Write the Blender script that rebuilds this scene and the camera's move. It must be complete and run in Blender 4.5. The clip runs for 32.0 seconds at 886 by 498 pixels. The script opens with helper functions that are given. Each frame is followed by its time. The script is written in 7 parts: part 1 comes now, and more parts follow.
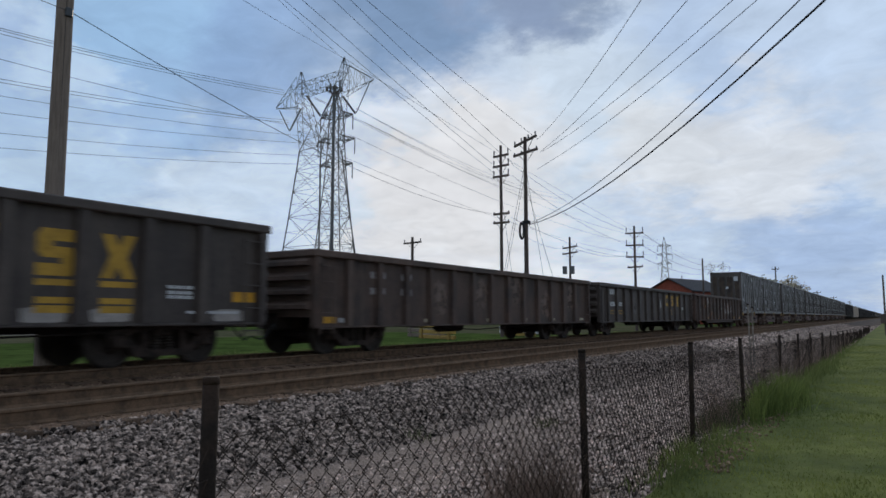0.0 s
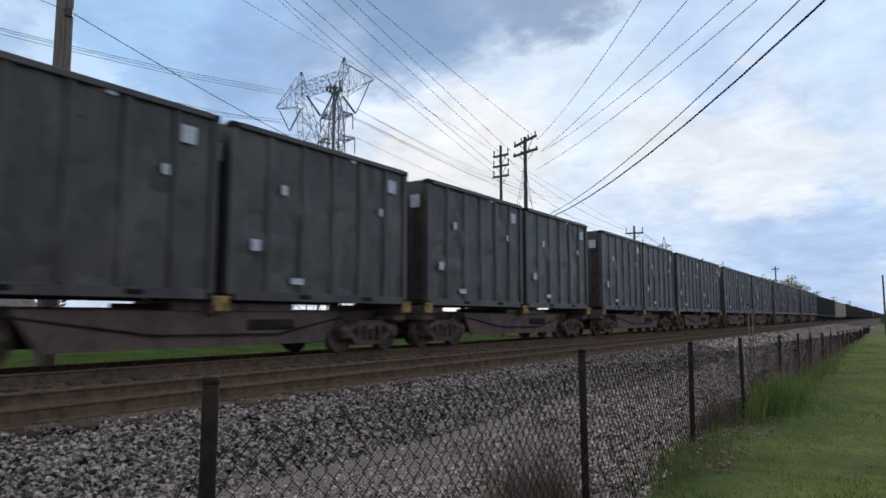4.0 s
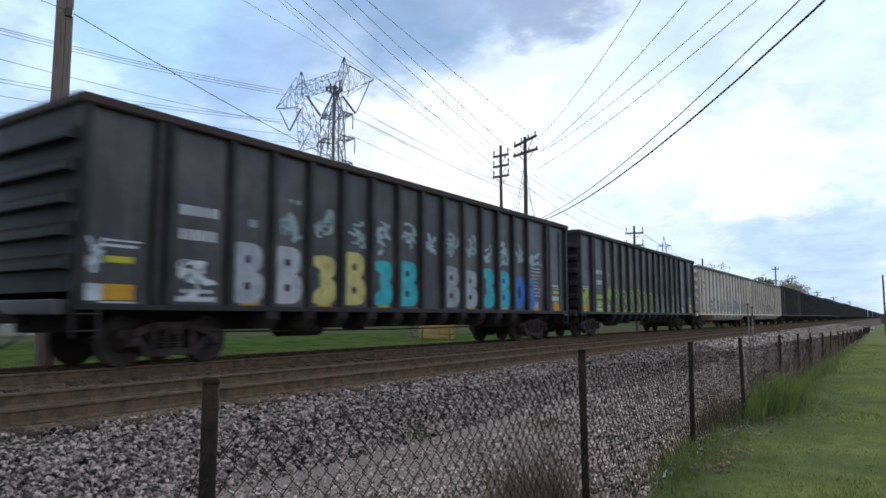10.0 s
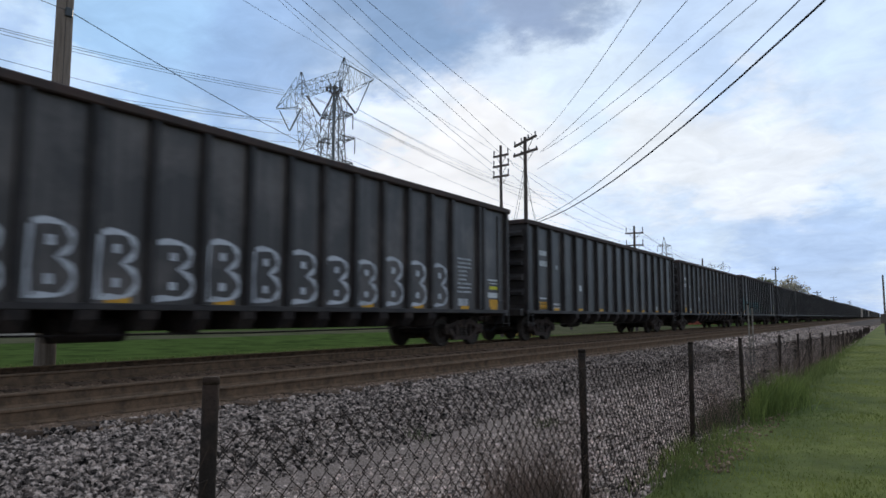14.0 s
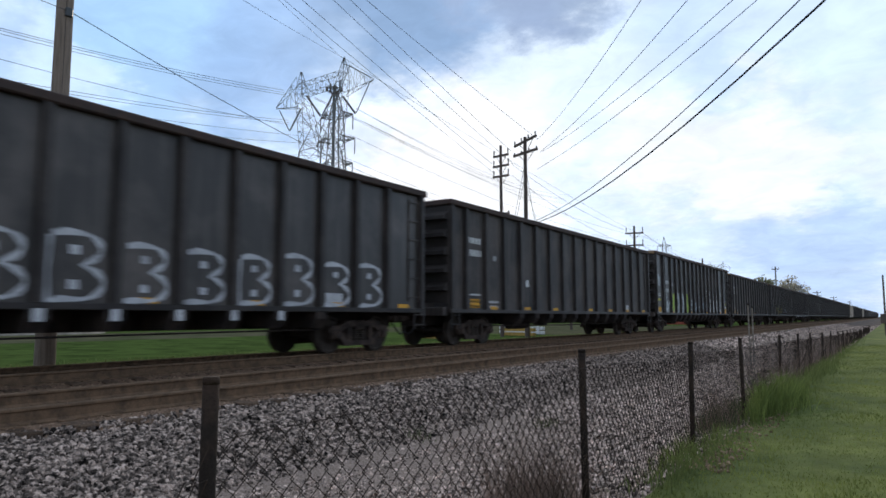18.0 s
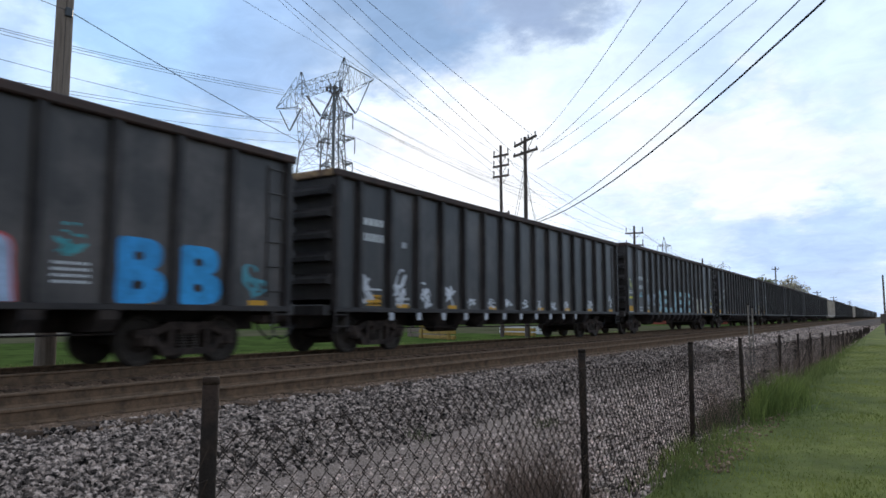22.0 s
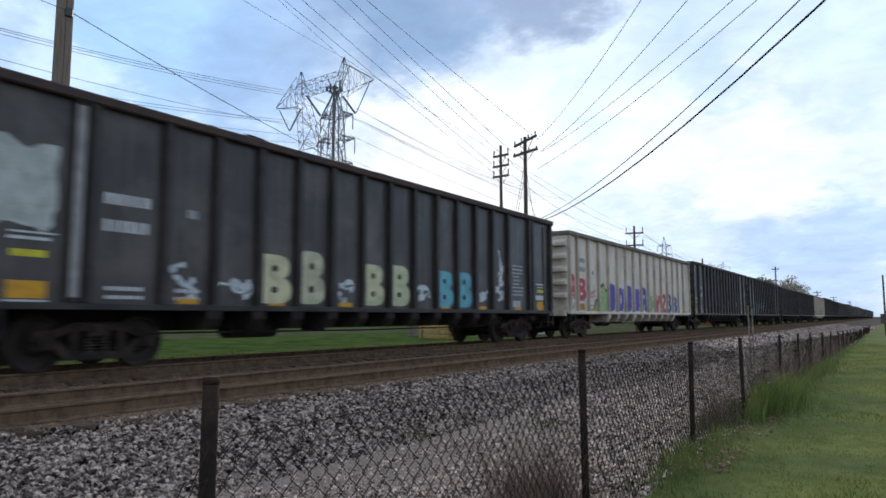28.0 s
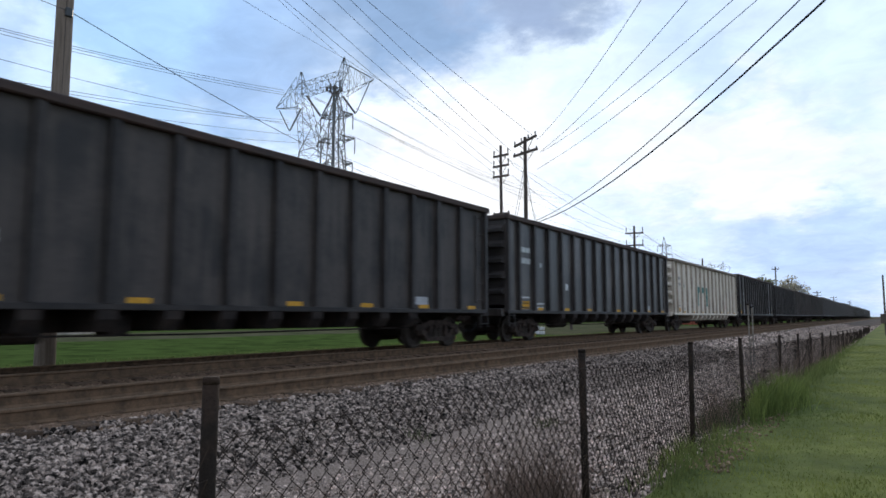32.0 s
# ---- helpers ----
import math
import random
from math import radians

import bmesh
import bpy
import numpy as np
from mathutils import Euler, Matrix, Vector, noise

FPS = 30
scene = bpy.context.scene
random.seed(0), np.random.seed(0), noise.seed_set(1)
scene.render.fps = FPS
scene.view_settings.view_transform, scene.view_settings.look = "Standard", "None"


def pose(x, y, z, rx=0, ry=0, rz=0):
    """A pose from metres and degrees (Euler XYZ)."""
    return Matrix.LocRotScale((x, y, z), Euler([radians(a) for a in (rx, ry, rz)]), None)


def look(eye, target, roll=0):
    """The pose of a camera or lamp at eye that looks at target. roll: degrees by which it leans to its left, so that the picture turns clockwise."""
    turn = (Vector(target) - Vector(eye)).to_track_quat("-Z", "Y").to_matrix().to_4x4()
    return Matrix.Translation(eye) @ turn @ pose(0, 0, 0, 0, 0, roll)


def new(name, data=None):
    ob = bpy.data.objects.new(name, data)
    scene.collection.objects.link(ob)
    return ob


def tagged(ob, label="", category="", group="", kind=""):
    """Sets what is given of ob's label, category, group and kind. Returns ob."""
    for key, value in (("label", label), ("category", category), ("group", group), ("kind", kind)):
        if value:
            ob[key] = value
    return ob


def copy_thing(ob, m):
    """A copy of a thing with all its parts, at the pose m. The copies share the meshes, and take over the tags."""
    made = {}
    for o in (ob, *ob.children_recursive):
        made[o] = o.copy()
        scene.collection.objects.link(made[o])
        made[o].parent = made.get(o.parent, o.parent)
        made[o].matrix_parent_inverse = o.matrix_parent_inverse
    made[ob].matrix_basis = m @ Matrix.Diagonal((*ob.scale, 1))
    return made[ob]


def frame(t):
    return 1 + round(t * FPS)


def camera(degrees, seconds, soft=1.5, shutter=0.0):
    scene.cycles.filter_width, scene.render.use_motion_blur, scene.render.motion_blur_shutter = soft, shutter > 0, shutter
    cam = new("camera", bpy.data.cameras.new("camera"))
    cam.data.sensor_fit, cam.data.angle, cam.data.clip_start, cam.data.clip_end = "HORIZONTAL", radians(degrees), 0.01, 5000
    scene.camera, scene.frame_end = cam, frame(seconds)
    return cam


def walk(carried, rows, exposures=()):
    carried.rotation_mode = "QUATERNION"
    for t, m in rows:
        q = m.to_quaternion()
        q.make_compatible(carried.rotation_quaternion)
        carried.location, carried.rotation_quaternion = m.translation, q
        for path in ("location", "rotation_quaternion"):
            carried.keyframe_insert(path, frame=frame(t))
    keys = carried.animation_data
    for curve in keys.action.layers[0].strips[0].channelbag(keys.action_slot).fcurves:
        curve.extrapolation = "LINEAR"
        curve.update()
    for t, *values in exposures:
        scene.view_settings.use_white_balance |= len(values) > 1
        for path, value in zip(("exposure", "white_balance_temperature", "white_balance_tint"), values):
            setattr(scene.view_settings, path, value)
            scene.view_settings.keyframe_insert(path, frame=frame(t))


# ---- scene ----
cam = camera(66.32, 32.0, soft=1.6, shutter=0.22)
EYE = Vector((0, 0, 1.42))
walk(cam, [(0, pose(0, 0, 1.42, 95.69, 0, 33.37)), (32, pose(0, 0, 1.42, 95.69, 0, 33.37))],
     [(0, -0.52), (2.0, -0.52), (3.5, -0.38), (5.5, 0.12), (11, 0.1), (12, -0.02), (13, -0.2), (14.1, -0.18), (15.5, 0.0), (32, 0.05)])

# ---- plan, in metres: y runs along the tracks, z = 0 is the lawn at the fence ----
XT, ZT = -12.30, 0.524      # far track: centre line, top of rail
XN, ZN = -8.30, 0.487       # near track
SPEED = 22.30               # train, metres a second, towards -y


# ---- world and sun ----
def make_world():
    world = bpy.data.worlds.new("overcast_sky")
    scene.world = world
    world.use_nodes = True
    nt = world.node_tree
    nt.nodes.clear()
    N, L = nt.nodes.new, nt.links.new
    out, bg = N("ShaderNodeOutputWorld"), N("ShaderNodeBackground")
    bg.inputs["Strength"].default_value = 0.122
    L(bg.outputs[0], out.inputs[0])
    sky = N("ShaderNodeTexSky")
    sky.sky_type, sky.sun_disc = "NISHITA", False
    sky.sun_elevation, sky.sun_rotation = radians(22), radians(-32)
    co = N("ShaderNodeTexCoord")
    nrm = N("ShaderNodeVectorMath"); nrm.operation = "NORMALIZE"
    L(co.outputs["Generated"], nrm.inputs[0])

    def blob(az, el, inner, outer):
        """1 near a direction (degrees left of +y, degrees up), falling to 0."""
        a, e = radians(az), radians(el)
        dot = N("ShaderNodeVectorMath"); dot.operation = "DOT_PRODUCT"
        L(wob.outputs[0], dot.inputs[0])
        dot.inputs[1].default_value = (-math.sin(a) * math.cos(e), math.cos(a) * math.cos(e), math.sin(e))
        mr = N("ShaderNodeMapRange"); mr.interpolation_type = "SMOOTHSTEP"
        L(dot.outputs["Value"], mr.inputs[0])
        mr.inputs[1].default_value, mr.inputs[2].default_value = math.cos(radians(outer)), math.cos(radians(inner))
        return mr.outputs[0]

    # the cloud layer, flattened towards the horizon
    sep = N("ShaderNodeSeparateXYZ"); L(nrm.outputs[0], sep.inputs[0])
    zz = N("ShaderNodeMath"); zz.operation = "ADD"; L(sep.outputs[2], zz.inputs[0]); zz.inputs[1].default_value = 0.25
    flat = N("ShaderNodeVectorMath"); flat.operation = "DIVIDE"
    cz = N("ShaderNodeCombineXYZ")
    for i in range(3):
        L(zz.outputs[0], cz.inputs[i])
    L(nrm.outputs[0], flat.inputs[0]); L(cz.outputs[0], flat.inputs[1])
    def fbm(scale, detail, rough, dist=0.0):
        n = N("ShaderNodeTexNoise")
        n.inputs["Scale"].default_value, n.inputs["Detail"].default_value = scale, detail
        n.inputs["Roughness"].default_value, n.inputs["Distortion"].default_value = rough, dist
        L(flat.outputs[0], n.inputs["Vector"])
        return n
    warp = fbm(2.6, 9, 0.62)
    sub = N("ShaderNodeVectorMath"); sub.operation = "SUBTRACT"
    L(warp.outputs["Color"], sub.inputs[0]); sub.inputs[1].default_value = (0.5, 0.5, 0.5)
    scl = N("ShaderNodeVectorMath"); scl.operation = "SCALE"
    L(sub.outputs[0], scl.inputs[0]); scl.inputs["Scale"].default_value = 0.30
    add = N("ShaderNodeVectorMath"); add.operation = "ADD"
    L(nrm.outputs[0], add.inputs[0]); L(scl.outputs[0], add.inputs[1])
    wob = N("ShaderNodeVectorMath"); wob.operation = "NORMALIZE"
    L(add.outputs[0], wob.inputs[0])

    def mix(fac, a, b, k=1.0):
        m = N("ShaderNodeMix"); m.data_type = "RGBA"
        if isinstance(fac, float):
            m.inputs["Factor"].default_value = fac
        else:
            s = N("ShaderNodeMath"); s.operation = "MULTIPLY"; s.use_clamp = True
            L(fac, s.inputs[0]); s.inputs[1].default_value = k
            L(s.outputs[0], m.inputs["Factor"])
        for sock, v in ((m.inputs[6], a), (m.inputs[7], b)):
            if isinstance(v, tuple):
                sock.default_value = (*v, 1)
            else:
                L(v, sock)
        return m.outputs[2]

    thin = fbm(3.0, 7, 0.6, 0.3)
    ramp = N("ShaderNodeMapRange"); ramp.interpolation_type = "SMOOTHSTEP"
    L(thin.outputs[0], ramp.inputs[0]); ramp.inputs[1].default_value, ramp.inputs[2].default_value = 0.36, 0.68
    base = mix(ramp.outputs[0], (4.5, 6.2, 9.0), (6.7, 8.2, 10.0))                 # thin blue-grey veil
    col = mix(0.12, base, sky.outputs[0])
    for az, el, inner, outer, tone, k in SKY:
        col = mix(blob(az, el, inner, outer), col, tone, k)
    # fine cloud texture
    fine = fbm(4.5, 6, 0.5, 0.5)
    fr = N("ShaderNodeMapRange"); L(fine.outputs[0], fr.inputs[0])
    fr.inputs[1].default_value, fr.inputs[2].default_value, fr.inputs[3].default_value, fr.inputs[4].default_value = 0.3, 0.7, 0.91, 1.07
    curl = fbm(9.0, 9, 0.62, 1.2)
    cr = N("ShaderNodeMapRange"); L(curl.outputs[0], cr.inputs[0])
    cr.inputs[1].default_value, cr.inputs[2].default_value, cr.inputs[3].default_value, cr.inputs[4].default_value = 0.3, 0.7, 0.93, 1.06
    both = N("ShaderNodeMath"); both.operation = "MULTIPLY"; L(fr.outputs[0], both.inputs[0]); L(cr.outputs[0], both.inputs[1])
    mul = N("ShaderNodeMix"); mul.data_type = "RGBA"; mul.blend_type = "MULTIPLY"; mul.inputs["Factor"].default_value = 1.0
    L(col, mul.inputs[6]); L(both.outputs[0], mul.inputs[7])
    L(mul.outputs[2], bg.inputs["Color"])


# banks of cloud: degrees left of +y, degrees up, full within, gone beyond, tone, cover
SKY = [
    # unseen bank behind the camera, added to grey the blue light on the train
    (213, 25, 35, 100, (6.6, 7.2, 8.2), 0.38),
    (9, 18, 4, 15, (5.5, 7.0, 9.4), 0.9),
    (24, 17, 3, 12, (7.0, 8.2, 9.6), 0.9),
    (33, 11, 3, 12, (8.7, 8.8, 9.1), 0.95),
    (7, 12, 1.5, 6.5, (8.3, 8.8, 9.5), 0.9),
    (15, 12.5, 1.5, 6.5, (8.4, 8.8, 9.3), 0.85),
    (-4, 13, 2, 8, (8.0, 8.8, 9.8), 0.8),
    (5, 3.5, 2, 7, (4.4, 5.9, 8.6), 0.85),
    (14, 5, 1.5, 6, (6.0, 7.4, 9.4), 0.7),
    (3, 21, 2, 7, (6.4, 7.8, 9.8), 0.7),
    (64, 9, 3, 9, (5.4, 7.1, 9.2), 0.85),
    (50, 12, 2, 7, (6.6, 8.0, 9.7), 0.7),
    (58, 24, 3, 11, (3.8, 6.2, 9.3), 0.85),
    (59, 17, 1.5, 5, (3.5, 5.3, 8.2), 0.6),
    (53, 18, 1.5, 4.5, (3.4, 5.1, 7.9), 0.6),
    (66, 15, 1.5, 4.5, (3.8, 5.6, 8.4), 0.5),
    (65, 19, 1, 3.5, (6.6, 8.3, 10.3), 0.6),
    (48, 21, 2.5, 8, (3.0, 4.6, 7.4), 0.85),
    (37, 27, 3.5, 9.5, (2.6, 3.9, 6.1), 1.0),
    (27, 28, 3, 7, (2.9, 3.8, 5.6), 1.0),
    (21, 27.5, 2, 4.6, (3.2, 4.2, 6.0), 0.9),
    (30, 20, 1, 4, (6.0, 7.3, 9.2), 0.5),
    (41, 15, 0.5, 3.5, (6.2, 7.6, 9.6), 0.5),
    (36, 16.5, 0.5, 3, (6.4, 7.8, 9.6), 0.45),
    (43, 9, 0.5, 3.5, (6.8, 8.2, 9.8), 0.45),
    (22, 8, 0.5, 3.5, (7.0, 8.2, 9.6), 0.5),
]
make_world()
sun = new("sun", bpy.data.lights.new("sun", "SUN"))
sun.data.energy, sun.data.angle, sun.data.color = 1.95, radians(18), (1.0, 0.88, 0.74)
SUN_FROM = Vector((-math.sin(radians(32)), math.cos(radians(32)), math.tan(radians(22))))
sun.matrix_world = look(SUN_FROM * 100, (0, 0, 0))


# ---- materials ----
def material(name, color, rough=0.8, metal=0.0, color2=None, scale=3.0, detail=6.0, bump=0.0, bscale=40.0, per=0.0,
             streak=0.0, streak_color=(0.05, 0.03, 0.02), stretch=(1, 1, 1), island=False, lo=0.4, hi=0.65, spec=0.35, grain=0.18):
    """Noise-mixed two-tone surface; streak: vertical rust or dirt; per: variation from object to object."""
    m = bpy.data.materials.new(name)
    m.use_nodes = True
    nt = m.node_tree
    N, L = nt.nodes.new, nt.links.new
    p = nt.nodes["Principled BSDF"]
    p.inputs["Roughness"].default_value, p.inputs["Metallic"].default_value = rough, metal
    p.inputs["Specular IOR Level"].default_value = spec
    co = N("ShaderNodeTexCoord")
    mp = N("ShaderNodeMapping"); mp.inputs["Scale"].default_value = stretch
    L(co.outputs["Object"], mp.inputs[0])
    info = N("ShaderNodeObjectInfo")
    off = N("ShaderNodeVectorMath"); off.operation = "ADD"
    sc = N("ShaderNodeMath"); sc.operation = "MULTIPLY"; sc.inputs[1].default_value = 37.0
    L(info.outputs["Random"], sc.inputs[0]); L(mp.outputs[0], off.inputs[0]); L(sc.outputs[0], off.inputs[1])
    def noise_tex(s, d, r=0.6):
        n = N("ShaderNodeTexNoise"); n.inputs["Scale"].default_value, n.inputs["Detail"].default_value, n.inputs["Roughness"].default_value = s, d, r
        L(off.outputs[0], n.inputs["Vector"])
        return n
    def mixc(fac, a, b, k=1.0, mode="MIX"):
        x = N("ShaderNodeMix"); x.data_type, x.blend_type = "RGBA", mode
        if isinstance(fac, float):
            x.inputs["Factor"].default_value = fac
        else:
            L(fac, x.inputs["Factor"])
        for sock, v in ((x.inputs[6], a), (x.inputs[7], b)):
            if isinstance(v, tuple):
                sock.default_value = (*v, 1)
            else:
                L(v, sock)
        return x.outputs[2]
    def window(sock, a, b, c=0.0, d=1.0):
        r = N("ShaderNodeMapRange"); L(sock, r.inputs[0])
        for i, v in enumerate((a, b, c, d)):
            r.inputs[i + 1].default_value = v
        return r.outputs[0]
    color2 = color2 or tuple(c * 0.6 for c in color)
    col = mixc(window(noise_tex(scale, detail).outputs[0], lo, hi), color, color2)
    fine = window(noise_tex(scale * 11, 3).outputs[0], 0.3, 0.7, 1 - grain, 1 + 0.8 * grain)
    col = mixc(1.0, col, fine, mode="MULTIPLY")
    if streak:
        m2 = N("ShaderNodeMapping"); m2.inputs["Scale"].default_value = (5, 5, 0.35)
        L(co.outputs["Object"], m2.inputs[0])
        o2 = N("ShaderNodeVectorMath"); o2.operation = "ADD"
        L(m2.outputs[0], o2.inputs[0]); L(sc.outputs[0], o2.inputs[1])
        n = N("ShaderNodeTexNoise"); n.inputs["Scale"].default_value, n.inputs["Detail"].default_value = 1.2, 5
        L(o2.outputs[0], n.inputs["Vector"])
        col = mixc(window(n.outputs[0], 0.5, 0.72, 0, streak), col, streak_color)
    if per:
        rnd = info.outputs["Random"]
        if island:
            rnd = N("ShaderNodeNewGeometry").outputs["Random Per Island"]
        col = mixc(1.0, col, window(rnd, 0, 1, 1 - per, 1 + per), mode="MULTIPLY")
    L(col, p.inputs["Base Color"])
    if bump:
        b = N("ShaderNodeBump"); b.inputs["Strength"].default_value, b.inputs["Distance"].default_value = bump, 0.02
        L(noise_tex(bscale, 4).outputs[0], b.inputs["Height"]); L(b.outputs[0], p.inputs["Normal"])
    return m


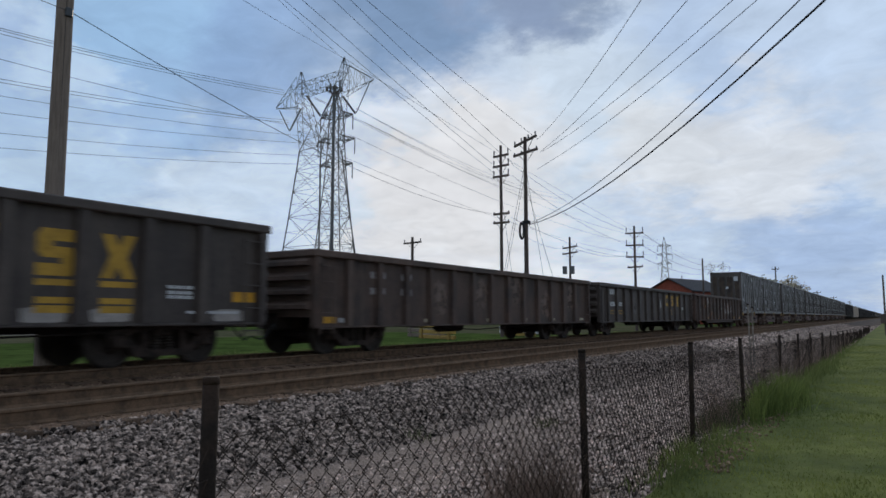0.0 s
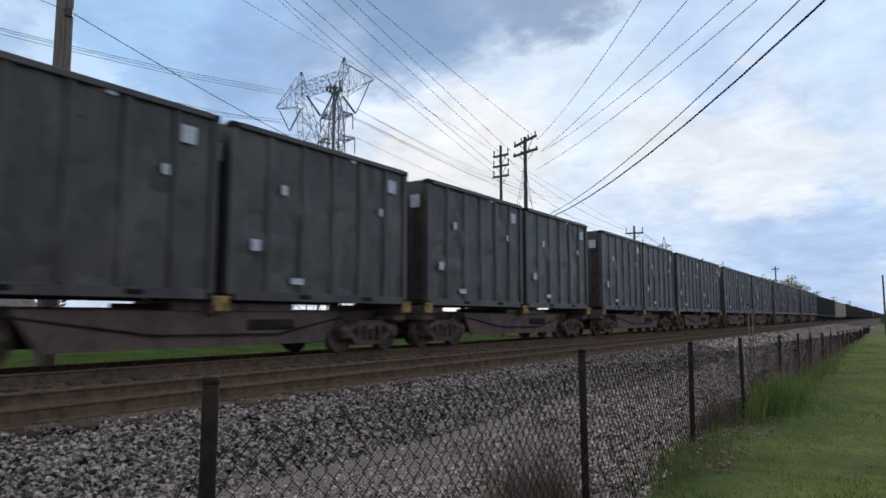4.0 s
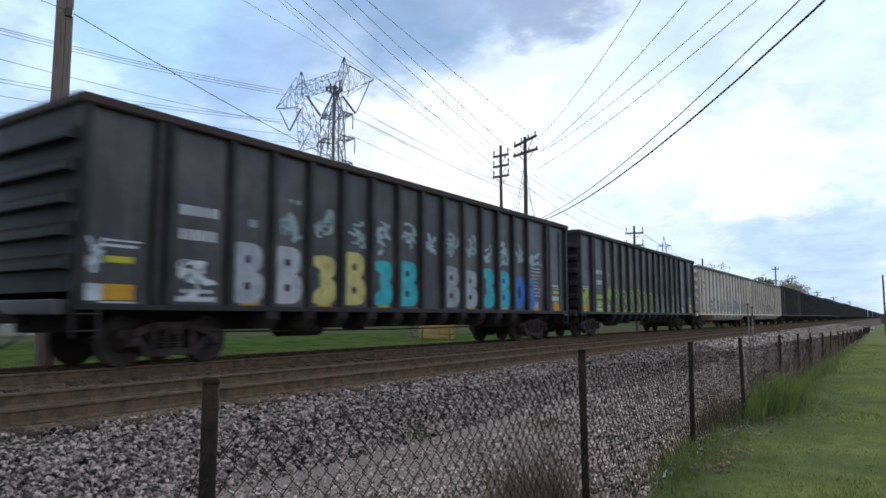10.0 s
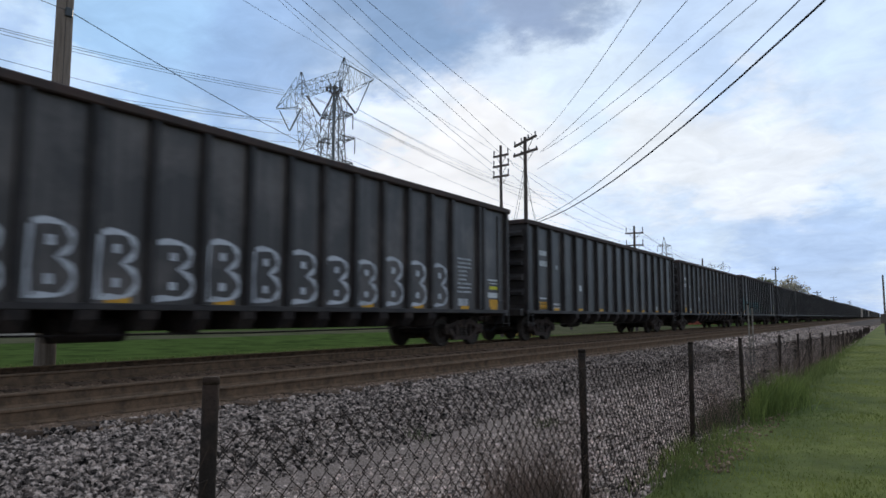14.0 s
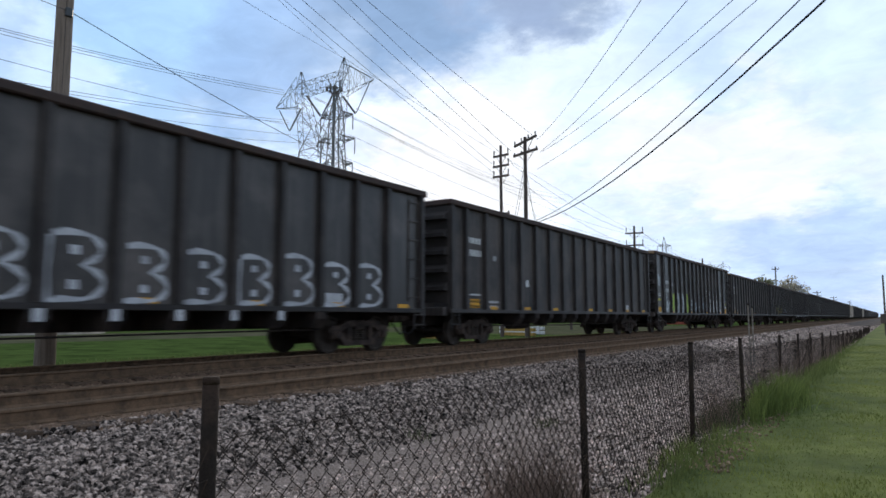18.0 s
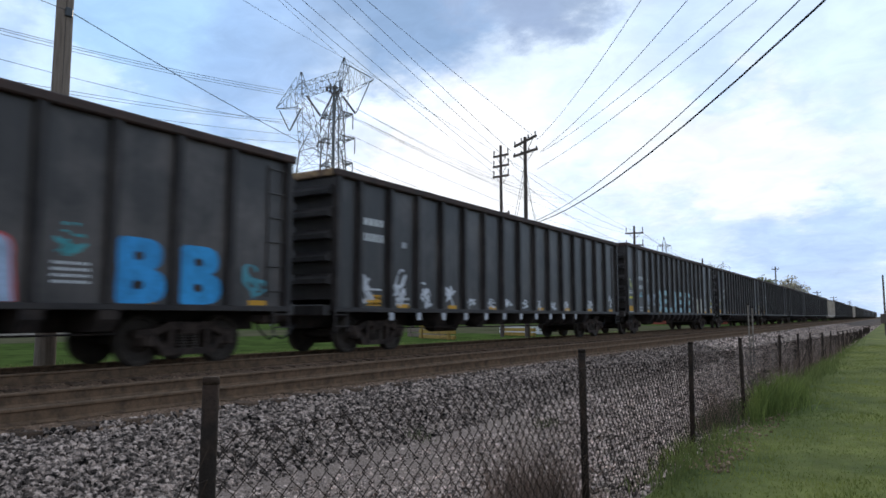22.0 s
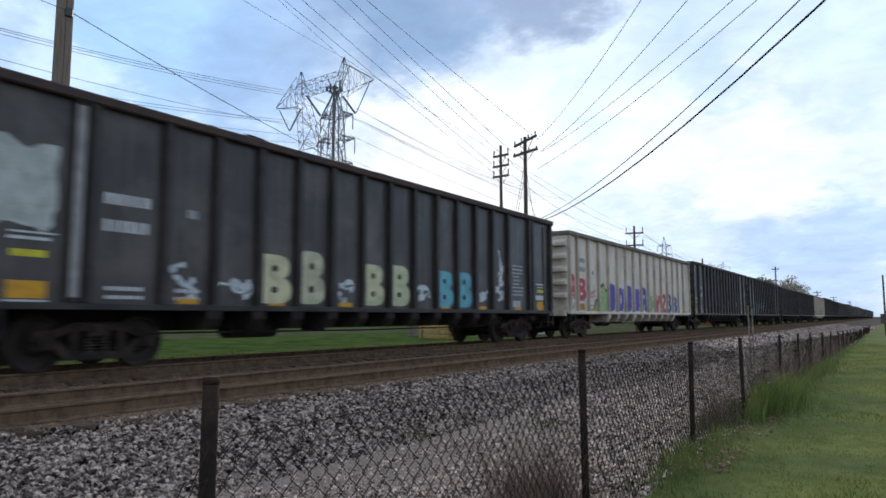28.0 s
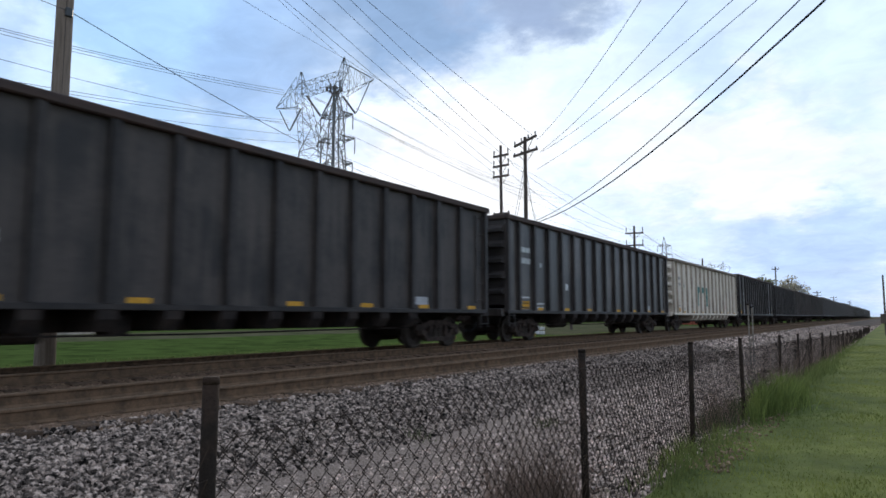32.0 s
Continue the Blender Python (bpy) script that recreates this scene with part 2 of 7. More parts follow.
M = {
    "black_steel": material("black_steel", (0.030, 0.0242, 0.0220), 0.40, 0, (0.105, 0.085, 0.075), 0.6, 9, 0.3, 3, 0.25, 0.45, (0.10, 0.084, 0.075), lo=0.46, hi=0.74, spec=0.42, grain=0.09),
    "brown_steel": material("brown_steel", (0.062, 0.049, 0.043), 0.6, 0, (0.026, 0.022, 0.021), 0.7, 8, 0.15, 8, 0.15, 0.55, (0.11, 0.085, 0.072), lo=0.44, hi=0.6),
    "white_steel": material("white_steel", (0.64, 0.562, 0.470), 0.55, 0, (0.44, 0.375, 0.30), 0.8, 9, 0.05, 4, 0.05, 0.45, (0.27, 0.20, 0.145), lo=0.50, hi=0.76, grain=0.06),
    # darker than black_steel: shade on ribs, ends and sills is put into the colour
    "rib_dark": material("rib_dark", (0.024, 0.0200, 0.0190), 0.55, 0, (0.044, 0.036, 0.033), 1.5, 5, 0.1, 10, 0.2, spec=0.25),
    # browner than white_steel, and darker: the shading of ribs and gussets is in the colour
    "white_rib": material("white_rib", (0.50, 0.43, 0.35), 0.6, 0, (0.34, 0.28, 0.225), 1.2, 6, 0.1, 8, 0.08, 0.45, (0.20, 0.15, 0.115)),
    "rust_rim": material("rust_rim", (0.060, 0.035, 0.028), 0.8, 0, (0.035, 0.025, 0.022), 4, 6, 0.2, 30, 0.2),
    "container_grey": material("container_grey", (0.047, 0.038, 0.033), 0.42, 0, (0.104, 0.084, 0.072), 0.6, 9, 0.45, 1.6, 0.12, 0.4, (0.115, 0.103, 0.094), lo=0.44, hi=0.70, spec=0.40, grain=0.08),
    "gondola_brown": material("gondola_brown", (0.092, 0.058, 0.044), 0.75, 0, (0.044, 0.032, 0.027), 0.9, 8, 0.2, 12, 0.12, 0.6, (0.12, 0.086, 0.066)),
    "under_dark": material("under_dark", (0.024, 0.020, 0.019), 0.85, 0, (0.045, 0.035, 0.030), 3, 5, 0.2, 20, spec=0.06),
    "truck_grime": material("truck_grime", (0.066, 0.048, 0.040), 0.85, 0, (0.024, 0.020, 0.018), 5, 6, 0.3, 30, 0.15, spec=0.06),
    "wheel_steel": material("wheel_steel", (0.055, 0.044, 0.037), 0.75, 0.1, (0.032, 0.026, 0.022), 4, 5, 0.2, 30, spec=0.15),
    "spine_brown": material("spine_brown", (0.15, 0.092, 0.073), 0.8, 0, (0.08, 0.054, 0.045), 2, 6, 0.2, 20, 0.15),
    "yellow_paint": material("yellow_paint", (0.60, 0.30, 0.02), 0.6, 0, (0.45, 0.22, 0.02), 8, 4),
    "white_paint": material("white_paint", (0.55, 0.55, 0.54), 0.6, 0, (0.42, 0.42, 0.42), 9, 5),
    "rail_rust": material("rail_rust", (0.155, 0.098, 0.062), 0.9, 0, (0.082, 0.056, 0.038), 6, 5, 0.2, 40, spec=0.03),
    "rail_head": material("rail_head", (0.165, 0.112, 0.076), 0.95, 0, (0.11, 0.076, 0.053), 5, 4, spec=0.02),
    "tie_wood": material("tie_wood", (0.125, 0.082, 0.056), 0.9, 0, (0.05, 0.037, 0.028), 6, 6, 0.4, 30, 0.3, stretch=(1, 8, 8), spec=0.06),
    # bed kept dark: the shade down in the gaps between stones is in its colour
    "ballast": material("ballast", (0.12, 0.090, 0.072), 0.9, 0, (0.04, 0.031, 0.025), 30, 6, 0.8, 45, spec=0.06),
    "ballast_brown": material("ballast_brown", (0.215, 0.136, 0.090), 0.95, 0, (0.085, 0.058, 0.041), 18, 6, 0.8, 40, spec=0.06),
    # second tone covers darker stones, and also paints in the shade of deep gaps
    "stone": material("stone", (0.32, 0.246, 0.203), 0.85, 0, (0.050, 0.040, 0.034), 20, 4, 0.4, 60, 0.95, island=True, spec=0.06, lo=0.43, hi=0.60),
    "lawn": material("lawn", (0.135, 0.150, 0.042), 0.95, 0, (0.054, 0.074, 0.024), 0.5, 7, 0.5, 60, spec=0.06),
    "field_grass": material("field_grass", (0.060, 0.090, 0.025), 1.0, 0, (0.030, 0.046, 0.014), 0.8, 8, 0.9, 9, spec=0.0),
    "grass_blade": material("grass_blade", (0.188, 0.215, 0.060), 0.8, 0, (0.086, 0.112, 0.036), 0.45, 5, per=0.15, island=True, spec=0.06),
    "weed_blade": material("weed_blade", (0.165, 0.205, 0.058), 0.7, 0, (0.095, 0.13, 0.038), 2.0, 4, per=0.4, island=True, spec=0.06),
    "rim_tan": material("rim_tan", (0.21, 0.165, 0.13), 0.8, 0, (0.12, 0.09, 0.07), 4, 6, 0.2, 30, 0.1),
    "cool_weed": material("cool_weed", (0.15, 0.180, 0.060), 0.8, 0, (0.10, 0.125, 0.045), 2.0, 4, per=0.3, island=True, spec=0.06),
    "dull_weed": material("dull_weed", (0.105, 0.115, 0.055), 0.8, 0, (0.07, 0.08, 0.042), 2.0, 4, per=0.3, island=True, spec=0.06),
    "leaf_brown": material("leaf_brown", (0.30, 0.205, 0.14), 0.9, 0, (0.16, 0.11, 0.075), 4, 4, per=0.4, island=True, spec=0.06),
    "dry_weed": material("dry_weed", (0.27, 0.19, 0.15), 0.9, 0, (0.13, 0.094, 0.072), 4, 4, per=0.3, island=True, spec=0.06),
    "fence_post": material("fence_post", (0.020, 0.015, 0.012), 0.85, 0, (0.04, 0.026, 0.019), 8, 6, 0.4, 50, spec=0.06),
    "fence_wire": material("fence_wire", (0.026, 0.019, 0.015), 0.8, 0.0, (0.045, 0.031, 0.023), 8, 4, spec=0.06),
    "pole_wood": material("pole_wood", (0.225, 0.178, 0.145), 0.9, 0, (0.155, 0.122, 0.10), 3, 6, 0.4, 30, stretch=(6, 6, 0.5), spec=0.06),
    "dark_pole": material("dark_pole", (0.115, 0.09, 0.078), 0.9, 0, (0.075, 0.06, 0.052), 3, 6, 0.3, 30, stretch=(6, 6, 0.5), spec=0.06),
    "galvanised": material("galvanised", (0.15, 0.15, 0.15), 0.6, 0.2, (0.12, 0.12, 0.125), 2, 4, spec=0.06),
    "insulator": material("insulator", (0.045, 0.05, 0.055), 0.4),
    "cable_black": material("cable_black", (0.012, 0.012, 0.014), 0.6),
    "wire_grey": material("wire_grey", (0.06, 0.063, 0.07), 0.6),
    "red_brick": material("red_brick", (0.30, 0.085, 0.055), 0.9, 0, (0.22, 0.06, 0.042), 3, 6, spec=0.06),
    "roof_dark": material("roof_dark", (0.07, 0.07, 0.075), 0.9, 0, (0.05, 0.05, 0.055), 4, 5, spec=0.06),
    "leaf": material("leaf", (0.30, 0.29, 0.19), 0.8, 0, (0.17, 0.18, 0.10), 1, 4, per=0.4, island=True, spec=0.06),
    "bark": material("bark", (0.08, 0.062, 0.05), 0.95, 0, (0.05, 0.04, 0.033), 6, 5, 0.4, 20, spec=0.06),
    "far_woods": material("far_woods", (0.05, 0.065, 0.04), 0.95, 0, (0.035, 0.045, 0.03), 0.4, 6, per=0.3, island=True, spec=0.06),
    "gondola_black": material("gondola_black", (0.046, 0.035, 0.030), 0.65, 0, (0.074, 0.056, 0.046), 0.9, 8, 0.2, 12, 0.15, 0.55, (0.09, 0.073, 0.06)),
    "guide_paint": material("guide_paint", (0.42, 0.25, 0.05), 0.7, 0, (0.14, 0.085, 0.05), 6, 6, 0.1, 20, lo=0.42, hi=0.56),
    "end_brown": material("end_brown", (0.075, 0.052, 0.038), 0.75, 0, (0.035, 0.027, 0.022), 2.5, 6, 0.2, 15),
    "gravel": material("gravel", (0.56, 0.432, 0.36), 0.9, 0, (0.12, 0.095, 0.080), 20, 4, 0.3, 60, 0.75, island=True, spec=0.06, lo=0.42, hi=0.62),
    "gravel_bed": material("gravel_bed", (0.30, 0.230, 0.189), 0.95, 0, (0.15, 0.115, 0.095), 35, 6, 0.8, 60, spec=0.06),
    "tan_rust": material("tan_rust", (0.33, 0.21, 0.10), 0.75, 0, (0.11, 0.065, 0.04), 3.5, 6, 0.2, 15, lo=0.45, hi=0.6),
    "pocket_black": material("pocket_black", (0.006, 0.006, 0.006), 0.9),
    "label_white": material("label_white", (0.62, 0.62, 0.63), 0.5, 0, (0.42, 0.42, 0.43), 9, 4),
    "faint_ink": material("faint_ink", (0.16, 0.16, 0.155), 0.7, 0, (0.26, 0.26, 0.25), 8, 5),
    "pane_dark": material("pane_dark", (0.02, 0.025, 0.03), 0.15),
    "white_post": material("white_post", (0.26, 0.22, 0.185), 0.8, 0, (0.16, 0.135, 0.11), 8, 5),
    "grey_post": material("grey_post", (0.16, 0.15, 0.14), 0.85, 0, (0.10, 0.095, 0.09), 8, 5),
    "yellow_timber": material("yellow_timber", (0.42, 0.27, 0.06), 0.85, 0, (0.26, 0.16, 0.05), 4, 5, per=0.2),
    "stone_light": material("stone_light", (0.50, 0.385, 0.32), 0.85, 0, (0.085, 0.067, 0.057), 20, 4, 0.4, 60, 0.9, island=True, spec=0.06, lo=0.46, hi=0.6),
    "truck_brown": material("truck_brown", (0.120, 0.082, 0.065), 0.85, 0, (0.050, 0.036, 0.030), 4, 6, 0.3, 30, 0.15, spec=0.06),
    "blossom": material("blossom", (0.50, 0.45, 0.36), 0.8, 0, (0.30, 0.28, 0.19), 1, 4, per=0.4, island=True, spec=0.06),
    "lot_gravel": material("lot_gravel", (0.085, 0.080, 0.050), 1.0, 0, (0.045, 0.054, 0.025), 0.4, 7, 0.6, 8, spec=0.0),
    "brown_stone": material("brown_stone", (0.26, 0.172, 0.12), 0.9, 0, (0.09, 0.064, 0.048), 18, 4, 0.4, 60, 0.7, island=True, spec=0.06),
    "heap": material("heap", (0.20, 0.175, 0.145), 0.95, 0, (0.12, 0.105, 0.085), 1.2, 6, 0.5, 8, spec=0.06),
    "scrap": material("scrap", (0.20, 0.105, 0.075), 0.9, 0, (0.09, 0.06, 0.05), 5, 6, 0.4, 20, 0.3, island=True),
}


# ---- mesh helpers ----
def mesh_from(bm, name, mats):
    me = bpy.data.meshes.new(name)
    bm.normal_update()
    bm.to_mesh(me)
    bm.free()
    for m in mats if isinstance(mats, (list, tuple)) else [mats]:
        me.materials.append(m)
    return me


def part(name, bm, mat, parent=None, label="", at=None):
    """Links a bmesh as one mesh object under a thing or a part."""
    ob = new(name, mesh_from(bm, name, mat))
    if parent:
        ob.parent = parent
    if at is not None:
        ob.matrix_basis = at
    if label:
        ob["label"] = label
    return ob


def share(name, me, parent, at, label=""):
    ob = new(name, me)
    ob.parent = parent
    ob.matrix_basis = at
    if label:
        ob["label"] = label
    return ob


def box(bm, x0, x1, y0, y1, z0, z1, bevel=0.0):
    r = bmesh.ops.create_cube(bm, size=1, matrix=Matrix.Translation(((x0 + x1) / 2, (y0 + y1) / 2, (z0 + z1) / 2)) @ Matrix.Diagonal((abs(x1 - x0), abs(y1 - y0), abs(z1 - z0), 1)))
    if bevel:
        es = list({e for v in r["verts"] for e in v.link_edges})
        bmesh.ops.bevel(bm, geom=es, offset=bevel, segments=1, affect="EDGES")
    return bm


def boxm(*dims, bevel=0.0):
    return box(bmesh.new(), *dims, bevel=bevel)


def rod(bm, a, b, r0, r1=None, n=8):
    """A round bar from a to b."""
    a, b = Vector(a), Vector(b)
    d = b - a
    m = Matrix.Translation((a + b) / 2) @ d.to_track_quat("Z", "Y").to_matrix().to_4x4()
    bmesh.ops.create_cone(bm, cap_ends=True, segments=n, radius1=r0, radius2=r0 if r1 is None else r1, depth=d.length, matrix=m)
    return bm


def tube(bm, pts, r, n=5):
    """One connected tube along a line of points."""
    pts = [Vector(p) for p in pts]
    rings = []
    for i, p in enumerate(pts):
        d = (pts[min(i + 1, len(pts) - 1)] - pts[max(i - 1, 0)]).normalized()
        q = d.to_track_quat("Z", "Y")
        rings.append([bm.verts.new(p + q @ Vector((r * math.cos(a), r * math.sin(a), 0))) for a in (2 * math.pi * k / n for k in range(n))])
    for a, b in zip(rings, rings[1:]):
        for k in range(n):
            bm.faces.new((a[k], a[(k + 1) % n], b[(k + 1) % n], b[k]))
    bm.faces.new(rings[0]), bm.faces.new(rings[-1])
    return bm


def prism(bm, pts, axis, a, b):
    """A closed outline of (u, v) pairs drawn out along an axis from a to b."""
    def place(u, v, w):
        return {"x": (w, u, v), "y": (u, w, v), "z": (u, v, w)}[axis]
    lo = [bm.verts.new(place(u, v, a)) for u, v in pts]
    hi = [bm.verts.new(place(u, v, b)) for u, v in pts]
    bm.faces.new(lo), bm.faces.new(hi)
    for i in range(len(pts)):
        j = (i + 1) % len(pts)
        bm.faces.new((lo[i], lo[j], hi[j], hi[i]))
    bmesh.ops.recalc_face_normals(bm, faces=bm.faces)
    return bm


def thing(name, label, category, group="", kind=""):
    return tagged(new(name), label, category, group, kind)


def let_light_through(name, share):
    """Thin leaves pass on some of the light that falls on their far side."""
    nt = M[name].node_tree
    p, out = nt.nodes["Principled BSDF"], nt.nodes["Material Output"]
    t, mx = nt.nodes.new("ShaderNodeBsdfTranslucent"), nt.nodes.new("ShaderNodeMixShader")
    nt.links.new(p.inputs["Base Color"].links[0].from_socket, t.inputs["Color"])
    mx.inputs[0].default_value = share
    nt.links.new(p.outputs[0], mx.inputs[1]); nt.links.new(t.outputs[0], mx.inputs[2])
    nt.links.new(mx.outputs[0], out.inputs["Surface"])


for leafy in ("grass_blade", "weed_blade", "cool_weed", "dull_weed", "leaf", "blossom"):
    let_light_through(leafy, 0.45)




# ---- ground, tracks, fence ----
def smooth(me):
    for p in me.polygons:
        p.use_smooth = True
    return me


PROFILE = [(-3000, -0.2), (-60, 0.1), (-17, 0.1), (-15.2, 0.0), (-14.1, 0.26), (-13.6, 0.28), (-13.3, 0.343), (-11.3, 0.343), (-10.9, 0.29), (-9.7, 0.285), (-9.3, 0.306),
           (-7.20, 0.304), (-7.05, 0.262), (-6.95, 0.24), (-6.5, 0.17), (-5.0, -0.22), (-3.6, -0.20), (-2.1, -0.06), (-1.7, 0.0), (1.0, 0.04), (8, 0.05), (3000, 0.0)]


def height(x):
    for (x0, z0), (x1, z1) in zip(PROFILE, PROFILE[1:]):
        if x <= x1:
            return z0 + (z1 - z0) * (x - x0) / (x1 - x0)
    return 0.0


def make_ground():
    ys = [-3000, -800, -60, -10] + [i * 0.5 - 2 for i in range(90)] + [46, 60, 100, 200, 500, 1200, 3500]
    xs = [-3000, -200, -60, -52, -36, -17, -15.2, -14.1, -13.6, -13.3, -12, -11.3, -10.9, -9.7, -9.3, -8, -7.20, -7.05, -6.95, -6.5, -6, -5.4, -4.9, -4.2, -3.6, -2.9, -2.4, -2.1, -1.9, -1.7, -1, 0, 1, 3, 8, 40, 300, 3000]
    bm = bmesh.new()
    grid = []
    for y in ys:
        row = []
        for x in xs:
            z = height(x)
            if -7 < x < 8 and -3 < y < 45:
                z += 0.05 * noise.noise(Vector((x * 0.8, y * 0.8, 3.0)))
            row.append(bm.verts.new((x, y, z)))
        grid.append(row)
    for a, b in zip(grid, grid[1:]):
        far = (a[0].co.y + b[0].co.y) / 2
        for i in range(len(xs) - 1):
            f = bm.faces.new((a[i], a[i + 1], b[i + 1], b[i]))
            f.smooth = True
            mid = (xs[i] + xs[i + 1]) / 2
            if mid < -15.2:
                f.material_index = 5 if -52 < mid < -36 or (46 < far < 150 and -52 < mid < -17) else 0
            else:
                f.material_index = 1 if mid < -14.1 else 2 if mid < -6.95 else 3 if mid > -1.75 else 1 if mid < -5.3 or far > 17 else 4
    ob = new("ground", mesh_from(bm, "ground", [M["field_grass"], M["ballast"], M["ballast_brown"], M["lawn"], M["gravel_bed"], M["lot_gravel"]]))
    tagged(ob, "level ground of grass and grey track ballast", "ground", kind="structure")


make_ground()


def make_track(xc, ztop, label):
    t = thing("railway_track", label, "railway track")
    for s in (-1, 1):
        bm = bmesh.new()
        x, z = xc + s * 0.7525, ztop
        prism(bm, [(x - 0.07, z - 0.18), (x + 0.07, z - 0.18), (x + 0.07, z - 0.165), (x + 0.012, z - 0.14), (x + 0.012, z - 0.045), (x + 0.036, z - 0.035), (x + 0.036, z - 0.012),
                   (x - 0.036, z - 0.012), (x - 0.036, z - 0.035), (x - 0.012, z - 0.045), (x - 0.012, z - 0.14), (x - 0.07, z - 0.165)], "y", -790, 1300)
        r = part("rail", bm, M["rail_rust"], t)
        bm = prism(bmesh.new(), [(x - 0.036, z - 0.012), (x + 0.036, z - 0.012), (x + 0.03, z), (x - 0.03, z)], "y", -790, 1300)
        part("rail_head", bm, M["rail_head"], r, "worn bright running surface")
    me = mesh_from(boxm(-1.3, 1.3, -0.115, 0.115, -0.36, -0.185, bevel=0.012), "tie", M["tie_wood"])
    plate = boxm(-0.17, 0.17, -0.09, 0.09, -0.186, -0.172)
    pm = mesh_from(plate, "tie_plate", M["rail_rust"])
    for i in range(150):
        y = -4 + i * 0.53 + random.uniform(-0.03, 0.03)
        o = share("tie", me, t, pose(xc + random.uniform(-0.04, 0.04), y, ztop + random.uniform(-0.015, 0.01), 0, 0, random.uniform(-1.2, 1.2)))
        if i < 60 and xc > -10:
            for s in (-1, 1):
                share("tie_plate", pm, o, pose(s * 0.7525, 0, 0))
    return t


make_track(XN, ZN, "empty railway track with rusty rails on dark wooden ties")
make_track(XT, ZT, "railway track with rusty rails under the freight train")


def chunk():
    """A rough stone with twelve corners: unit corners and triangles."""
    pts = [(a, b, 0) for a in (-1, 1) for b in (-1, 1)] + [(a, 0, b) for a in (-1, 1) for b in (-1, 1)] + [(0, a, b) for a in (-1, 1) for b in (-1, 1)]
    at = {p: i for i, p in enumerate(pts)}
    tris = []
    for a in (-1, 1):
        for b in (-1, 1):
            for c in (-1, 1):
                t = (at[(a, b, 0)], at[(0, b, c)], at[(a, 0, c)])
                tris.append(t if a * b * c > 0 else t[::-1])
        for quad in ([(a, 1, 0), (a, 0, 1), (a, -1, 0), (a, 0, -1)], [(0, a, 1), (1, a, 0), (0, a, -1), (-1, a, 0)], [(1, 0, a), (0, 1, a), (-1, 0, a), (0, -1, a)]):
            q = [at[p] for p in (quad if a > 0 else quad[::-1])]
            tris += [(q[0], q[1], q[2]), (q[0], q[2], q[3])]
    return np.array(pts, float) * 0.74, np.array(tris)


def stones(name, label, x0, x1, y0, y1, count, size, seed, mat, lift=0.0, full=False, category="ballast"):
    """Loose angular stones lying on the ground, joined into one sheet of stuff."""
    rng = np.random.default_rng(seed)
    base = np.array([(1, 0, -.4), (-.5, .87, -.4), (-.5, -.87, -.4), (.6, .5, .6), (-.75, .1, .6), (.2, -.8, .55)], float)
    tris = np.array([(3, 4, 5), (0, 3, 5), (0, 1, 3), (1, 4, 3), (1, 2, 4), (2, 5, 4), (2, 0, 5)])
    if full:
        base, tris = chunk()
    m = len(base)
    u = rng.random(count) ** 1.6
    y = y0 + (y1 - y0) * u
    x = x0 + (x1 - x0) * rng.random(count)
    xs, zs = zip(*PROFILE)
    z = np.interp(x, xs, zs) + lift
    z += np.array([0.05 * noise.noise(Vector((a * 0.8, b * 0.8, 3.0))) for a, b in zip(x, y)]) * (x > -7)
    s = size * (0.5 + rng.random(count) ** 2 * 1.1)
    q = rng.normal(size=(count, 4)); q /= np.linalg.norm(q, axis=1)[:, None]
    w, a, b, c = q.T
    R = np.stack([np.stack([1 - 2 * (b * b + c * c), 2 * (a * b - c * w), 2 * (a * c + b * w)], -1),
                  np.stack([2 * (a * b + c * w), 1 - 2 * (a * a + c * c), 2 * (b * c - a * w)], -1),
                  np.stack([2 * (a * c - b * w), 2 * (b * c + a * w), 1 - 2 * (a * a + b * b)], -1)], 1)
    jit = base[None] * (0.75 + 0.5 * rng.random((count, m, 3))) * np.array([1.0, 0.85, 0.8])
    v = np.einsum("nij,nkj->nki", R, jit) * s[:, None, None] + np.stack([x, y, z], -1)[:, None, :] + np.array([0, 0, 1.0]) * (s * 0.25)[:, None, None]
    f = (tris[None] + (np.arange(count) * m)[:, None, None]).reshape(-1, 3)
    me = bpy.data.meshes.new(name)
    me.from_pydata(v.reshape(-1, 3).tolist(), [], f.tolist())
    me.materials.append(mat)
    tagged(new(name, me), label, category, kind="stuff")


SHOULDER = "coarse grey crushed stone on the ballast shoulder"
stones("ballast_stones", SHOULDER, -7.12, -5.15, 1.0, 15, 40000, 0.027, 5, M["stone"], 0.0, True)
stones("ballast_stones", SHOULDER, -7.1, -5.0, 15, 34, 26000, 0.035, 7, M["stone"])
stones("ballast_stones", "coarse grey stone running far along the tracks", -7.05, -1.78, 30, 130, 36000, 0.075, 17, M["stone_light"])
stones("track_ballast", "brown dusty ballast between and beside the rails", -11.4, -7.0, 1.0, 45, 34000, 0.017, 18, M["brown_stone"], -0.008)
stones("gravel", "finer grey gravel at the foot of the ballast", -5.4, -1.9, 0.3, 18, 40000, 0.017, 6, M["gravel"])
stones("loose_stones", "coarse grey stones scattered up to the fence", -3.6, -1.72, 4.3, 12, 15000, 0.029, 8, M["stone_light"])
stones("loose_stones", "coarse grey stones scattered up to the fence", -5.2, -1.72, 10, 32, 34000, 0.036, 10, M["stone_light"])
stones("loose_stones", "single stones lying on the gravel", -5.2, -2.2, 1.5, 10.5, 2600, 0.022, 11, M["stone_light"], 0.0, True)
stones("ballast_stones", SHOULDER, -7.05, -4.75, 1.0, -9, 9000, 0.036, 15, M["stone"])
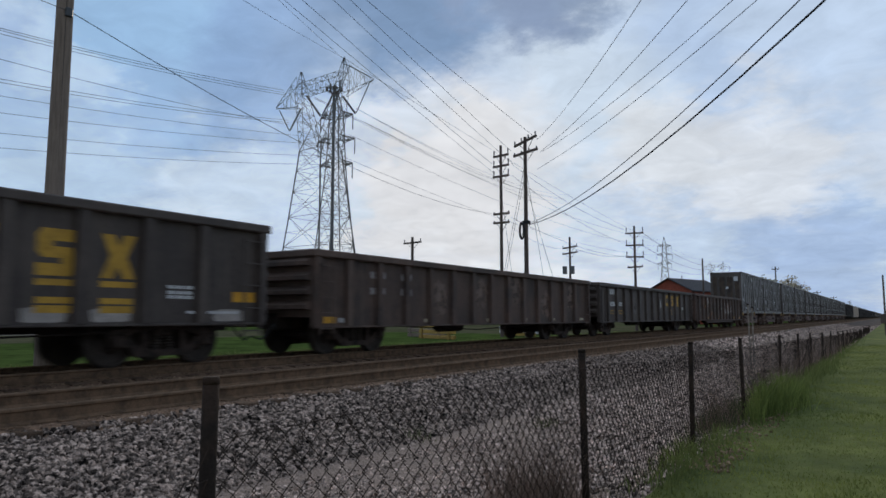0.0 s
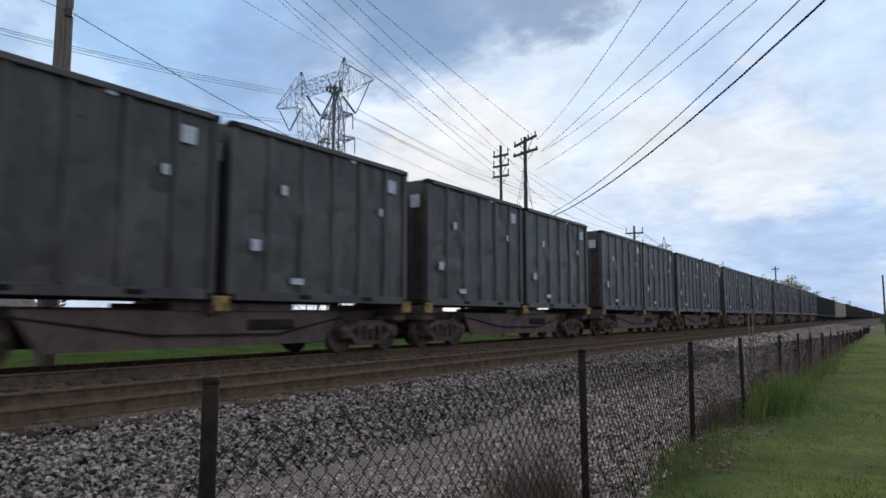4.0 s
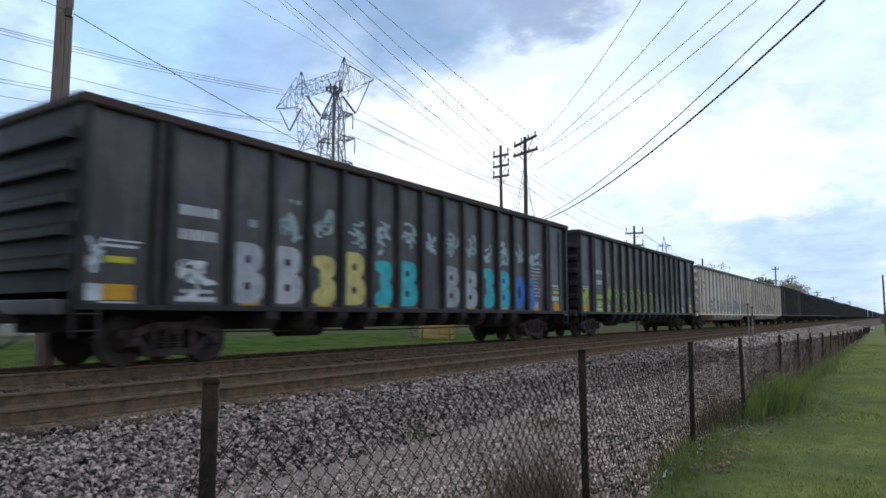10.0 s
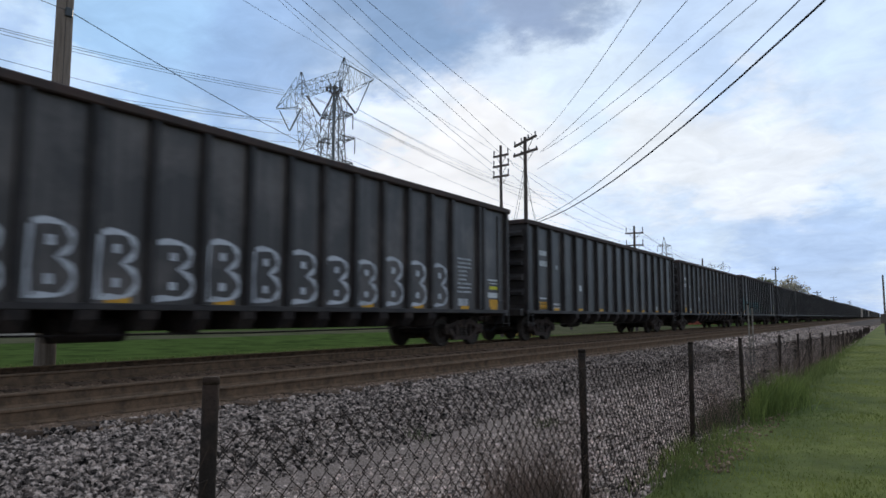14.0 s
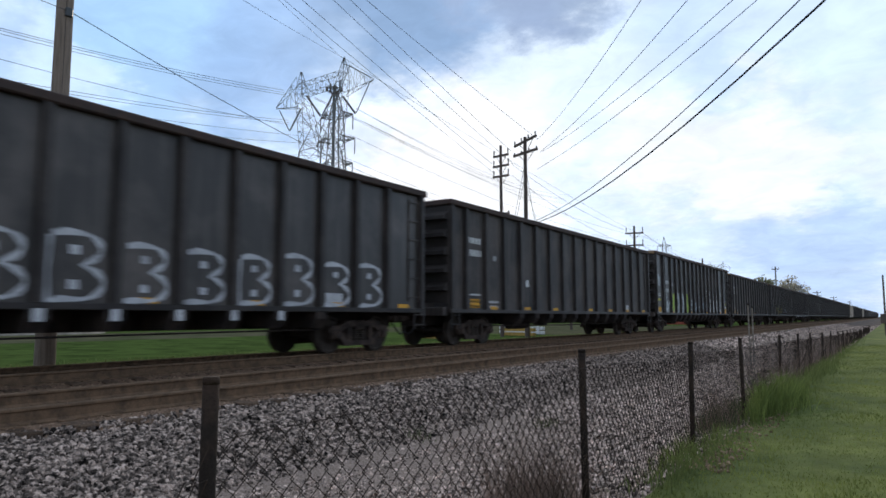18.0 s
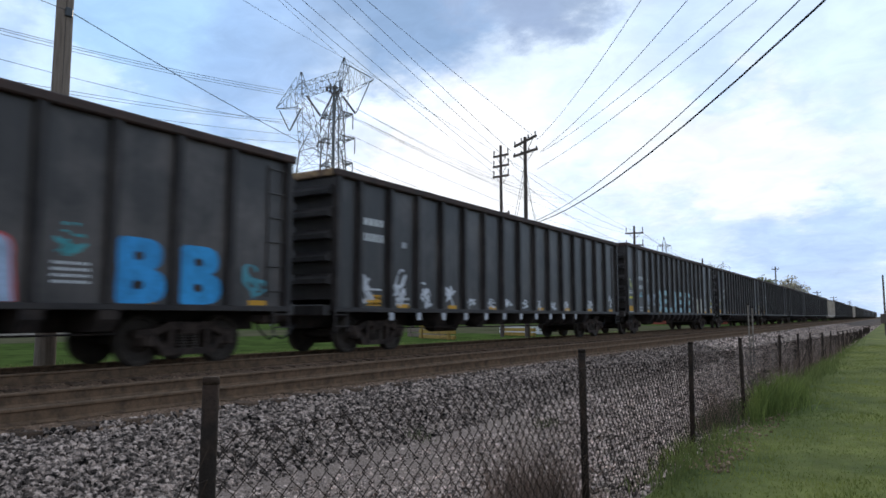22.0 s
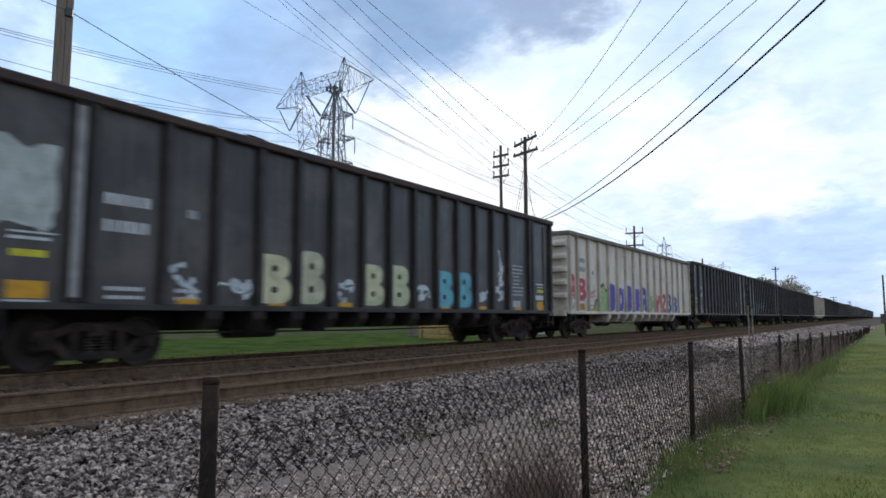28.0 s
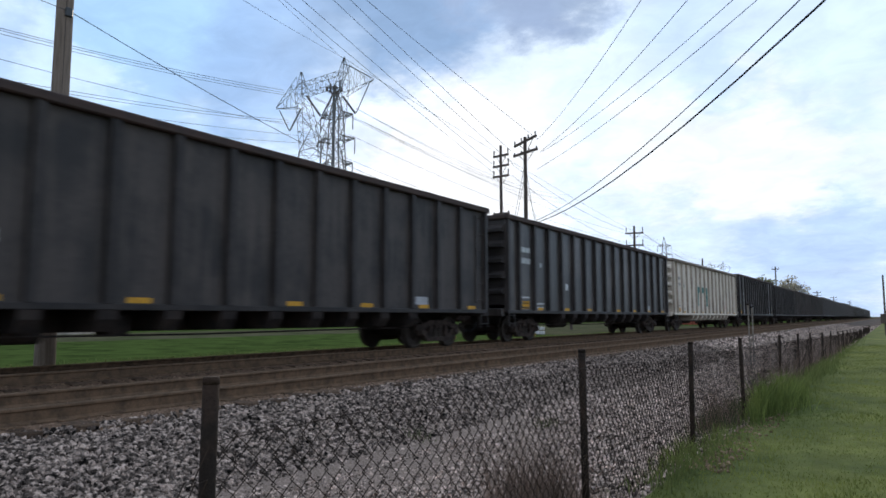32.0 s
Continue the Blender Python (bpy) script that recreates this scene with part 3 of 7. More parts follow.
stones("gravel", "finer grey gravel at the foot of the ballast", -5.1, -1.75, 0.3, -9, 9000, 0.0125, 16, M["gravel"])
stones("leaf_litter", "brown dead leaves and litter at the foot of the fence", -1.85, -1.3, 6.6, 12, 650, 0.019, 9, M["leaf_brown"], 0.0, False, "leaf litter")

XF = -1.80


def make_fence():
    fence = thing("chain_link_fence", "low rusty chain-link fence on dark steel posts", "fence")
    ys = [-1.65, 1.40, 4.50, 7.40, 10.46, 14.1, 17.2, 20.2, 23.8, 27.1] + [30.6 + 3.4 * i for i in range(14)]
    post = bmesh.new()
    rod(post, (0, 0, -0.3), (0, 0, 1.19), 0.026, n=14)
    rod(post, (0, 0, 1.19), (0, 0, 1.212), 0.0268, 0.0255, n=14)
    pm = smooth(mesh_from(post, "post", M["fence_post"]))
    for i, y in enumerate(ys):
        share("post", pm, fence, pose(XF + random.uniform(-.02, .02), y, 0.02 - 0.0125 * (min(y, 48) - 1.4), random.uniform(-.6, .6), random.uniform(-.8, .8)))

    def top(y):
        """The mesh has slid down its posts towards the near end."""
        if y < 1.4:
            return 1.05 - min(0.2, (1.4 - y) * 1.1)
        return 1.14 - 0.0125 * min(y, 48) - min(0.15, 0.075 * math.exp((1.4 - y) / 0.8)) 
    # the mesh: zigzag wires hooked into their neighbours, each bay a part
    for b in range(len(ys) - 1):
        y0, y1 = ys[b], ys[b + 1]
        wide = 0.084 if b < 7 else 0.13
        high = wide * 0.6
        rows = int(1.14 / high)
        r = 0.0026 if b < 7 else 0.0029
        v, f = [], []
        for i in range(int((y1 - y0) / wide * 2)):
            start = len(v)
            for k in range(rows + 1):
                odd = (i + k) % 2
                yy = y0 + (i + odd) * wide / 2 + (0.006 if odd else -0.006) + 0.004 * noise.noise(Vector((i * 0.7, k * 0.7, b)))
                sag = 0.03 * math.sin(max(0.0, min(1.0, (yy - y0) / (y1 - y0))) * math.pi)
                z = top(yy) - k * high - sag * (1 - 0.5 * k / rows)
                x = XF + 0.035 + 0.03 * noise.noise(Vector((yy * 0.9, z * 1.5, 4.0))) + (0.003 if odd else -0.003)
                v += [(x + r, yy, z), (x - r * 0.5, yy + r * 0.87, z), (x - r * 0.5, yy - r * 0.87, z)]
                if k:
                    p = start + 3 * k
                    f += [(p - 3 + q, p - 3 + (q + 1) % 3, p + (q + 1) % 3, p + q) for q in range(3)]
        me = bpy.data.meshes.new("chain_link_panel")
        me.from_pydata(v, [], f)
        me.materials.append(M["fence_wire"])
        share("chain_link_panel", me, fence, pose(0, 0, 0), "rusty woven wire mesh")
    part("tension_wire", tube(bmesh.new(), [(XF + 0.035, y, top(y) - 0.01) for y in ys[1:]], 0.0016, 4), M["fence_wire"], fence)


make_fence()


# ---- train ----
SHARED, RUSTY = {}, {}
FLEET = []      # (thing, metres along the track at the start, across, up)


def truck_meshes():
    bm = bmesh.new()
    # flange, tread, dished plate and hub, turned in one piece
    prof = [(-0.10, 0.10), (-0.10, 0.47), (-0.085, 0.482), (-0.065, 0.478), (-0.055, 0.457), (0.062, 0.453), (0.072, 0.40), (0.03, 0.375), (0.015, 0.22), (0.10, 0.15), (0.11, 0.10)]
    rings = [[bm.verts.new((x, r * math.cos(a), r * math.sin(a))) for a in (2 * math.pi * q / 32 for q in range(32))] for x, r in prof]
    for a, b in zip(rings, rings[1:]):
        for q in range(32):
            bm.faces.new((a[q], a[(q + 1) % 32], b[(q + 1) % 32], b[q]))
    bm.faces.new(rings[0]), bm.faces.new(rings[-1])
    bmesh.ops.recalc_face_normals(bm, faces=bm.faces)
    SHARED["wheel"] = mesh_from(bm, "wheel", M["wheel_steel"])
    bm = bmesh.new()
    # cast frame: arched top member, drooping lower member, pedestals over the bearings
    prism(bm, [(-1.15, 0.52), (-1.10, 0.66), (-0.75, 0.68), (-0.45, 0.80), (0.45, 0.80), (0.75, 0.68), (1.10, 0.66), (1.15, 0.52), (0.80, 0.50), (0.46, 0.66), (-0.46, 0.66), (-0.80, 0.50)], "x", -0.08, 0.08)
    prism(bm, [(-0.82, 0.50), (-0.68, 0.52), (-0.44, 0.30), (0.44, 0.30), (0.68, 0.52), (0.82, 0.50), (0.56, 0.18), (-0.56, 0.18)], "x", -0.08, 0.08)
    for s in (-1, 1):
        box(bm, -0.09, 0.09, s * 0.40 - 0.06, s * 0.40 + 0.06, 0.28, 0.68)
        box(bm, -0.10, 0.11, s * 0.89 - 0.15, s * 0.89 + 0.15, 0.34, 0.60, bevel=0.03)
        rod(bm, (0.08, s * 0.89, 0.457), (0.17, s * 0.89, 0.457), 0.105, 0.095, n=14)
    SHARED["side_frame"] = mesh_from(bm, "side_frame", M["truck_grime"])
    bm = bmesh.new()
    prof = [(-0.10 + 0.02 * (k % 2), 0.30 + 0.026 * k) for k in range(12)]
    rings = [[bm.verts.new((-r * math.cos(a), -r * math.sin(a), z)) for a in (2 * math.pi * i / 10 for i in range(10))] for r, z in prof]
    for a, b in zip(rings, rings[1:]):
        for i in range(10):
            bm.faces.new((a[i], a[(i + 1) % 10], b[(i + 1) % 10], b[i]))
    SHARED["spring"] = mesh_from(bm, "spring", M["wheel_steel"])
    SHARED["bolster"] = mesh_from(boxm(-1.1, 1.1, -0.2, 0.2, 0.55, 0.80, bevel=0.03), "bolster", M["truck_grime"])
    SHARED["axle"] = mesh_from(rod(bmesh.new(), (-0.75, 0, 0), (0.75, 0, 0), 0.085, n=10), "axle", M["under_dark"])
    SHARED["brake_beam"] = mesh_from(boxm(-0.9, 0.9, -0.05, 0.05, 0.28, 0.38), "brake_beam", M["truck_grime"])


truck_meshes()


def truck(parent, yc, far=False, brown=False):
    """A two-axle truck under a car, centred at yc."""
    kit = SHARED
    if brown:
        kit = RUSTY
        for key in () if RUSTY else ("wheel", "side_frame", "spring", "bolster", "axle", "brake_beam"):
            RUSTY[key] = SHARED[key].copy()
            RUSTY[key].materials[0] = M["truck_brown"]
    t = new("truck")
    t.parent = parent
    t.matrix_basis = pose(0, yc, 0)
    for s in (-1, 1):
        flip = 0 if s == 1 else 180
        share("side_frame", kit["side_frame"], t, pose(s * 1.0, 0, 0, 0, 0, flip))
        for a in () if far else (-0.13, 0.13):
            share("spring", kit["spring"], t, pose(s * 1.0, a, 0))
        for a in (-0.89, 0.89):
            share("wheel", kit["wheel"], t, pose(s * 0.79, a, 0.457, 0, 0, flip))
    for a in (-0.89, 0.89):
        share("axle", kit["axle"], t, pose(0, a, 0.457))
        share("brake_beam", kit["brake_beam"], t, pose(0, a * 0.42, 0))
    share("bolster", kit["bolster"], t, pose(0, 0, 0))
    return t


def coupler(parent, y, s):
    bm = bmesh.new()
    box(bm, -0.08, 0.08, min(y, y + s * 0.62), max(y, y + s * 0.62), 0.78, 0.94, bevel=0.02)
    box(bm, -0.17, 0.17, min(y + s * .40, y + s * 0.66), max(y + s * .40, y + s * 0.66), 0.72, 1.0, bevel=0.05)
    part("coupler", bm, M["truck_grime"], parent)
    # the air hose hangs beside it
    part("air_hose", tube(bmesh.new(), [(0.35, y + s * 0.1, 0.72), (0.36, y + s * 0.3, 0.5), (0.33, y + s * 0.5, 0.38), (0.3, y + s * 0.68, 0.46)], 0.022, 6), M["cable_black"], parent)


def ladder(parent, x, y, z0, z1, mat, along=0.42, n=None):
    """Rungs on two stiles, standing off the side."""
    bm = bmesh.new()
    for a in (0, along):
        box(bm, x, x + 0.03, y + a - 0.018, y + a + 0.018, z0, z1)
    n = n or int((z1 - z0) / 0.42)
    for i in range(n):
        z = z0 + 0.12 + (z1 - z0 - 0.2) * i / max(n - 1, 1)
        rod(bm, (x + 0.04, y - 0.02, z), (x + 0.04, y + along + 0.02, z), 0.013, n=6)
    tagged(part("ladder", bm, mat, parent), kind="stuff")


# two body styles: wide end panels with paired posts, and even panels over open gussets
HOP_L, HOP_BOT = 19.65, 1.05
STYLE = {
    "paired": dict(top=4.55, ribs=[0.09, 1.43, 1.67] + [3.05 + 1.0917 * i for i in range(13)] + [17.74, 17.98, HOP_L - 0.09]),
    "even": dict(top=4.39, ribs=[0.09] + [0.90 + 1.225 * i for i in range(15)] + [HOP_L - 0.09]),
}


def panels(style):
    """The middles and widths of the flat panels between ribs."""
    r = STYLE[style]["ribs"]
    return [((a + b) / 2, b - a - 0.2) for a, b in zip(r, r[1:]) if b - a > 0.4]


def hopper(style, paint, rim, label, far=False, top=None):
    """High-sided open car: front end at y = 0, near side at +x, rail at z = 0."""
    car = thing("open_top_freight_car", label, "freight car", "cars of the freight train")
    L, B, W = HOP_L, HOP_BOT, 1.42
    T = top or STYLE[style]["top"]
    ribs = STYLE[style]["ribs"]
    light = paint == M["white_steel"]
    wide = 0.055 if light else 0.07
    def rib_shape(bm, y, s):
        a, b = (W + 0.018) * s, 1.555 * s
        return prism(bm, [(a, y - wide - 0.012), (b, y - wide), (b, y + wide), (a, y + wide + 0.012)], "z", B + 0.07, T - 0.17)
    part("side_wall", boxm(W - 0.02, W + 0.02, 0.0, L, B, T - 0.1), paint, car)
    bm = boxm(-W - 0.02, -W + 0.02, 0.0, L, B, T - 0.1)
    for y in ribs:
        rib_shape(bm, y, -1)
    part("side_wall", bm, paint, car)
    for y in (0.0, L - 0.04):
        part("end_wall", boxm(-W + .021, W - .021, y, y + 0.04, B + 0.25, T - 0.1), paint if paint == M["white_steel"] else M["rib_dark"], car)
    part("floor", boxm(-W + .021, W - .021, 0.041, L - .041, B, B + 0.08), M["under_dark"], car)
    bm = bmesh.new()
    for s in (-1, 1):
        box(bm, s * 1.50 - 0.085, s * 1.50 + 0.085, -0.08, L + 0.08, T - 0.17, T, bevel=0.025)
    for y in (-0.08, L - 0.08):
        box(bm, -1.415, 1.415, y, y + 0.16, T - 0.17, T, bevel=0.025)
    part("top_chord", bm, rim, car)
    for s in (-1, 1):
        part("side_sill", boxm(s * 1.49 - 0.05, s * 1.49 + 0.05, 0.0, L, B - 0.05, B + 0.065, bevel=0.012), paint if light else M["rib_dark"], car)
    if far:
        bm = bmesh.new()
        for y in ribs:
            rib_shape(bm, y, 1)
        tagged(part("ribs", bm, paint, car), kind="stuff")
    else:
        ribm = mesh_from(rib_shape(bmesh.new(), 0, 1), "rib", M["white_rib"] if paint == M["white_steel"] else M["rib_dark"])
        bm = bmesh.new()
        prism(bm, [(1.44, B - 0.051), (1.54, B - 0.051), (1.54, B - 0.20), (1.40, B - 0.40), (0.6, B - 0.42), (0.6, B - 0.051)], "y", -0.17, 0.17)
        gm = mesh_from(bm, "gusset", M["white_rib"] if light else M["under_dark"])
        for y in ribs:
            share("rib", ribm, car, pose(0, y, 0))
            if 3.6 < y < L - 3.6:
                share("gusset", gm, car, pose(0, y, 0))
                if style == "even":
                    share("gusset", gm, car, pose(0, y, 0, 0, 0, 180))
    for y, s in ((0, -1), (L, 1)):
        for i in range(5):
            z = 1.65 + i * 0.53
            part("end_rib", prism(bmesh.new(), [(y, z), (y + s * 0.20, z + 0.02), (y + s * 0.20, z + 0.13), (y, z + 0.26)], "x", -1.41, 1.41), paint if paint == M["white_steel"] else M["rib_dark"], car)
        part("end_sill", boxm(-1.40, 1.40, min(y, y + s * 0.24), max(y, y + s * 0.24), 0.92, 1.17, bevel=0.02), paint, car)
        coupler(car, y, s)
        if not far:
            ladder(car, 1.541, y - 0.02 if s < 0 else y - 0.50, 0.55, 1.02, M["rib_dark"], n=2)
            if s > 0:
                ladder(car, 1.45, L - 0.62, 1.3, T - 0.3, paint)
    part("centre_sill", boxm(-0.33, 0.33, 0, L, 0.62, 1.04), M["under_dark"], car)
    if not far:
        part("air_reservoir", rod(bmesh.new(), (0.75, 5.0, 0.66), (0.75, 6.3, 0.66), 0.21, n=16), M["under_dark"], car)
        part("brake_valve", boxm(0.6, 1.05, 7.3, 7.75, 0.55, 0.95, bevel=0.05), M["under_dark"], car)
        part("brake_rod", tube(bmesh.new(), [(1.1, 3.0, 0.60), (1.1, 9.0, 0.56), (1.1, 16.0, 0.60)], 0.02, 6), M["under_dark"], car)
    truck(car, 2.15, far), truck(car, L - 2.15, far)
    return car


# ---- painted marks on the near sides ----
PAINT = {}


def spray(color, worn=0.0):
    """Spray paint, dusty, with worn-off patches."""
    key = (color, worn)
    if key not in PAINT:
        m = material("spray_paint", color, 0.6, 0, tuple(c * 0.68 for c in color), 3.5, 6, 0.05, 20, 0.08)
        nt = m.node_tree
        co, n, r = nt.nodes.new("ShaderNodeTexCoord"), nt.nodes.new("ShaderNodeTexNoise"), nt.nodes.new("ShaderNodeMapRange")
        n.inputs["Scale"].default_value, n.inputs["Detail"].default_value, n.inputs["Roughness"].default_value = 3.2, 7, 0.65
        nt.links.new(co.outputs["Object"], n.inputs["Vector"])
        nt.links.new(n.outputs[0], r.inputs[0])
        r.inputs[1].default_value, r.inputs[2].default_value, r.inputs[3].default_value, r.inputs[4].default_value = 0.12 + 0.34 * worn, 0.30 + 0.34 * worn, 0.25, 1.0
        nt.links.new(r.outputs[0], nt.nodes["Principled BSDF"].inputs["Alpha"])
        PAINT[key] = m
    return PAINT[key]


def bump_outline(kind, rng):
    """A fat bubble sign as an outline in a unit square, and its counters."""
    def lobe(cx, cy, rx, ry, a0, a1, n=8, p=2.6):
        out = []
        for i in range(n + 1):
            a = radians(a0 + (a1 - a0) * i / n)
            c, s = math.cos(a), math.sin(a)
            out.append((cx + rx * math.copysign(abs(c) ** (2 / p), c), cy + ry * math.copysign(abs(s) ** (2 / p), s)))
        return out
    if kind == "two":        # two stacked bowls
        o = [(0.06, 0.0), (0.5, 0.0)] + lobe(0.5, 0.27, 0.48, 0.27, -85, 70) + lobe(0.46, 0.75, 0.44, 0.25, -55, 90) + [(0.1, 1.0), (0.0, 0.93), (0.03, 0.5), (0.0, 0.08)]
        holes = [lobe(0.42, 0.28, 0.11, 0.07, 0, 340, 9), lobe(0.42, 0.72, 0.10, 0.07, 0, 340, 9)]
    elif kind == "ring":
        o = lobe(0.5, 0.5, 0.48, 0.5, 0, 345, 20)
        holes = [lobe(0.5, 0.5, 0.12, 0.2, 0, 340, 9)]
    elif kind == "three":    # bowls open to one side
        o = [(0.02, 0.03), (0.45, 0.0)] + lobe(0.48, 0.28, 0.48, 0.28, -80, 62) + lobe(0.46, 0.76, 0.46, 0.24, -48, 95) + [(0.05, 0.96), (0.08, 0.78), (0.34, 0.70), (0.30, 0.56), (0.34, 0.36), (0.10, 0.24)]
        holes = []
    elif kind == "leg":      # an arch on two feet
        o = [(0.0, 0.0), (0.32, 0.0), (0.40, 0.28), (0.58, 0.28), (0.66, 0.0), (1.0, 0.0), (0.92, 0.6)] + lobe(0.5, 0.72, 0.42, 0.28, 10, 175) + [(0.06, 0.5)]
        holes = [lobe(0.5, 0.62, 0.11, 0.09, 0, 340, 9)]
    elif kind == "fork":     # two prongs on a stem
        o = [(0.22, 0.0), (0.70, 0.0), (0.74, 0.42), (0.98, 0.62), (1.0, 0.97), (0.66, 1.0), (0.62, 0.70), (0.46, 0.68), (0.44, 1.0), (0.08, 1.0), (0.02, 0.66), (0.22, 0.42)]
        holes = []
    elif kind == "bent":     # a double bend
        o = [(0, 0), (1, 0), (1, 0.22), (0.5, 0.24), (1, 0.62), (1, 0.88), (0.85, 1), (0.1, 1), (0.02, 0.8), (0.6, 0.76), (0.62, 0.66), (0.02, 0.26)]
        holes = []
    elif kind == "cross":
        o = [(0.30, 0.0), (0.66, 0.0), (0.66, 0.40), (0.98, 0.42), (0.98, 0.62), (0.66, 0.64), (0.64, 1.0), (0.28, 1.0), (0.30, 0.66), (0.04, 0.64), (0.04, 0.40), (0.30, 0.38)]
        holes = []
    elif kind == "rag":      # a rough-edged rectangle
        side = [i / 7 for i in range(7)]
        o = [(f, 0) for f in side] + [(1, f) for f in side] + [(1 - f, 1) for f in side] + [(0, 1 - f) for f in side]
        o = [(0.5 + (u - 0.5) * rng.uniform(0.74, 1.0), 0.5 + (v - 0.5) * rng.uniform(0.72, 1.0)) for u, v in o]
        holes = []
    elif kind == "block":    # a rounded block with a ragged edge
        o = [(0.5 + 0.5 * (0.86 + 0.14 * rng.random()) * (u - 0.5) * 2, 0.5 + (0.92 + 0.1 * rng.random()) * (v - 0.5)) for u, v in lobe(0.5, 0.5, 0.5, 0.5, 0, 345, 22, 5)]
        holes = []
    else:                    # a ragged patch
        o = []
        for i in range(22):
            a = 2 * math.pi * i / 22
            r = 0.5 * (0.62 + 0.38 * rng.random())
            o.append((0.5 + r * math.cos(a), 0.5 + r * 1.0 * math.sin(a)))
        holes = []
    return o, holes


def mark(car, name, outline, y, z, w, h, mat, x=1.4445, label="", depth=0.003, sx=1):
    """A flat painted shape on the side: outline in a unit square, laid at y, z with size w, h."""
    bm = bmesh.new()
    vs = [bm.verts.new((0, (u - 0.5) * w, v * h)) for u, v in outline]
    f = bm.faces.new(vs)
    f.normal_update()
    bmesh.ops.triangulate(bm, faces=[f], ngon_method="EAR_CLIP")
    ob = part(name, bm, mat, car, label, pose(x, y, z))
    return ob


SQUARE = [(0, 0), (1, 0), (1, 1), (0, 1)]


def bubbles(car, cells, z, h, colours, kinds, seed=1, hollow=None, worn=0.0, rim=None):
    """Graffiti signs, one to a panel. hollow: paint of the inside when only an outline is drawn."""
    rng = random.Random(seed)
    for i, (y, w) in enumerate(cells):
        c = colours[i % len(colours)]
        if c is None:
            continue
        o, holes = bump_outline(kinds[i % len(kinds)], rng)
        ww, hh = w * rng.uniform(0.86, 1.0), h * rng.uniform(0.9, 1.06)
        x = 1.4445
        if rim:
            big = [(0.5 + (u - 0.5) * 1.16, 0.5 + (v - 0.5) * 1.12) for u, v in o]
            mark(car, "graffiti_outline", big, y, z - 0.02, ww, hh, spray(rim, worn), 1.4430)
        if hollow:
            stroke(car, kinds[i % len(kinds)], y, z, ww, hh, spray(c, worn))
            continue
        mark(car, "graffiti", o, y, z, ww, hh, spray(c, worn), x, "spray-painted graffiti sign")
        for hole in holes:
            mark(car, "graffiti_counter", hole, y, z, ww, hh, rim and spray(rim, worn) or M["rib_dark"], x + 0.0015)


def stroke(car, kind, y, z, w, h, mat):
    """A bubble sign drawn as a line: the far edge of two bowls, or a ring, with small marks inside."""
    if kind == "ring":
        path = [(0.5 + 0.42 * math.cos(a), 0.5 + 0.45 * math.sin(a)) for a in (2 * math.pi * i / 22 for i in range(23))]
    else:
        path = [(0.08, 0.93), (0.30, 0.97)] + [(0.50 + 0.38 * math.cos(radians(a)), 0.75 + 0.21 * math.sin(radians(a))) for a in range(80, -61, -20)]
        path += [(0.56, 0.52)] + [(0.50 + 0.44 * math.cos(radians(a)), 0.27 + 0.23 * math.sin(radians(a))) for a in range(60, -91, -20)] + [(0.22, 0.05), (0.04, 0.02)]
        if kind == "leg":
            path += [(0.02, 0.4), (0.05, 0.9)]
    bm = bmesh.new()
    t = 0.055
    pts = [Vector(((u - 0.5) * w, v * h)) for u, v in path]
    rows = []
    for i, p in enumerate(pts):
        d = (pts[min(i + 1, len(pts) - 1)] - pts[max(i - 1, 0)]).normalized()
        n = Vector((-d.y, d.x)) * t * (0.8 + 0.35 * math.sin(i * 1.7))
        rows.append((bm.verts.new((0, *(p + n))), bm.verts.new((0, *(p - n)))))
    for a, b in zip(rows, rows[1:]):
        bm.faces.new((a[0], a[1], b[1], b[0]))
    part("graffiti", bm, mat, car, "outlined spray-painted graffiti sign", pose(1.4445, y, z))
    for v in (0.18, 0.66):
        mark(car, "graffiti_counter", SQUARE, y - w * 0.06, z + v * h, w * 0.16, h * 0.13, mat, 1.4445)


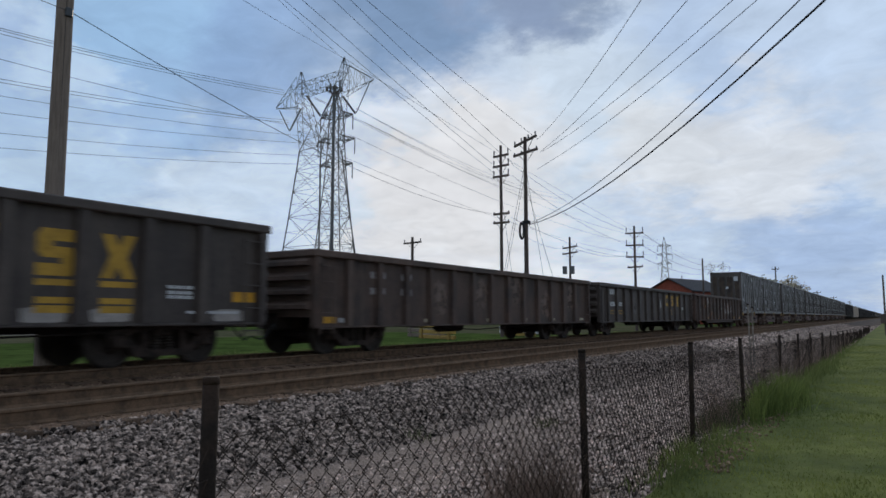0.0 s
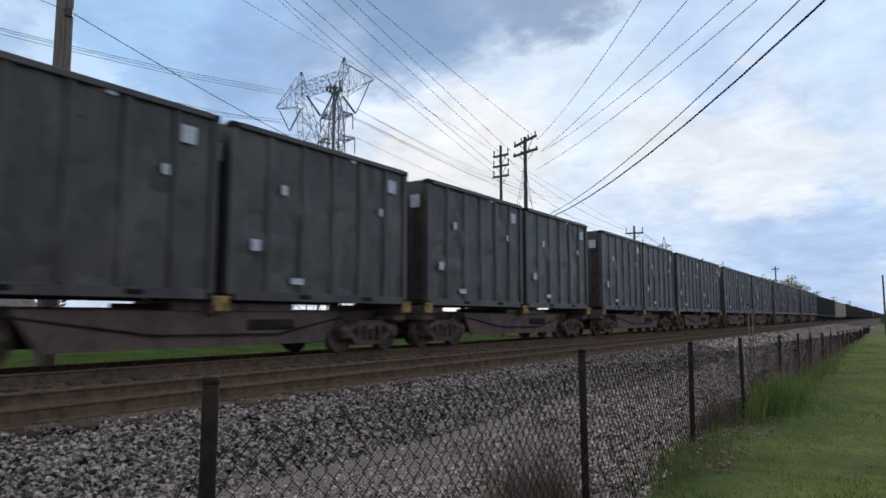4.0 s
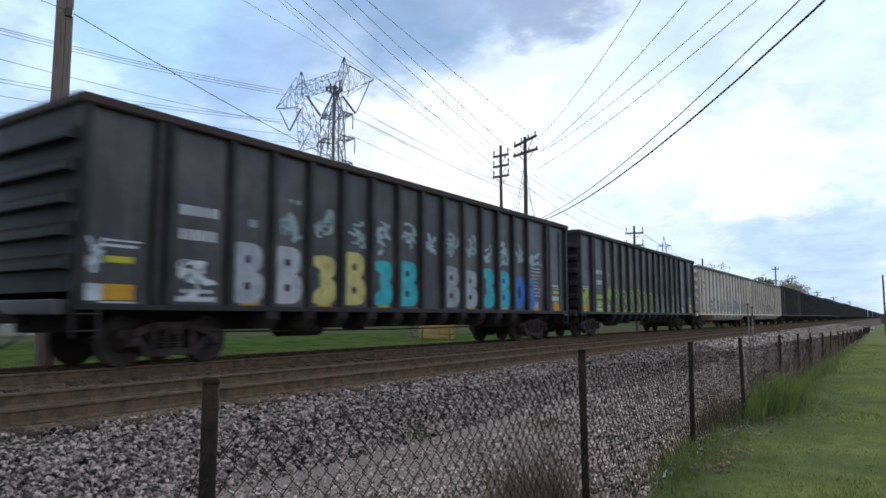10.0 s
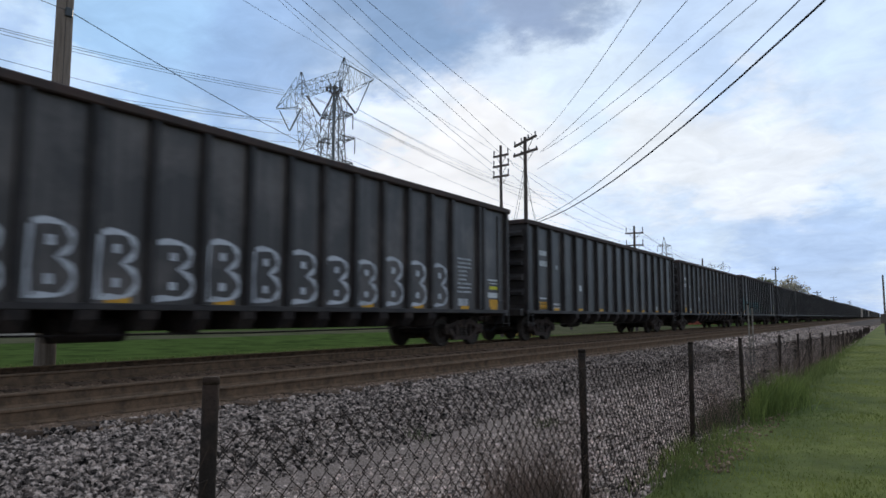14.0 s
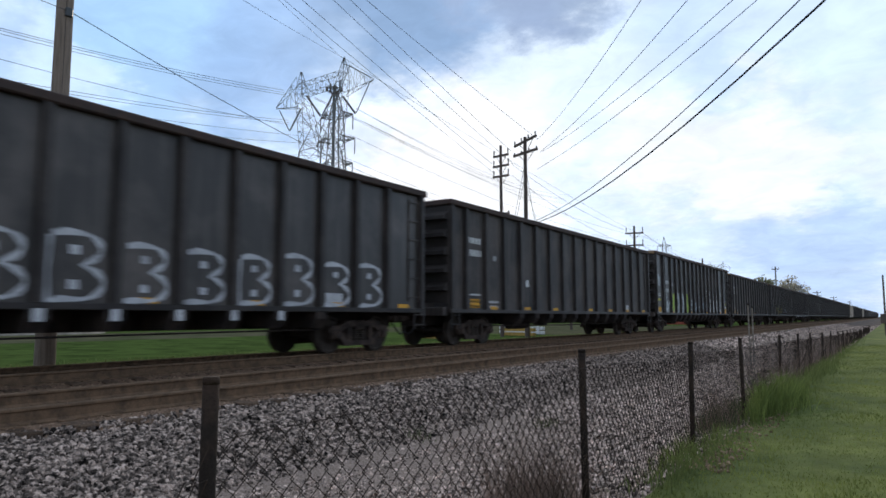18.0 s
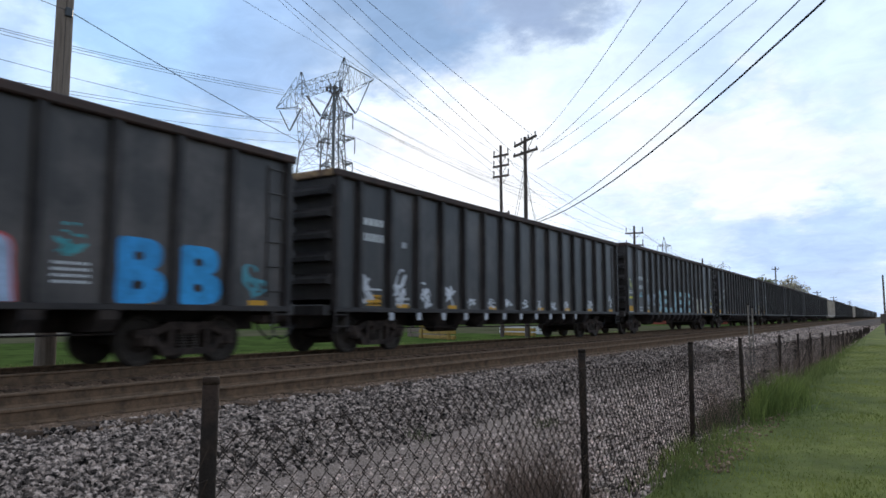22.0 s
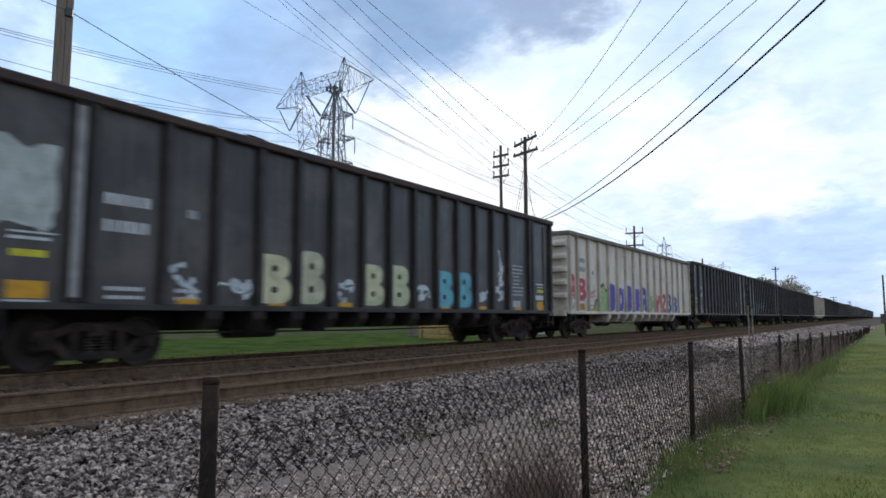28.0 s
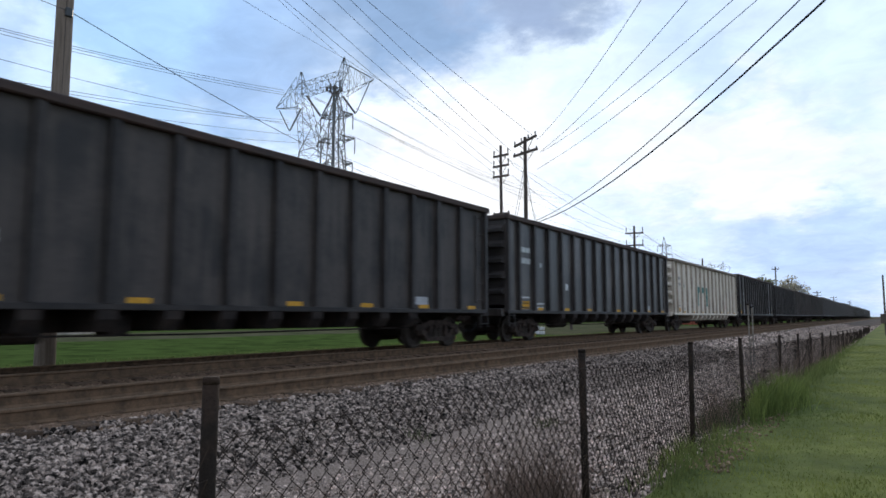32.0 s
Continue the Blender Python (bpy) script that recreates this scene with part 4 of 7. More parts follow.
def scrawl(car, y, z, w, h, colour, n=5, seed=1, worn=0.5):
    """A loose tag: a few ragged strokes."""
    rng = random.Random(seed)
    bm = bmesh.new()
    for i in range(max(3, n)):
        t0 = min(w, h) * rng.uniform(0.05, 0.10)
        cx, cy = rng.uniform(-0.3, 0.3) * w, h * rng.uniform(0.2, 0.8)
        rx, ry = w * rng.uniform(0.08, 0.24), h * rng.uniform(0.10, 0.30)
        a0, sweep, skew = rng.uniform(0, 6.3), rng.uniform(1.8, 5.0) * rng.choice((-1, 1)), rng.uniform(-0.5, 0.5)
        if rng.random() < 0.35:      # a long slash
            pts = [Vector((cx + (f - 0.5) * w * 0.5, cy + (f - 0.5) * h * skew + 0.04 * h * math.sin(f * 9))) for f in (0, 0.2, 0.4, 0.6, 0.8, 1)]
        else:
            pts = [Vector((cx + rx * math.cos(a0 + sweep * q / 9) + skew * ry * math.sin(a0 + sweep * q / 9), cy + ry * math.sin(a0 + sweep * q / 9))) for q in range(10)]
        row = []
        for q, p in enumerate(pts):
            d = (pts[min(q + 1, len(pts) - 1)] - pts[max(q - 1, 0)]).normalized()
            off = Vector((-d.y, d.x)) * t0 * (0.75 + 0.4 * math.sin(q * 0.9 + i))
            row.append([bm.verts.new((0.0003 * i, min(max(v.x, -w / 2), w / 2), min(max(v.y, 0), h))) for v in (p + off, p - off)])
        for a, c in zip(row, row[1:]):
            bm.faces.new((a[0], a[1], c[1], c[0]))
    tagged(part("graffiti_tag", bm, spray(colour, worn), car, "loose spray-painted tag", pose(1.4425, y, z)), kind="stuff")


def letters(car, word, cells, z, h, colour, tone="pale blue"):
    """Readable capitals, one to a panel."""
    for ch, (y, w) in zip(word, cells):
        cu = bpy.data.curves.new("letter", "FONT")
        cu.body, cu.size, cu.offset, cu.resolution_u = ch, 1.0, 0.035, 3
        tmp = bpy.data.objects.new("letter", cu)
        me = bpy.data.meshes.new_from_object(tmp)
        bpy.data.objects.remove(tmp)
        xs = [v.co.x for v in me.vertices]
        ys = [v.co.y for v in me.vertices]
        x0, x1, y0, y1 = min(xs), max(xs), min(ys), max(ys)
        for v in me.vertices:
            v.co = (0, (v.co.x - x0) / (x1 - x0) * w * (0.45 if ch == "I" else 0.95) - w * (0.22 if ch == "I" else 0.475), (v.co.y - y0) / (y1 - y0) * h)
        me.materials.clear()
        me.materials.append(colour)
        ob = new("graffiti_letter", me)
        ob.parent = car
        ob.matrix_basis = pose(1.4445, y, z)
        ob["label"] = tone + " graffiti capital " + ch


def stencils(car, style, tone):
    """Car markings as plain bars, the big yellow panel and the reflectors along the sill."""
    ink, yel = M[tone], M["yellow_paint"]
    c0 = panels(style)
    if style == "paired":
        y1, w1 = c0[1]
        yq = 0.78
    else:
        y1, w1 = c0[1]
        yq = c0[1][0]
    for z, h, n in ((2.78, 0.19, 5), (2.32, 0.20, 6)) if style == "paired" else ((3.18, 0.18, 4), (2.78, 0.20, 6)):
        print_row(car, y1, z, min(w1 * 0.84, 0.86), h, n, ink)
    mark(car, "reflector", SQUARE, yq, 1.17, 0.58, 0.27, yel, 1.4435, "bright yellow panel")
    mark(car, "stencil_bar", SQUARE, yq, 1.55 if style == "even" else 2.06, 0.62, 0.05, ink, 1.4435)
    if style == "paired":
        mark(car, "reflector", SQUARE, yq, 1.80, 0.52, 0.11, spray((0.55, 0.50, 0.03)), 1.4435)
        mark(car, "stencil_bar", SQUARE, yq, 1.12, 0.62, 0.03, ink, 1.4435)
        mark(car, "stencil_bar", SQUARE, yq + 0.05, 2.16, 0.7, 0.03, ink, 1.4435)
        yr = HOP_L - 0.80
        mark(car, "stencil_bar", SQUARE, yr - 0.1, 2.05, 0.72, 0.05, ink, 1.4435)
        mark(car, "stencil_bar", SQUARE, yr - 0.05, 1.95, 0.6, 0.03, ink, 1.4435)
        mark(car, "reflector", SQUARE, yr - 0.1, 1.77, 0.52, 0.11, spray((0.55, 0.50, 0.03)), 1.4435)
        mark(car, "stencil_bar", SQUARE, yr - 0.1, 1.50, 0.74, 0.17, ink, 1.4435)
        mark(car, "reflector", SQUARE, yr - 0.1, 1.20, 0.55, 0.25, yel, 1.4436, "bright yellow panel")
    for k in (1, 2):
        y, w = c0[k]
        print_row(car, y, 1.33, w * 0.6, 0.07, 5, ink), print_row(car, y, 1.19, w * 0.6, 0.06, 6, ink)
    y, w = c0[2]
    mark(car, "stencil_bar", SQUARE, y + 0.05, 2.72, 0.22, 0.16, spray((0.3, 0.3, 0.3), 0.3), 1.4435)
    y, w = c0[-2] if style == "paired" else c0[-3]
    w = min(w, 0.95)
    for i in range(9 if style == "paired" else 0):
        print_row(car, y - w * (0.12 if 2 < i < 6 else 0), 1.62 + 0.125 * i, w * (0.5 if 2 < i < 6 else 0.84 - 0.05 * (i % 2)), 0.055, 5 if 2 < i < 6 else 8, spray((0.42, 0.42, 0.43), 0.15))
    mark(car, "stencil_bar", SQUARE, y - 0.1, 1.22, w * 0.6, 0.22, spray((0.42, 0.42, 0.43), 0.3), 1.4435)
    for y in (3.3, 5.7, 8.2, 11.9, 14.3, 16.4, HOP_L - 0.85):
        j = min(c0, key=lambda c: abs(c[0] - y))
        mark(car, "reflector", SQUARE, j[0], 1.125, min(0.46, j[1]), 0.10, yel, 1.4438, "small yellow reflector")


def print_row(car, y, z, w, h, n, mat, x=1.4435):
    """A line of print as a row of plain bars."""
    bm = bmesh.new()
    rng = random.Random(int(y * 100 + z * 1000))
    step = w / n
    for i in range(n):
        a, b = -w / 2 + i * step, -w / 2 + (i + rng.uniform(0.62, 0.82)) * step
        bm.faces.new([bm.verts.new((0, *p)) for p in ((a, 0), (b, 0), (b, h), (a, h))])
    tagged(part("stencil_bar", bm, mat, car, "", pose(x, y, z)), kind="stuff")


def end_marks(car):
    """Two short print lines high on the front end."""
    for z, w in ((4.02, 0.5), (3.88, 0.62)):
        part("stencil_bar", boxm(0.45 - w / 2, 0.45 + w / 2, -0.206, -0.2015, z - 0.28, z - 0.20), M["white_paint"], car)


def load(car, seed, top, high=0.16):
    """Broken debris heaped a little over the rim."""
    rng = random.Random(seed)
    bm = bmesh.new()
    T = top - 0.05
    n = 46
    rows = []
    for i in range(n):
        y = 0.3 + (HOP_L - 0.6) * i / (n - 1)
        row = []
        for j in range(7):
            x = -1.35 + 2.7 * j / 6
            hgt = high * (0.1 + 0.9 * abs(noise.noise(Vector((y * 0.9 + seed, x, seed)))) * 2.2) * (1 - 0.35 * abs(x) / 1.35)
            row.append(bm.verts.new((x, y, T - 0.12 + hgt + rng.uniform(-0.03, 0.05))))
        rows.append(row)
    for a, b in zip(rows, rows[1:]):
        for j in range(6):
            bm.faces.new((a[j], a[j + 1], b[j + 1], b[j]))
    tagged(part("debris_load", bm, M["scrap"], car, "heap of rusty broken debris"), kind="stuff")


def dress_hopper(k, car, style):
    """What is painted on each car, in train order."""
    P = panels(style)
    white, grey, pale = (0.62, 0.62, 0.64), (0.36, 0.36, 0.38), (0.55, 0.6, 0.62)
    yell, cyan, blue, teal = (0.62, 0.52, 0.18), (0.05, 0.45, 0.48), (0.03, 0.18, 0.55), (0.04, 0.27, 0.28)
    green, red, purple, pink = (0.35, 0.48, 0.08), (0.55, 0.06, 0.06), (0.13, 0.10, 0.38), (0.5, 0.2, 0.25)
    body = car.children[0].data.materials[0]

    def patchy(cells, z, h, tones, seed, worn=0.35):
        """Ragged two-tone blocks of spray paint."""
        rng = random.Random(seed)
        for i, (y, w) in enumerate(cells):
            a, b = tones[i % len(tones)], tones[(i + 1) % len(tones)]
            mark(car, "graffiti", bump_outline("rag", rng)[0], y, z, w * rng.uniform(0.7, 0.95), h * rng.uniform(0.85, 1.1), spray(a, worn + 0.2), 1.4430, "worn graffiti block")
            mark(car, "graffiti_outline", bump_outline("rag", rng)[0], y + rng.uniform(-0.1, 0.1), z + h * rng.uniform(0, 0.3), w * 0.7, h * 0.7, spray(b, worn + 0.4), 1.4440)
            scrawl(car, y, z, w * 0.9, h, b, 4, seed * 7 + i, worn)
    if k == 0:
        bubbles(car, P[2:14], 1.17, 1.24, [grey, (0.45, 0.43, 0.45), yell, yell, cyan, cyan, None, grey, (0.4, 0.4, 0.42), cyan, (0.06, 0.4, 0.5), blue], ["two", "two", "three", "two", "three", "two", "two", "two", "two", "three", "two", "ring"], 3)
        bubbles(car, [(P[14][0] - 0.4, 0.7)], 1.17, 1.2, [blue], ["two"], 4)
        for i in range(3, 15):
            scrawl(car, P[i][0], 2.45 + 0.12 * (i * 5 % 3), P[i][1] * 0.8, 0.75 if i % 3 else 1.0, (0.32, 0.40, 0.39), 7, 40 + i, 0.35)
        mark(car, "graffiti", bump_outline("block", random.Random(1))[0], 0.33, 1.15, 0.36, 0.3, spray(white, 0.2), 1.4445)
        scrawl(car, 0.35, 1.5, 0.45, 0.85, pale, 8, 5, 0.15), scrawl(car, P[1][0], 1.2, 0.95, 0.75, white, 7, 6, 0.2)
        print_row(car, P[1][0], 1.17, 0.9, 0.1, 7, M["white_paint"], 1.4440)
    elif k == 1:
        bubbles(car, P[3:9], 1.08, 1.18, [green, (0.42, 0.46, 0.12)], ["leg", "leg", "three", "leg"], 4, body, 0.2)
        bubbles(car, P[9:11] + P[12:14], 1.08, 1.05, [grey, grey, (0.40, 0.43, 0.22), (0.36, 0.38, 0.3)], ["leg", "three"], 4, body, 0.3)
        for z, w in ((1.10, 1.05), (1.40, 0.95), (1.68, 1.0)):
            mark(car, "graffiti", bump_outline("block", random.Random(int(z * 50)))[0], P[1][0], z, w, 0.20, spray(green, 0.25), 1.4430)
        for z, w in ((1.25, 0.8), (1.62, 0.9)):
            mark(car, "graffiti", bump_outline("block", random.Random(int(z * 50)))[0], 0.55, z, w, 0.22, spray(green, 0.3), 1.4430)
        scrawl(car, 0.6, 1.15, 1.0, 1.1, green, 6, 63, 0.2), scrawl(car, P[2][0], 1.1, 0.9, 1.2, green, 8, 61, 0.15), scrawl(car, P[11][0], 1.15, 0.7, 0.8, green, 6, 62, 0.3)
    elif k == 2:
        slate, moss = (0.10, 0.115, 0.11), (0.07, 0.12, 0.11)
        letters(car, "SLI", [(y, w * 0.72) for y, w in P[3:6]], 1.27, 0.82, spray(moss, 0.3), "dark green")
        bubbles(car, [(y, w * 0.62) for y, w in P[6:10]], 1.27, 0.8, [slate, moss, slate, (0.12, 0.14, 0.16)], ["two", "two", "three", "leg"], 5, None, 0.4)
        for i in range(4, 10):
            mark(car, "graffiti_wedge", [(0, 1), (0.25, 0.95), (0.5, 0.3), (1, 0.1), (0.95, 0), (0.1, 0.05)], P[i][0], 2.15 - 0.06 * (i % 3), P[i][1] * 0.62, 0.5 - 0.04 * (i - 4), spray(slate, 0.3), 1.4445)
        patchy([(y, w * 0.95) for y, w in P[10:12] + P[13:15]], 1.12, 1.15, [(0.03, 0.07, 0.13), (0.16, 0.30, 0.38), (0.02, 0.05, 0.10), (0.05, 0.12, 0.20)], 91, 0.15)
        scrawl(car, P[12][0], 1.2, P[12][1], 0.9, (0.15, 0.22, 0.28), 5, 81, 0.4), scrawl(car, P[15][0], 1.2, P[15][1], 0.9, (0.15, 0.22, 0.28), 5, 82, 0.4)
        scrawl(car, P[2][0], 1.5, P[2][1], 0.6, (0.10, 0.11, 0.11), 4, 83, 0.4), scrawl(car, P[1][0], 2.3, P[1][1], 0.4, (0.25, 0.25, 0.24), 4, 84, 0.4)
    elif k == 3:
        for i in range(2, 13):
            for n in range(4):
                mark(car, "graffiti", bump_outline("blob", random.Random(300 + 7 * i + n))[0], P[i][0] + 0.1 + 0.28 * ((n * 7 + i) % 3 - 1), 1.15 + 0.26 * n, 0.42, 0.22, spray((0.09, 0.09, 0.085), 0.75), 1.4430 + 0.0003 * n, "worn dark graffiti dab")
            scrawl(car, P[i][0] + 0.1, 1.2, P[i][1] * 0.75, 1.0 if i % 2 else 0.7, (0.06, 0.065, 0.06), 5, 100 + i, 0.5)
        for n, (y, w) in enumerate(P[13:15]):
            mark(car, "graffiti", bump_outline("two", random.Random(n))[0], y, 1.1, w * 0.72, 1.15, spray((0.60, 0.10, 0.10), 0.05), 1.4445, "red graffiti sign")
            for u in (0.22, 0.62):
                mark(car, "graffiti_counter", SQUARE, y - 0.05, 1.1 + u * 1.15, w * 0.2, 0.18, M["white_steel"], 1.4460)
        scrawl(car, P[2][0] - 0.3, 1.15, 0.9, 0.4, red, 6, 7, 0.2), scrawl(car, P[15][0], 1.1, 0.7, 0.35, red, 3, 8, 0.2)
        for i in range(1, 15):
            mark(car, "stencil_bar", SQUARE, 0.90 + 1.225 * i, 0.78, 0.3, 0.18, spray((0.35, 0.14, 0.12), 0.45), 1.5465)
    elif k == 4:
        bubbles(car, P[2:14], 1.17, 1.22, [(0.5, 0.5, 0.52)], ["three", "leg", "leg"], 9, body, 0.25)
        scrawl(car, P[1][0], 1.6, P[1][1], 0.6, grey, 4, 9)
    elif k == 7:
        aqua, sea, mint, lime = (0.05, 0.27, 0.32), (0.10, 0.30, 0.28), (0.07, 0.36, 0.39), (0.24, 0.36, 0.18)
        patchy([(0.75, 0.9)] + [(y, w) for y, w in P[1:9]], 1.15, 1.3, [aqua, mint, sea, lime, aqua, sea], 10)
        scrawl(car, P[9][0], 1.15, P[9][1], 1.25, (0.42, 0.45, 0.47), 8, 12, 0.15), scrawl(car, P[10][0], 1.15, P[10][1], 1.1, mint, 8, 16, 0.15), scrawl(car, P[11][0], 1.15, P[11][1], 1.1, (0.46, 0.48, 0.5), 8, 17, 0.15)
        for i in (12, 13, 14):
            scrawl(car, P[i][0] - 0.2, 1.15, 0.8, 0.7, mint, 6, 18 + i, 0.25)
        scrawl(car, P[5][0], 2.75, P[5][1] * 0.7, 0.75, white, 6, 13, 0.35), scrawl(car, P[9][0], 2.6, 0.4, 0.3, grey, 3, 15, 0.4), scrawl(car, P[3][0], 3.4, 0.5, 0.4, (0.4, 0.38, 0.34), 3, 19, 0.4)
        scrawl(car, P[1][0], 2.3, 0.8, 0.15, white, 2, 14, 0.2)
    elif k == 8:
        bubbles(car, P[4:15], 1.12, 1.1, [(0.45, 0.45, 0.47)], ["three", "leg", "three"], 15, body, 0.3)
        for i in (1, 2, 3):
            scrawl(car, P[i][0], 1.3, 0.7, 0.95, white, 5, 15 + i, 0.3)
        for y in STYLE[style]["ribs"][4:13]:
            mark(car, "paint_drip", SQUARE, y, 0.82, 0.16, 0.20, spray((0.5, 0.5, 0.52), 0.35), 1.5465)
    elif k == 10:
        scrawl(car, 0.7, 2.4, 1.0, 1.1, pale, 6, 21), scrawl(car, P[1][0], 1.15, P[1][1], 1.2, pale, 7, 22)
        bubbles(car, P[2:6], 1.12, 1.25, [green, (0.40, 0.43, 0.43), (0.42, 0.45, 0.45), green], ["rag", "ring", "ring", "two"], 16)
        n = len(P)
        for i in range(6, n - 6):
            scrawl(car, P[i][0], 1.15, P[i][1], 1.2, (0.30, 0.36, 0.42) if i % 2 else pale, 5, 120 + i)
        chalk = spray((0.66, 0.66, 0.65), 0.08)
        letters(car, "SB", [(P[n - 5][0], P[n - 5][1] * 0.8), (P[n - 3][0], P[n - 3][1] * 0.75)], 1.17, 1.0, chalk, "white")
        bubbles(car, [(P[n - 4][0], P[n - 4][1] * 0.8)], 1.17, 0.95, [(0.66, 0.66, 0.65)], ["two"], 29, None, 0.08)
        letters(car, "T", [(P[n - 6][0], P[n - 6][1] * 0.7)], 2.3, 0.42, chalk, "white")
        star = [(0.5 + (0.5 if i % 2 == 0 else 0.2) * math.sin(i * math.pi / 5), 0.5 + (0.5 if i % 2 == 0 else 0.2) * math.cos(i * math.pi / 5)) for i in range(10)]
        mark(car, "graffiti_star", star, P[n - 5][0], 2.3, 0.6, 0.5, chalk)
        scrawl(car, P[n - 4][0], 2.15, 0.5, 0.9, white, 4, 24, 0.1), scrawl(car, P[n - 3][0], 2.2, 0.5, 0.35, white, 4, 25, 0.1), scrawl(car, P[n - 6][0], 1.25, 0.7, 0.45, white, 5, 26, 0.1)
        for z, ch in ((3.3, "S"), (2.78, "D"), (2.26, "O")):
            letters(car, ch, [(HOP_L - 1.35, 0.3)], z, 0.45, chalk, "white")
    elif k == 12:
        for i in (0, 1, 2):
            scrawl(car, P[i][0] if i else 0.55, 1.8 if i else 1.2, 0.75, 0.75, (0.03, 0.33, 0.45), 5, 24 + i, 0.3)
        bubbles(car, P[4:8], 1.12, 1.05, [(0.60, 0.47, 0.10)], ["blob", "leg", "two", "ring"], 17, None, 0.1, (0.16, 0.28, 0.12))
        for i in (4, 5, 6, 7):
            scrawl(car, P[i][0], 1.15, P[i][1] * 0.9, 1.3, (0.62, 0.52, 0.16), 6, 240 + i, 0.15)
        bubbles(car, P[8:11], 1.12, 0.85, [(0.30, 0.12, 0.28), red, (0.25, 0.2, 0.4)], ["leg", "two"], 18, None, 0.1, (0.35, 0.5, 0.6))
        bubbles(car, [(P[11][0], 0.85)], 1.12, 1.0, [(0.36, 0.45, 0.60)], ["leg"], 18, None, 0.1, (0.55, 0.08, 0.08))
        scrawl(car, P[12][0] - 0.1, 1.85, 0.7, 0.55, (0.06, 0.30, 0.32), 7, 251, 0.15)
        for z in (1.42, 1.52, 1.62, 1.72):
            print_row(car, P[12][0], z, 0.62, 0.05, 7, M["white_paint"], 1.4450)
        bubbles(car, P[13:15], 1.12, 1.12, [(0.03, 0.28, 0.60), (0.03, 0.30, 0.62)], ["two", "two"], 19, None, 0.05)
        scrawl(car, P[15][0], 1.15, 0.8, 0.8, (0.08, 0.30, 0.36), 6, 252, 0.2)
    elif k == 13:
        for i in range(1, 12):
            scrawl(car, P[i][0] - 0.2, 1.1, 0.75, 1.05 if i < 3 else 0.75 if i < 5 else 0.4, white, 7, 140 + i, 0.15)
            mark(car, "paint_drip", SQUARE, 0.90 + 1.225 * i, 0.80, 0.2, 0.2, spray((0.5, 0.5, 0.52), 0.35), 1.5465)
        scrawl(car, P[-3][0], 1.15, 0.85, 0.45, white, 6, 152, 0.2), scrawl(car, P[-3][0], 1.2, 0.4, 0.3, pink, 3, 153, 0.3), scrawl(car, P[-1][0], 1.15, 0.5, 0.75, white, 6, 154, 0.2)
    elif k == 14:
        letters(car, "BELIEVE", P[4:11], 1.16, 1.22, spray((0.36, 0.55, 0.60), 0.15))
        scrawl(car, 0.55, 1.5, 0.8, 1.3, (0.35, 0.35, 0.1), 6, 31), scrawl(car, 0.5, 2.5, 0.8, 0.5, pale, 4, 32)
        scrawl(car, P[1][0], 1.75, P[1][1], 0.4, (0.2, 0.45, 0.5), 3, 33, 0.2)
        for i in (2, 3):
            scrawl(car, P[i][0], 1.3, P[i][1] * 0.9, 0.95, (0.30, 0.34, 0.38), 7, 34 + i, 0.3)
        bubbles(car, P[12:15], 1.16, 0.9, [(0.50, 0.48, 0.38), (0.5, 0.48, 0.4), None], ["leg", "two"], 20)
        scrawl(car, P[11][0], 1.2, 0.6, 1.1, grey, 6, 37), scrawl(car, P[6][0] - 0.1, 2.6, 0.5, 0.55, grey, 5, 38)
    elif k == 15:
        mark(car, "faded_patch", bump_outline("block", random.Random(3))[0], P[8][0], 1.2, 0.6, 0.55, spray((0.16, 0.07, 0.07), 0.3), 1.4430)
        mark(car, "faded_patch", bump_outline("block", random.Random(4))[0], P[9][0], 1.2, 0.55, 0.6, spray((0.17, 0.19, 0.20), 0.3), 1.4430)
        scrawl(car, P[14][0], 1.3, 0.7, 1.2, grey, 5, 42)
    elif k == 16:
        scrawl(car, 0.75, 2.3, 1.1, 1.3, grey, 10, 43, 0.2), scrawl(car, P[1][0], 1.2, 0.9, 0.8, pale, 5, 44)
        bubbles(car, P[6:14], 1.17, 1.0, [(0.45, 0.42, 0.42)], ["leg", "leg", "three"], 21, body, 0.25)
        mark(car, "graffiti", bump_outline("blob", random.Random(4))[0], 0.28, 1.2, 0.4, 0.7, spray(grey, 0.3), 1.4440)
        for i in (1, 2):
            mark(car, "graffiti", bump_outline("blob", random.Random(5 + i))[0], P[i][0] - 0.1, 1.15, 0.8, 0.85, spray((0.42, 0.44, 0.45), 0.4), 1.4430)
        for i in (2, 3, 4, 5):
            scrawl(car, P[i][0], 1.2, 0.7, 0.8, pale if i % 2 else (0.05, 0.3, 0.3), 4, 45 + i, 0.4)
    elif k == 17:
        scrawl(car, 0.7, 1.6, 0.9, 2.0, (0.06, 0.28, 0.28), 8, 51)
        for i in range(1, 15):
            scrawl(car, P[i][0], 1.2, P[i][1] * 0.9, 1.0, (0.10, 0.34, 0.34) if 4 < i < 12 else pale, 5, 150 + i, 0.4)
    elif k == 18:
        for i in range(2, 14):
            scrawl(car, P[i][0], 1.2, P[i][1] * 0.9, 1.0, (0.33, 0.38, 0.2) if i < 6 else pale, 5, 170 + i, 0.4)
        scrawl(car, HOP_L - 0.7, 1.4, 0.8, 2.2, pale, 9, 52)
    elif k == 19:
        mark(car, "pale_post", SQUARE, STYLE[style]["ribs"][1], 1.2, 0.15, 3.1, spray((0.30, 0.28, 0.27), 0.3), 1.5565, "pale scraped corner post")
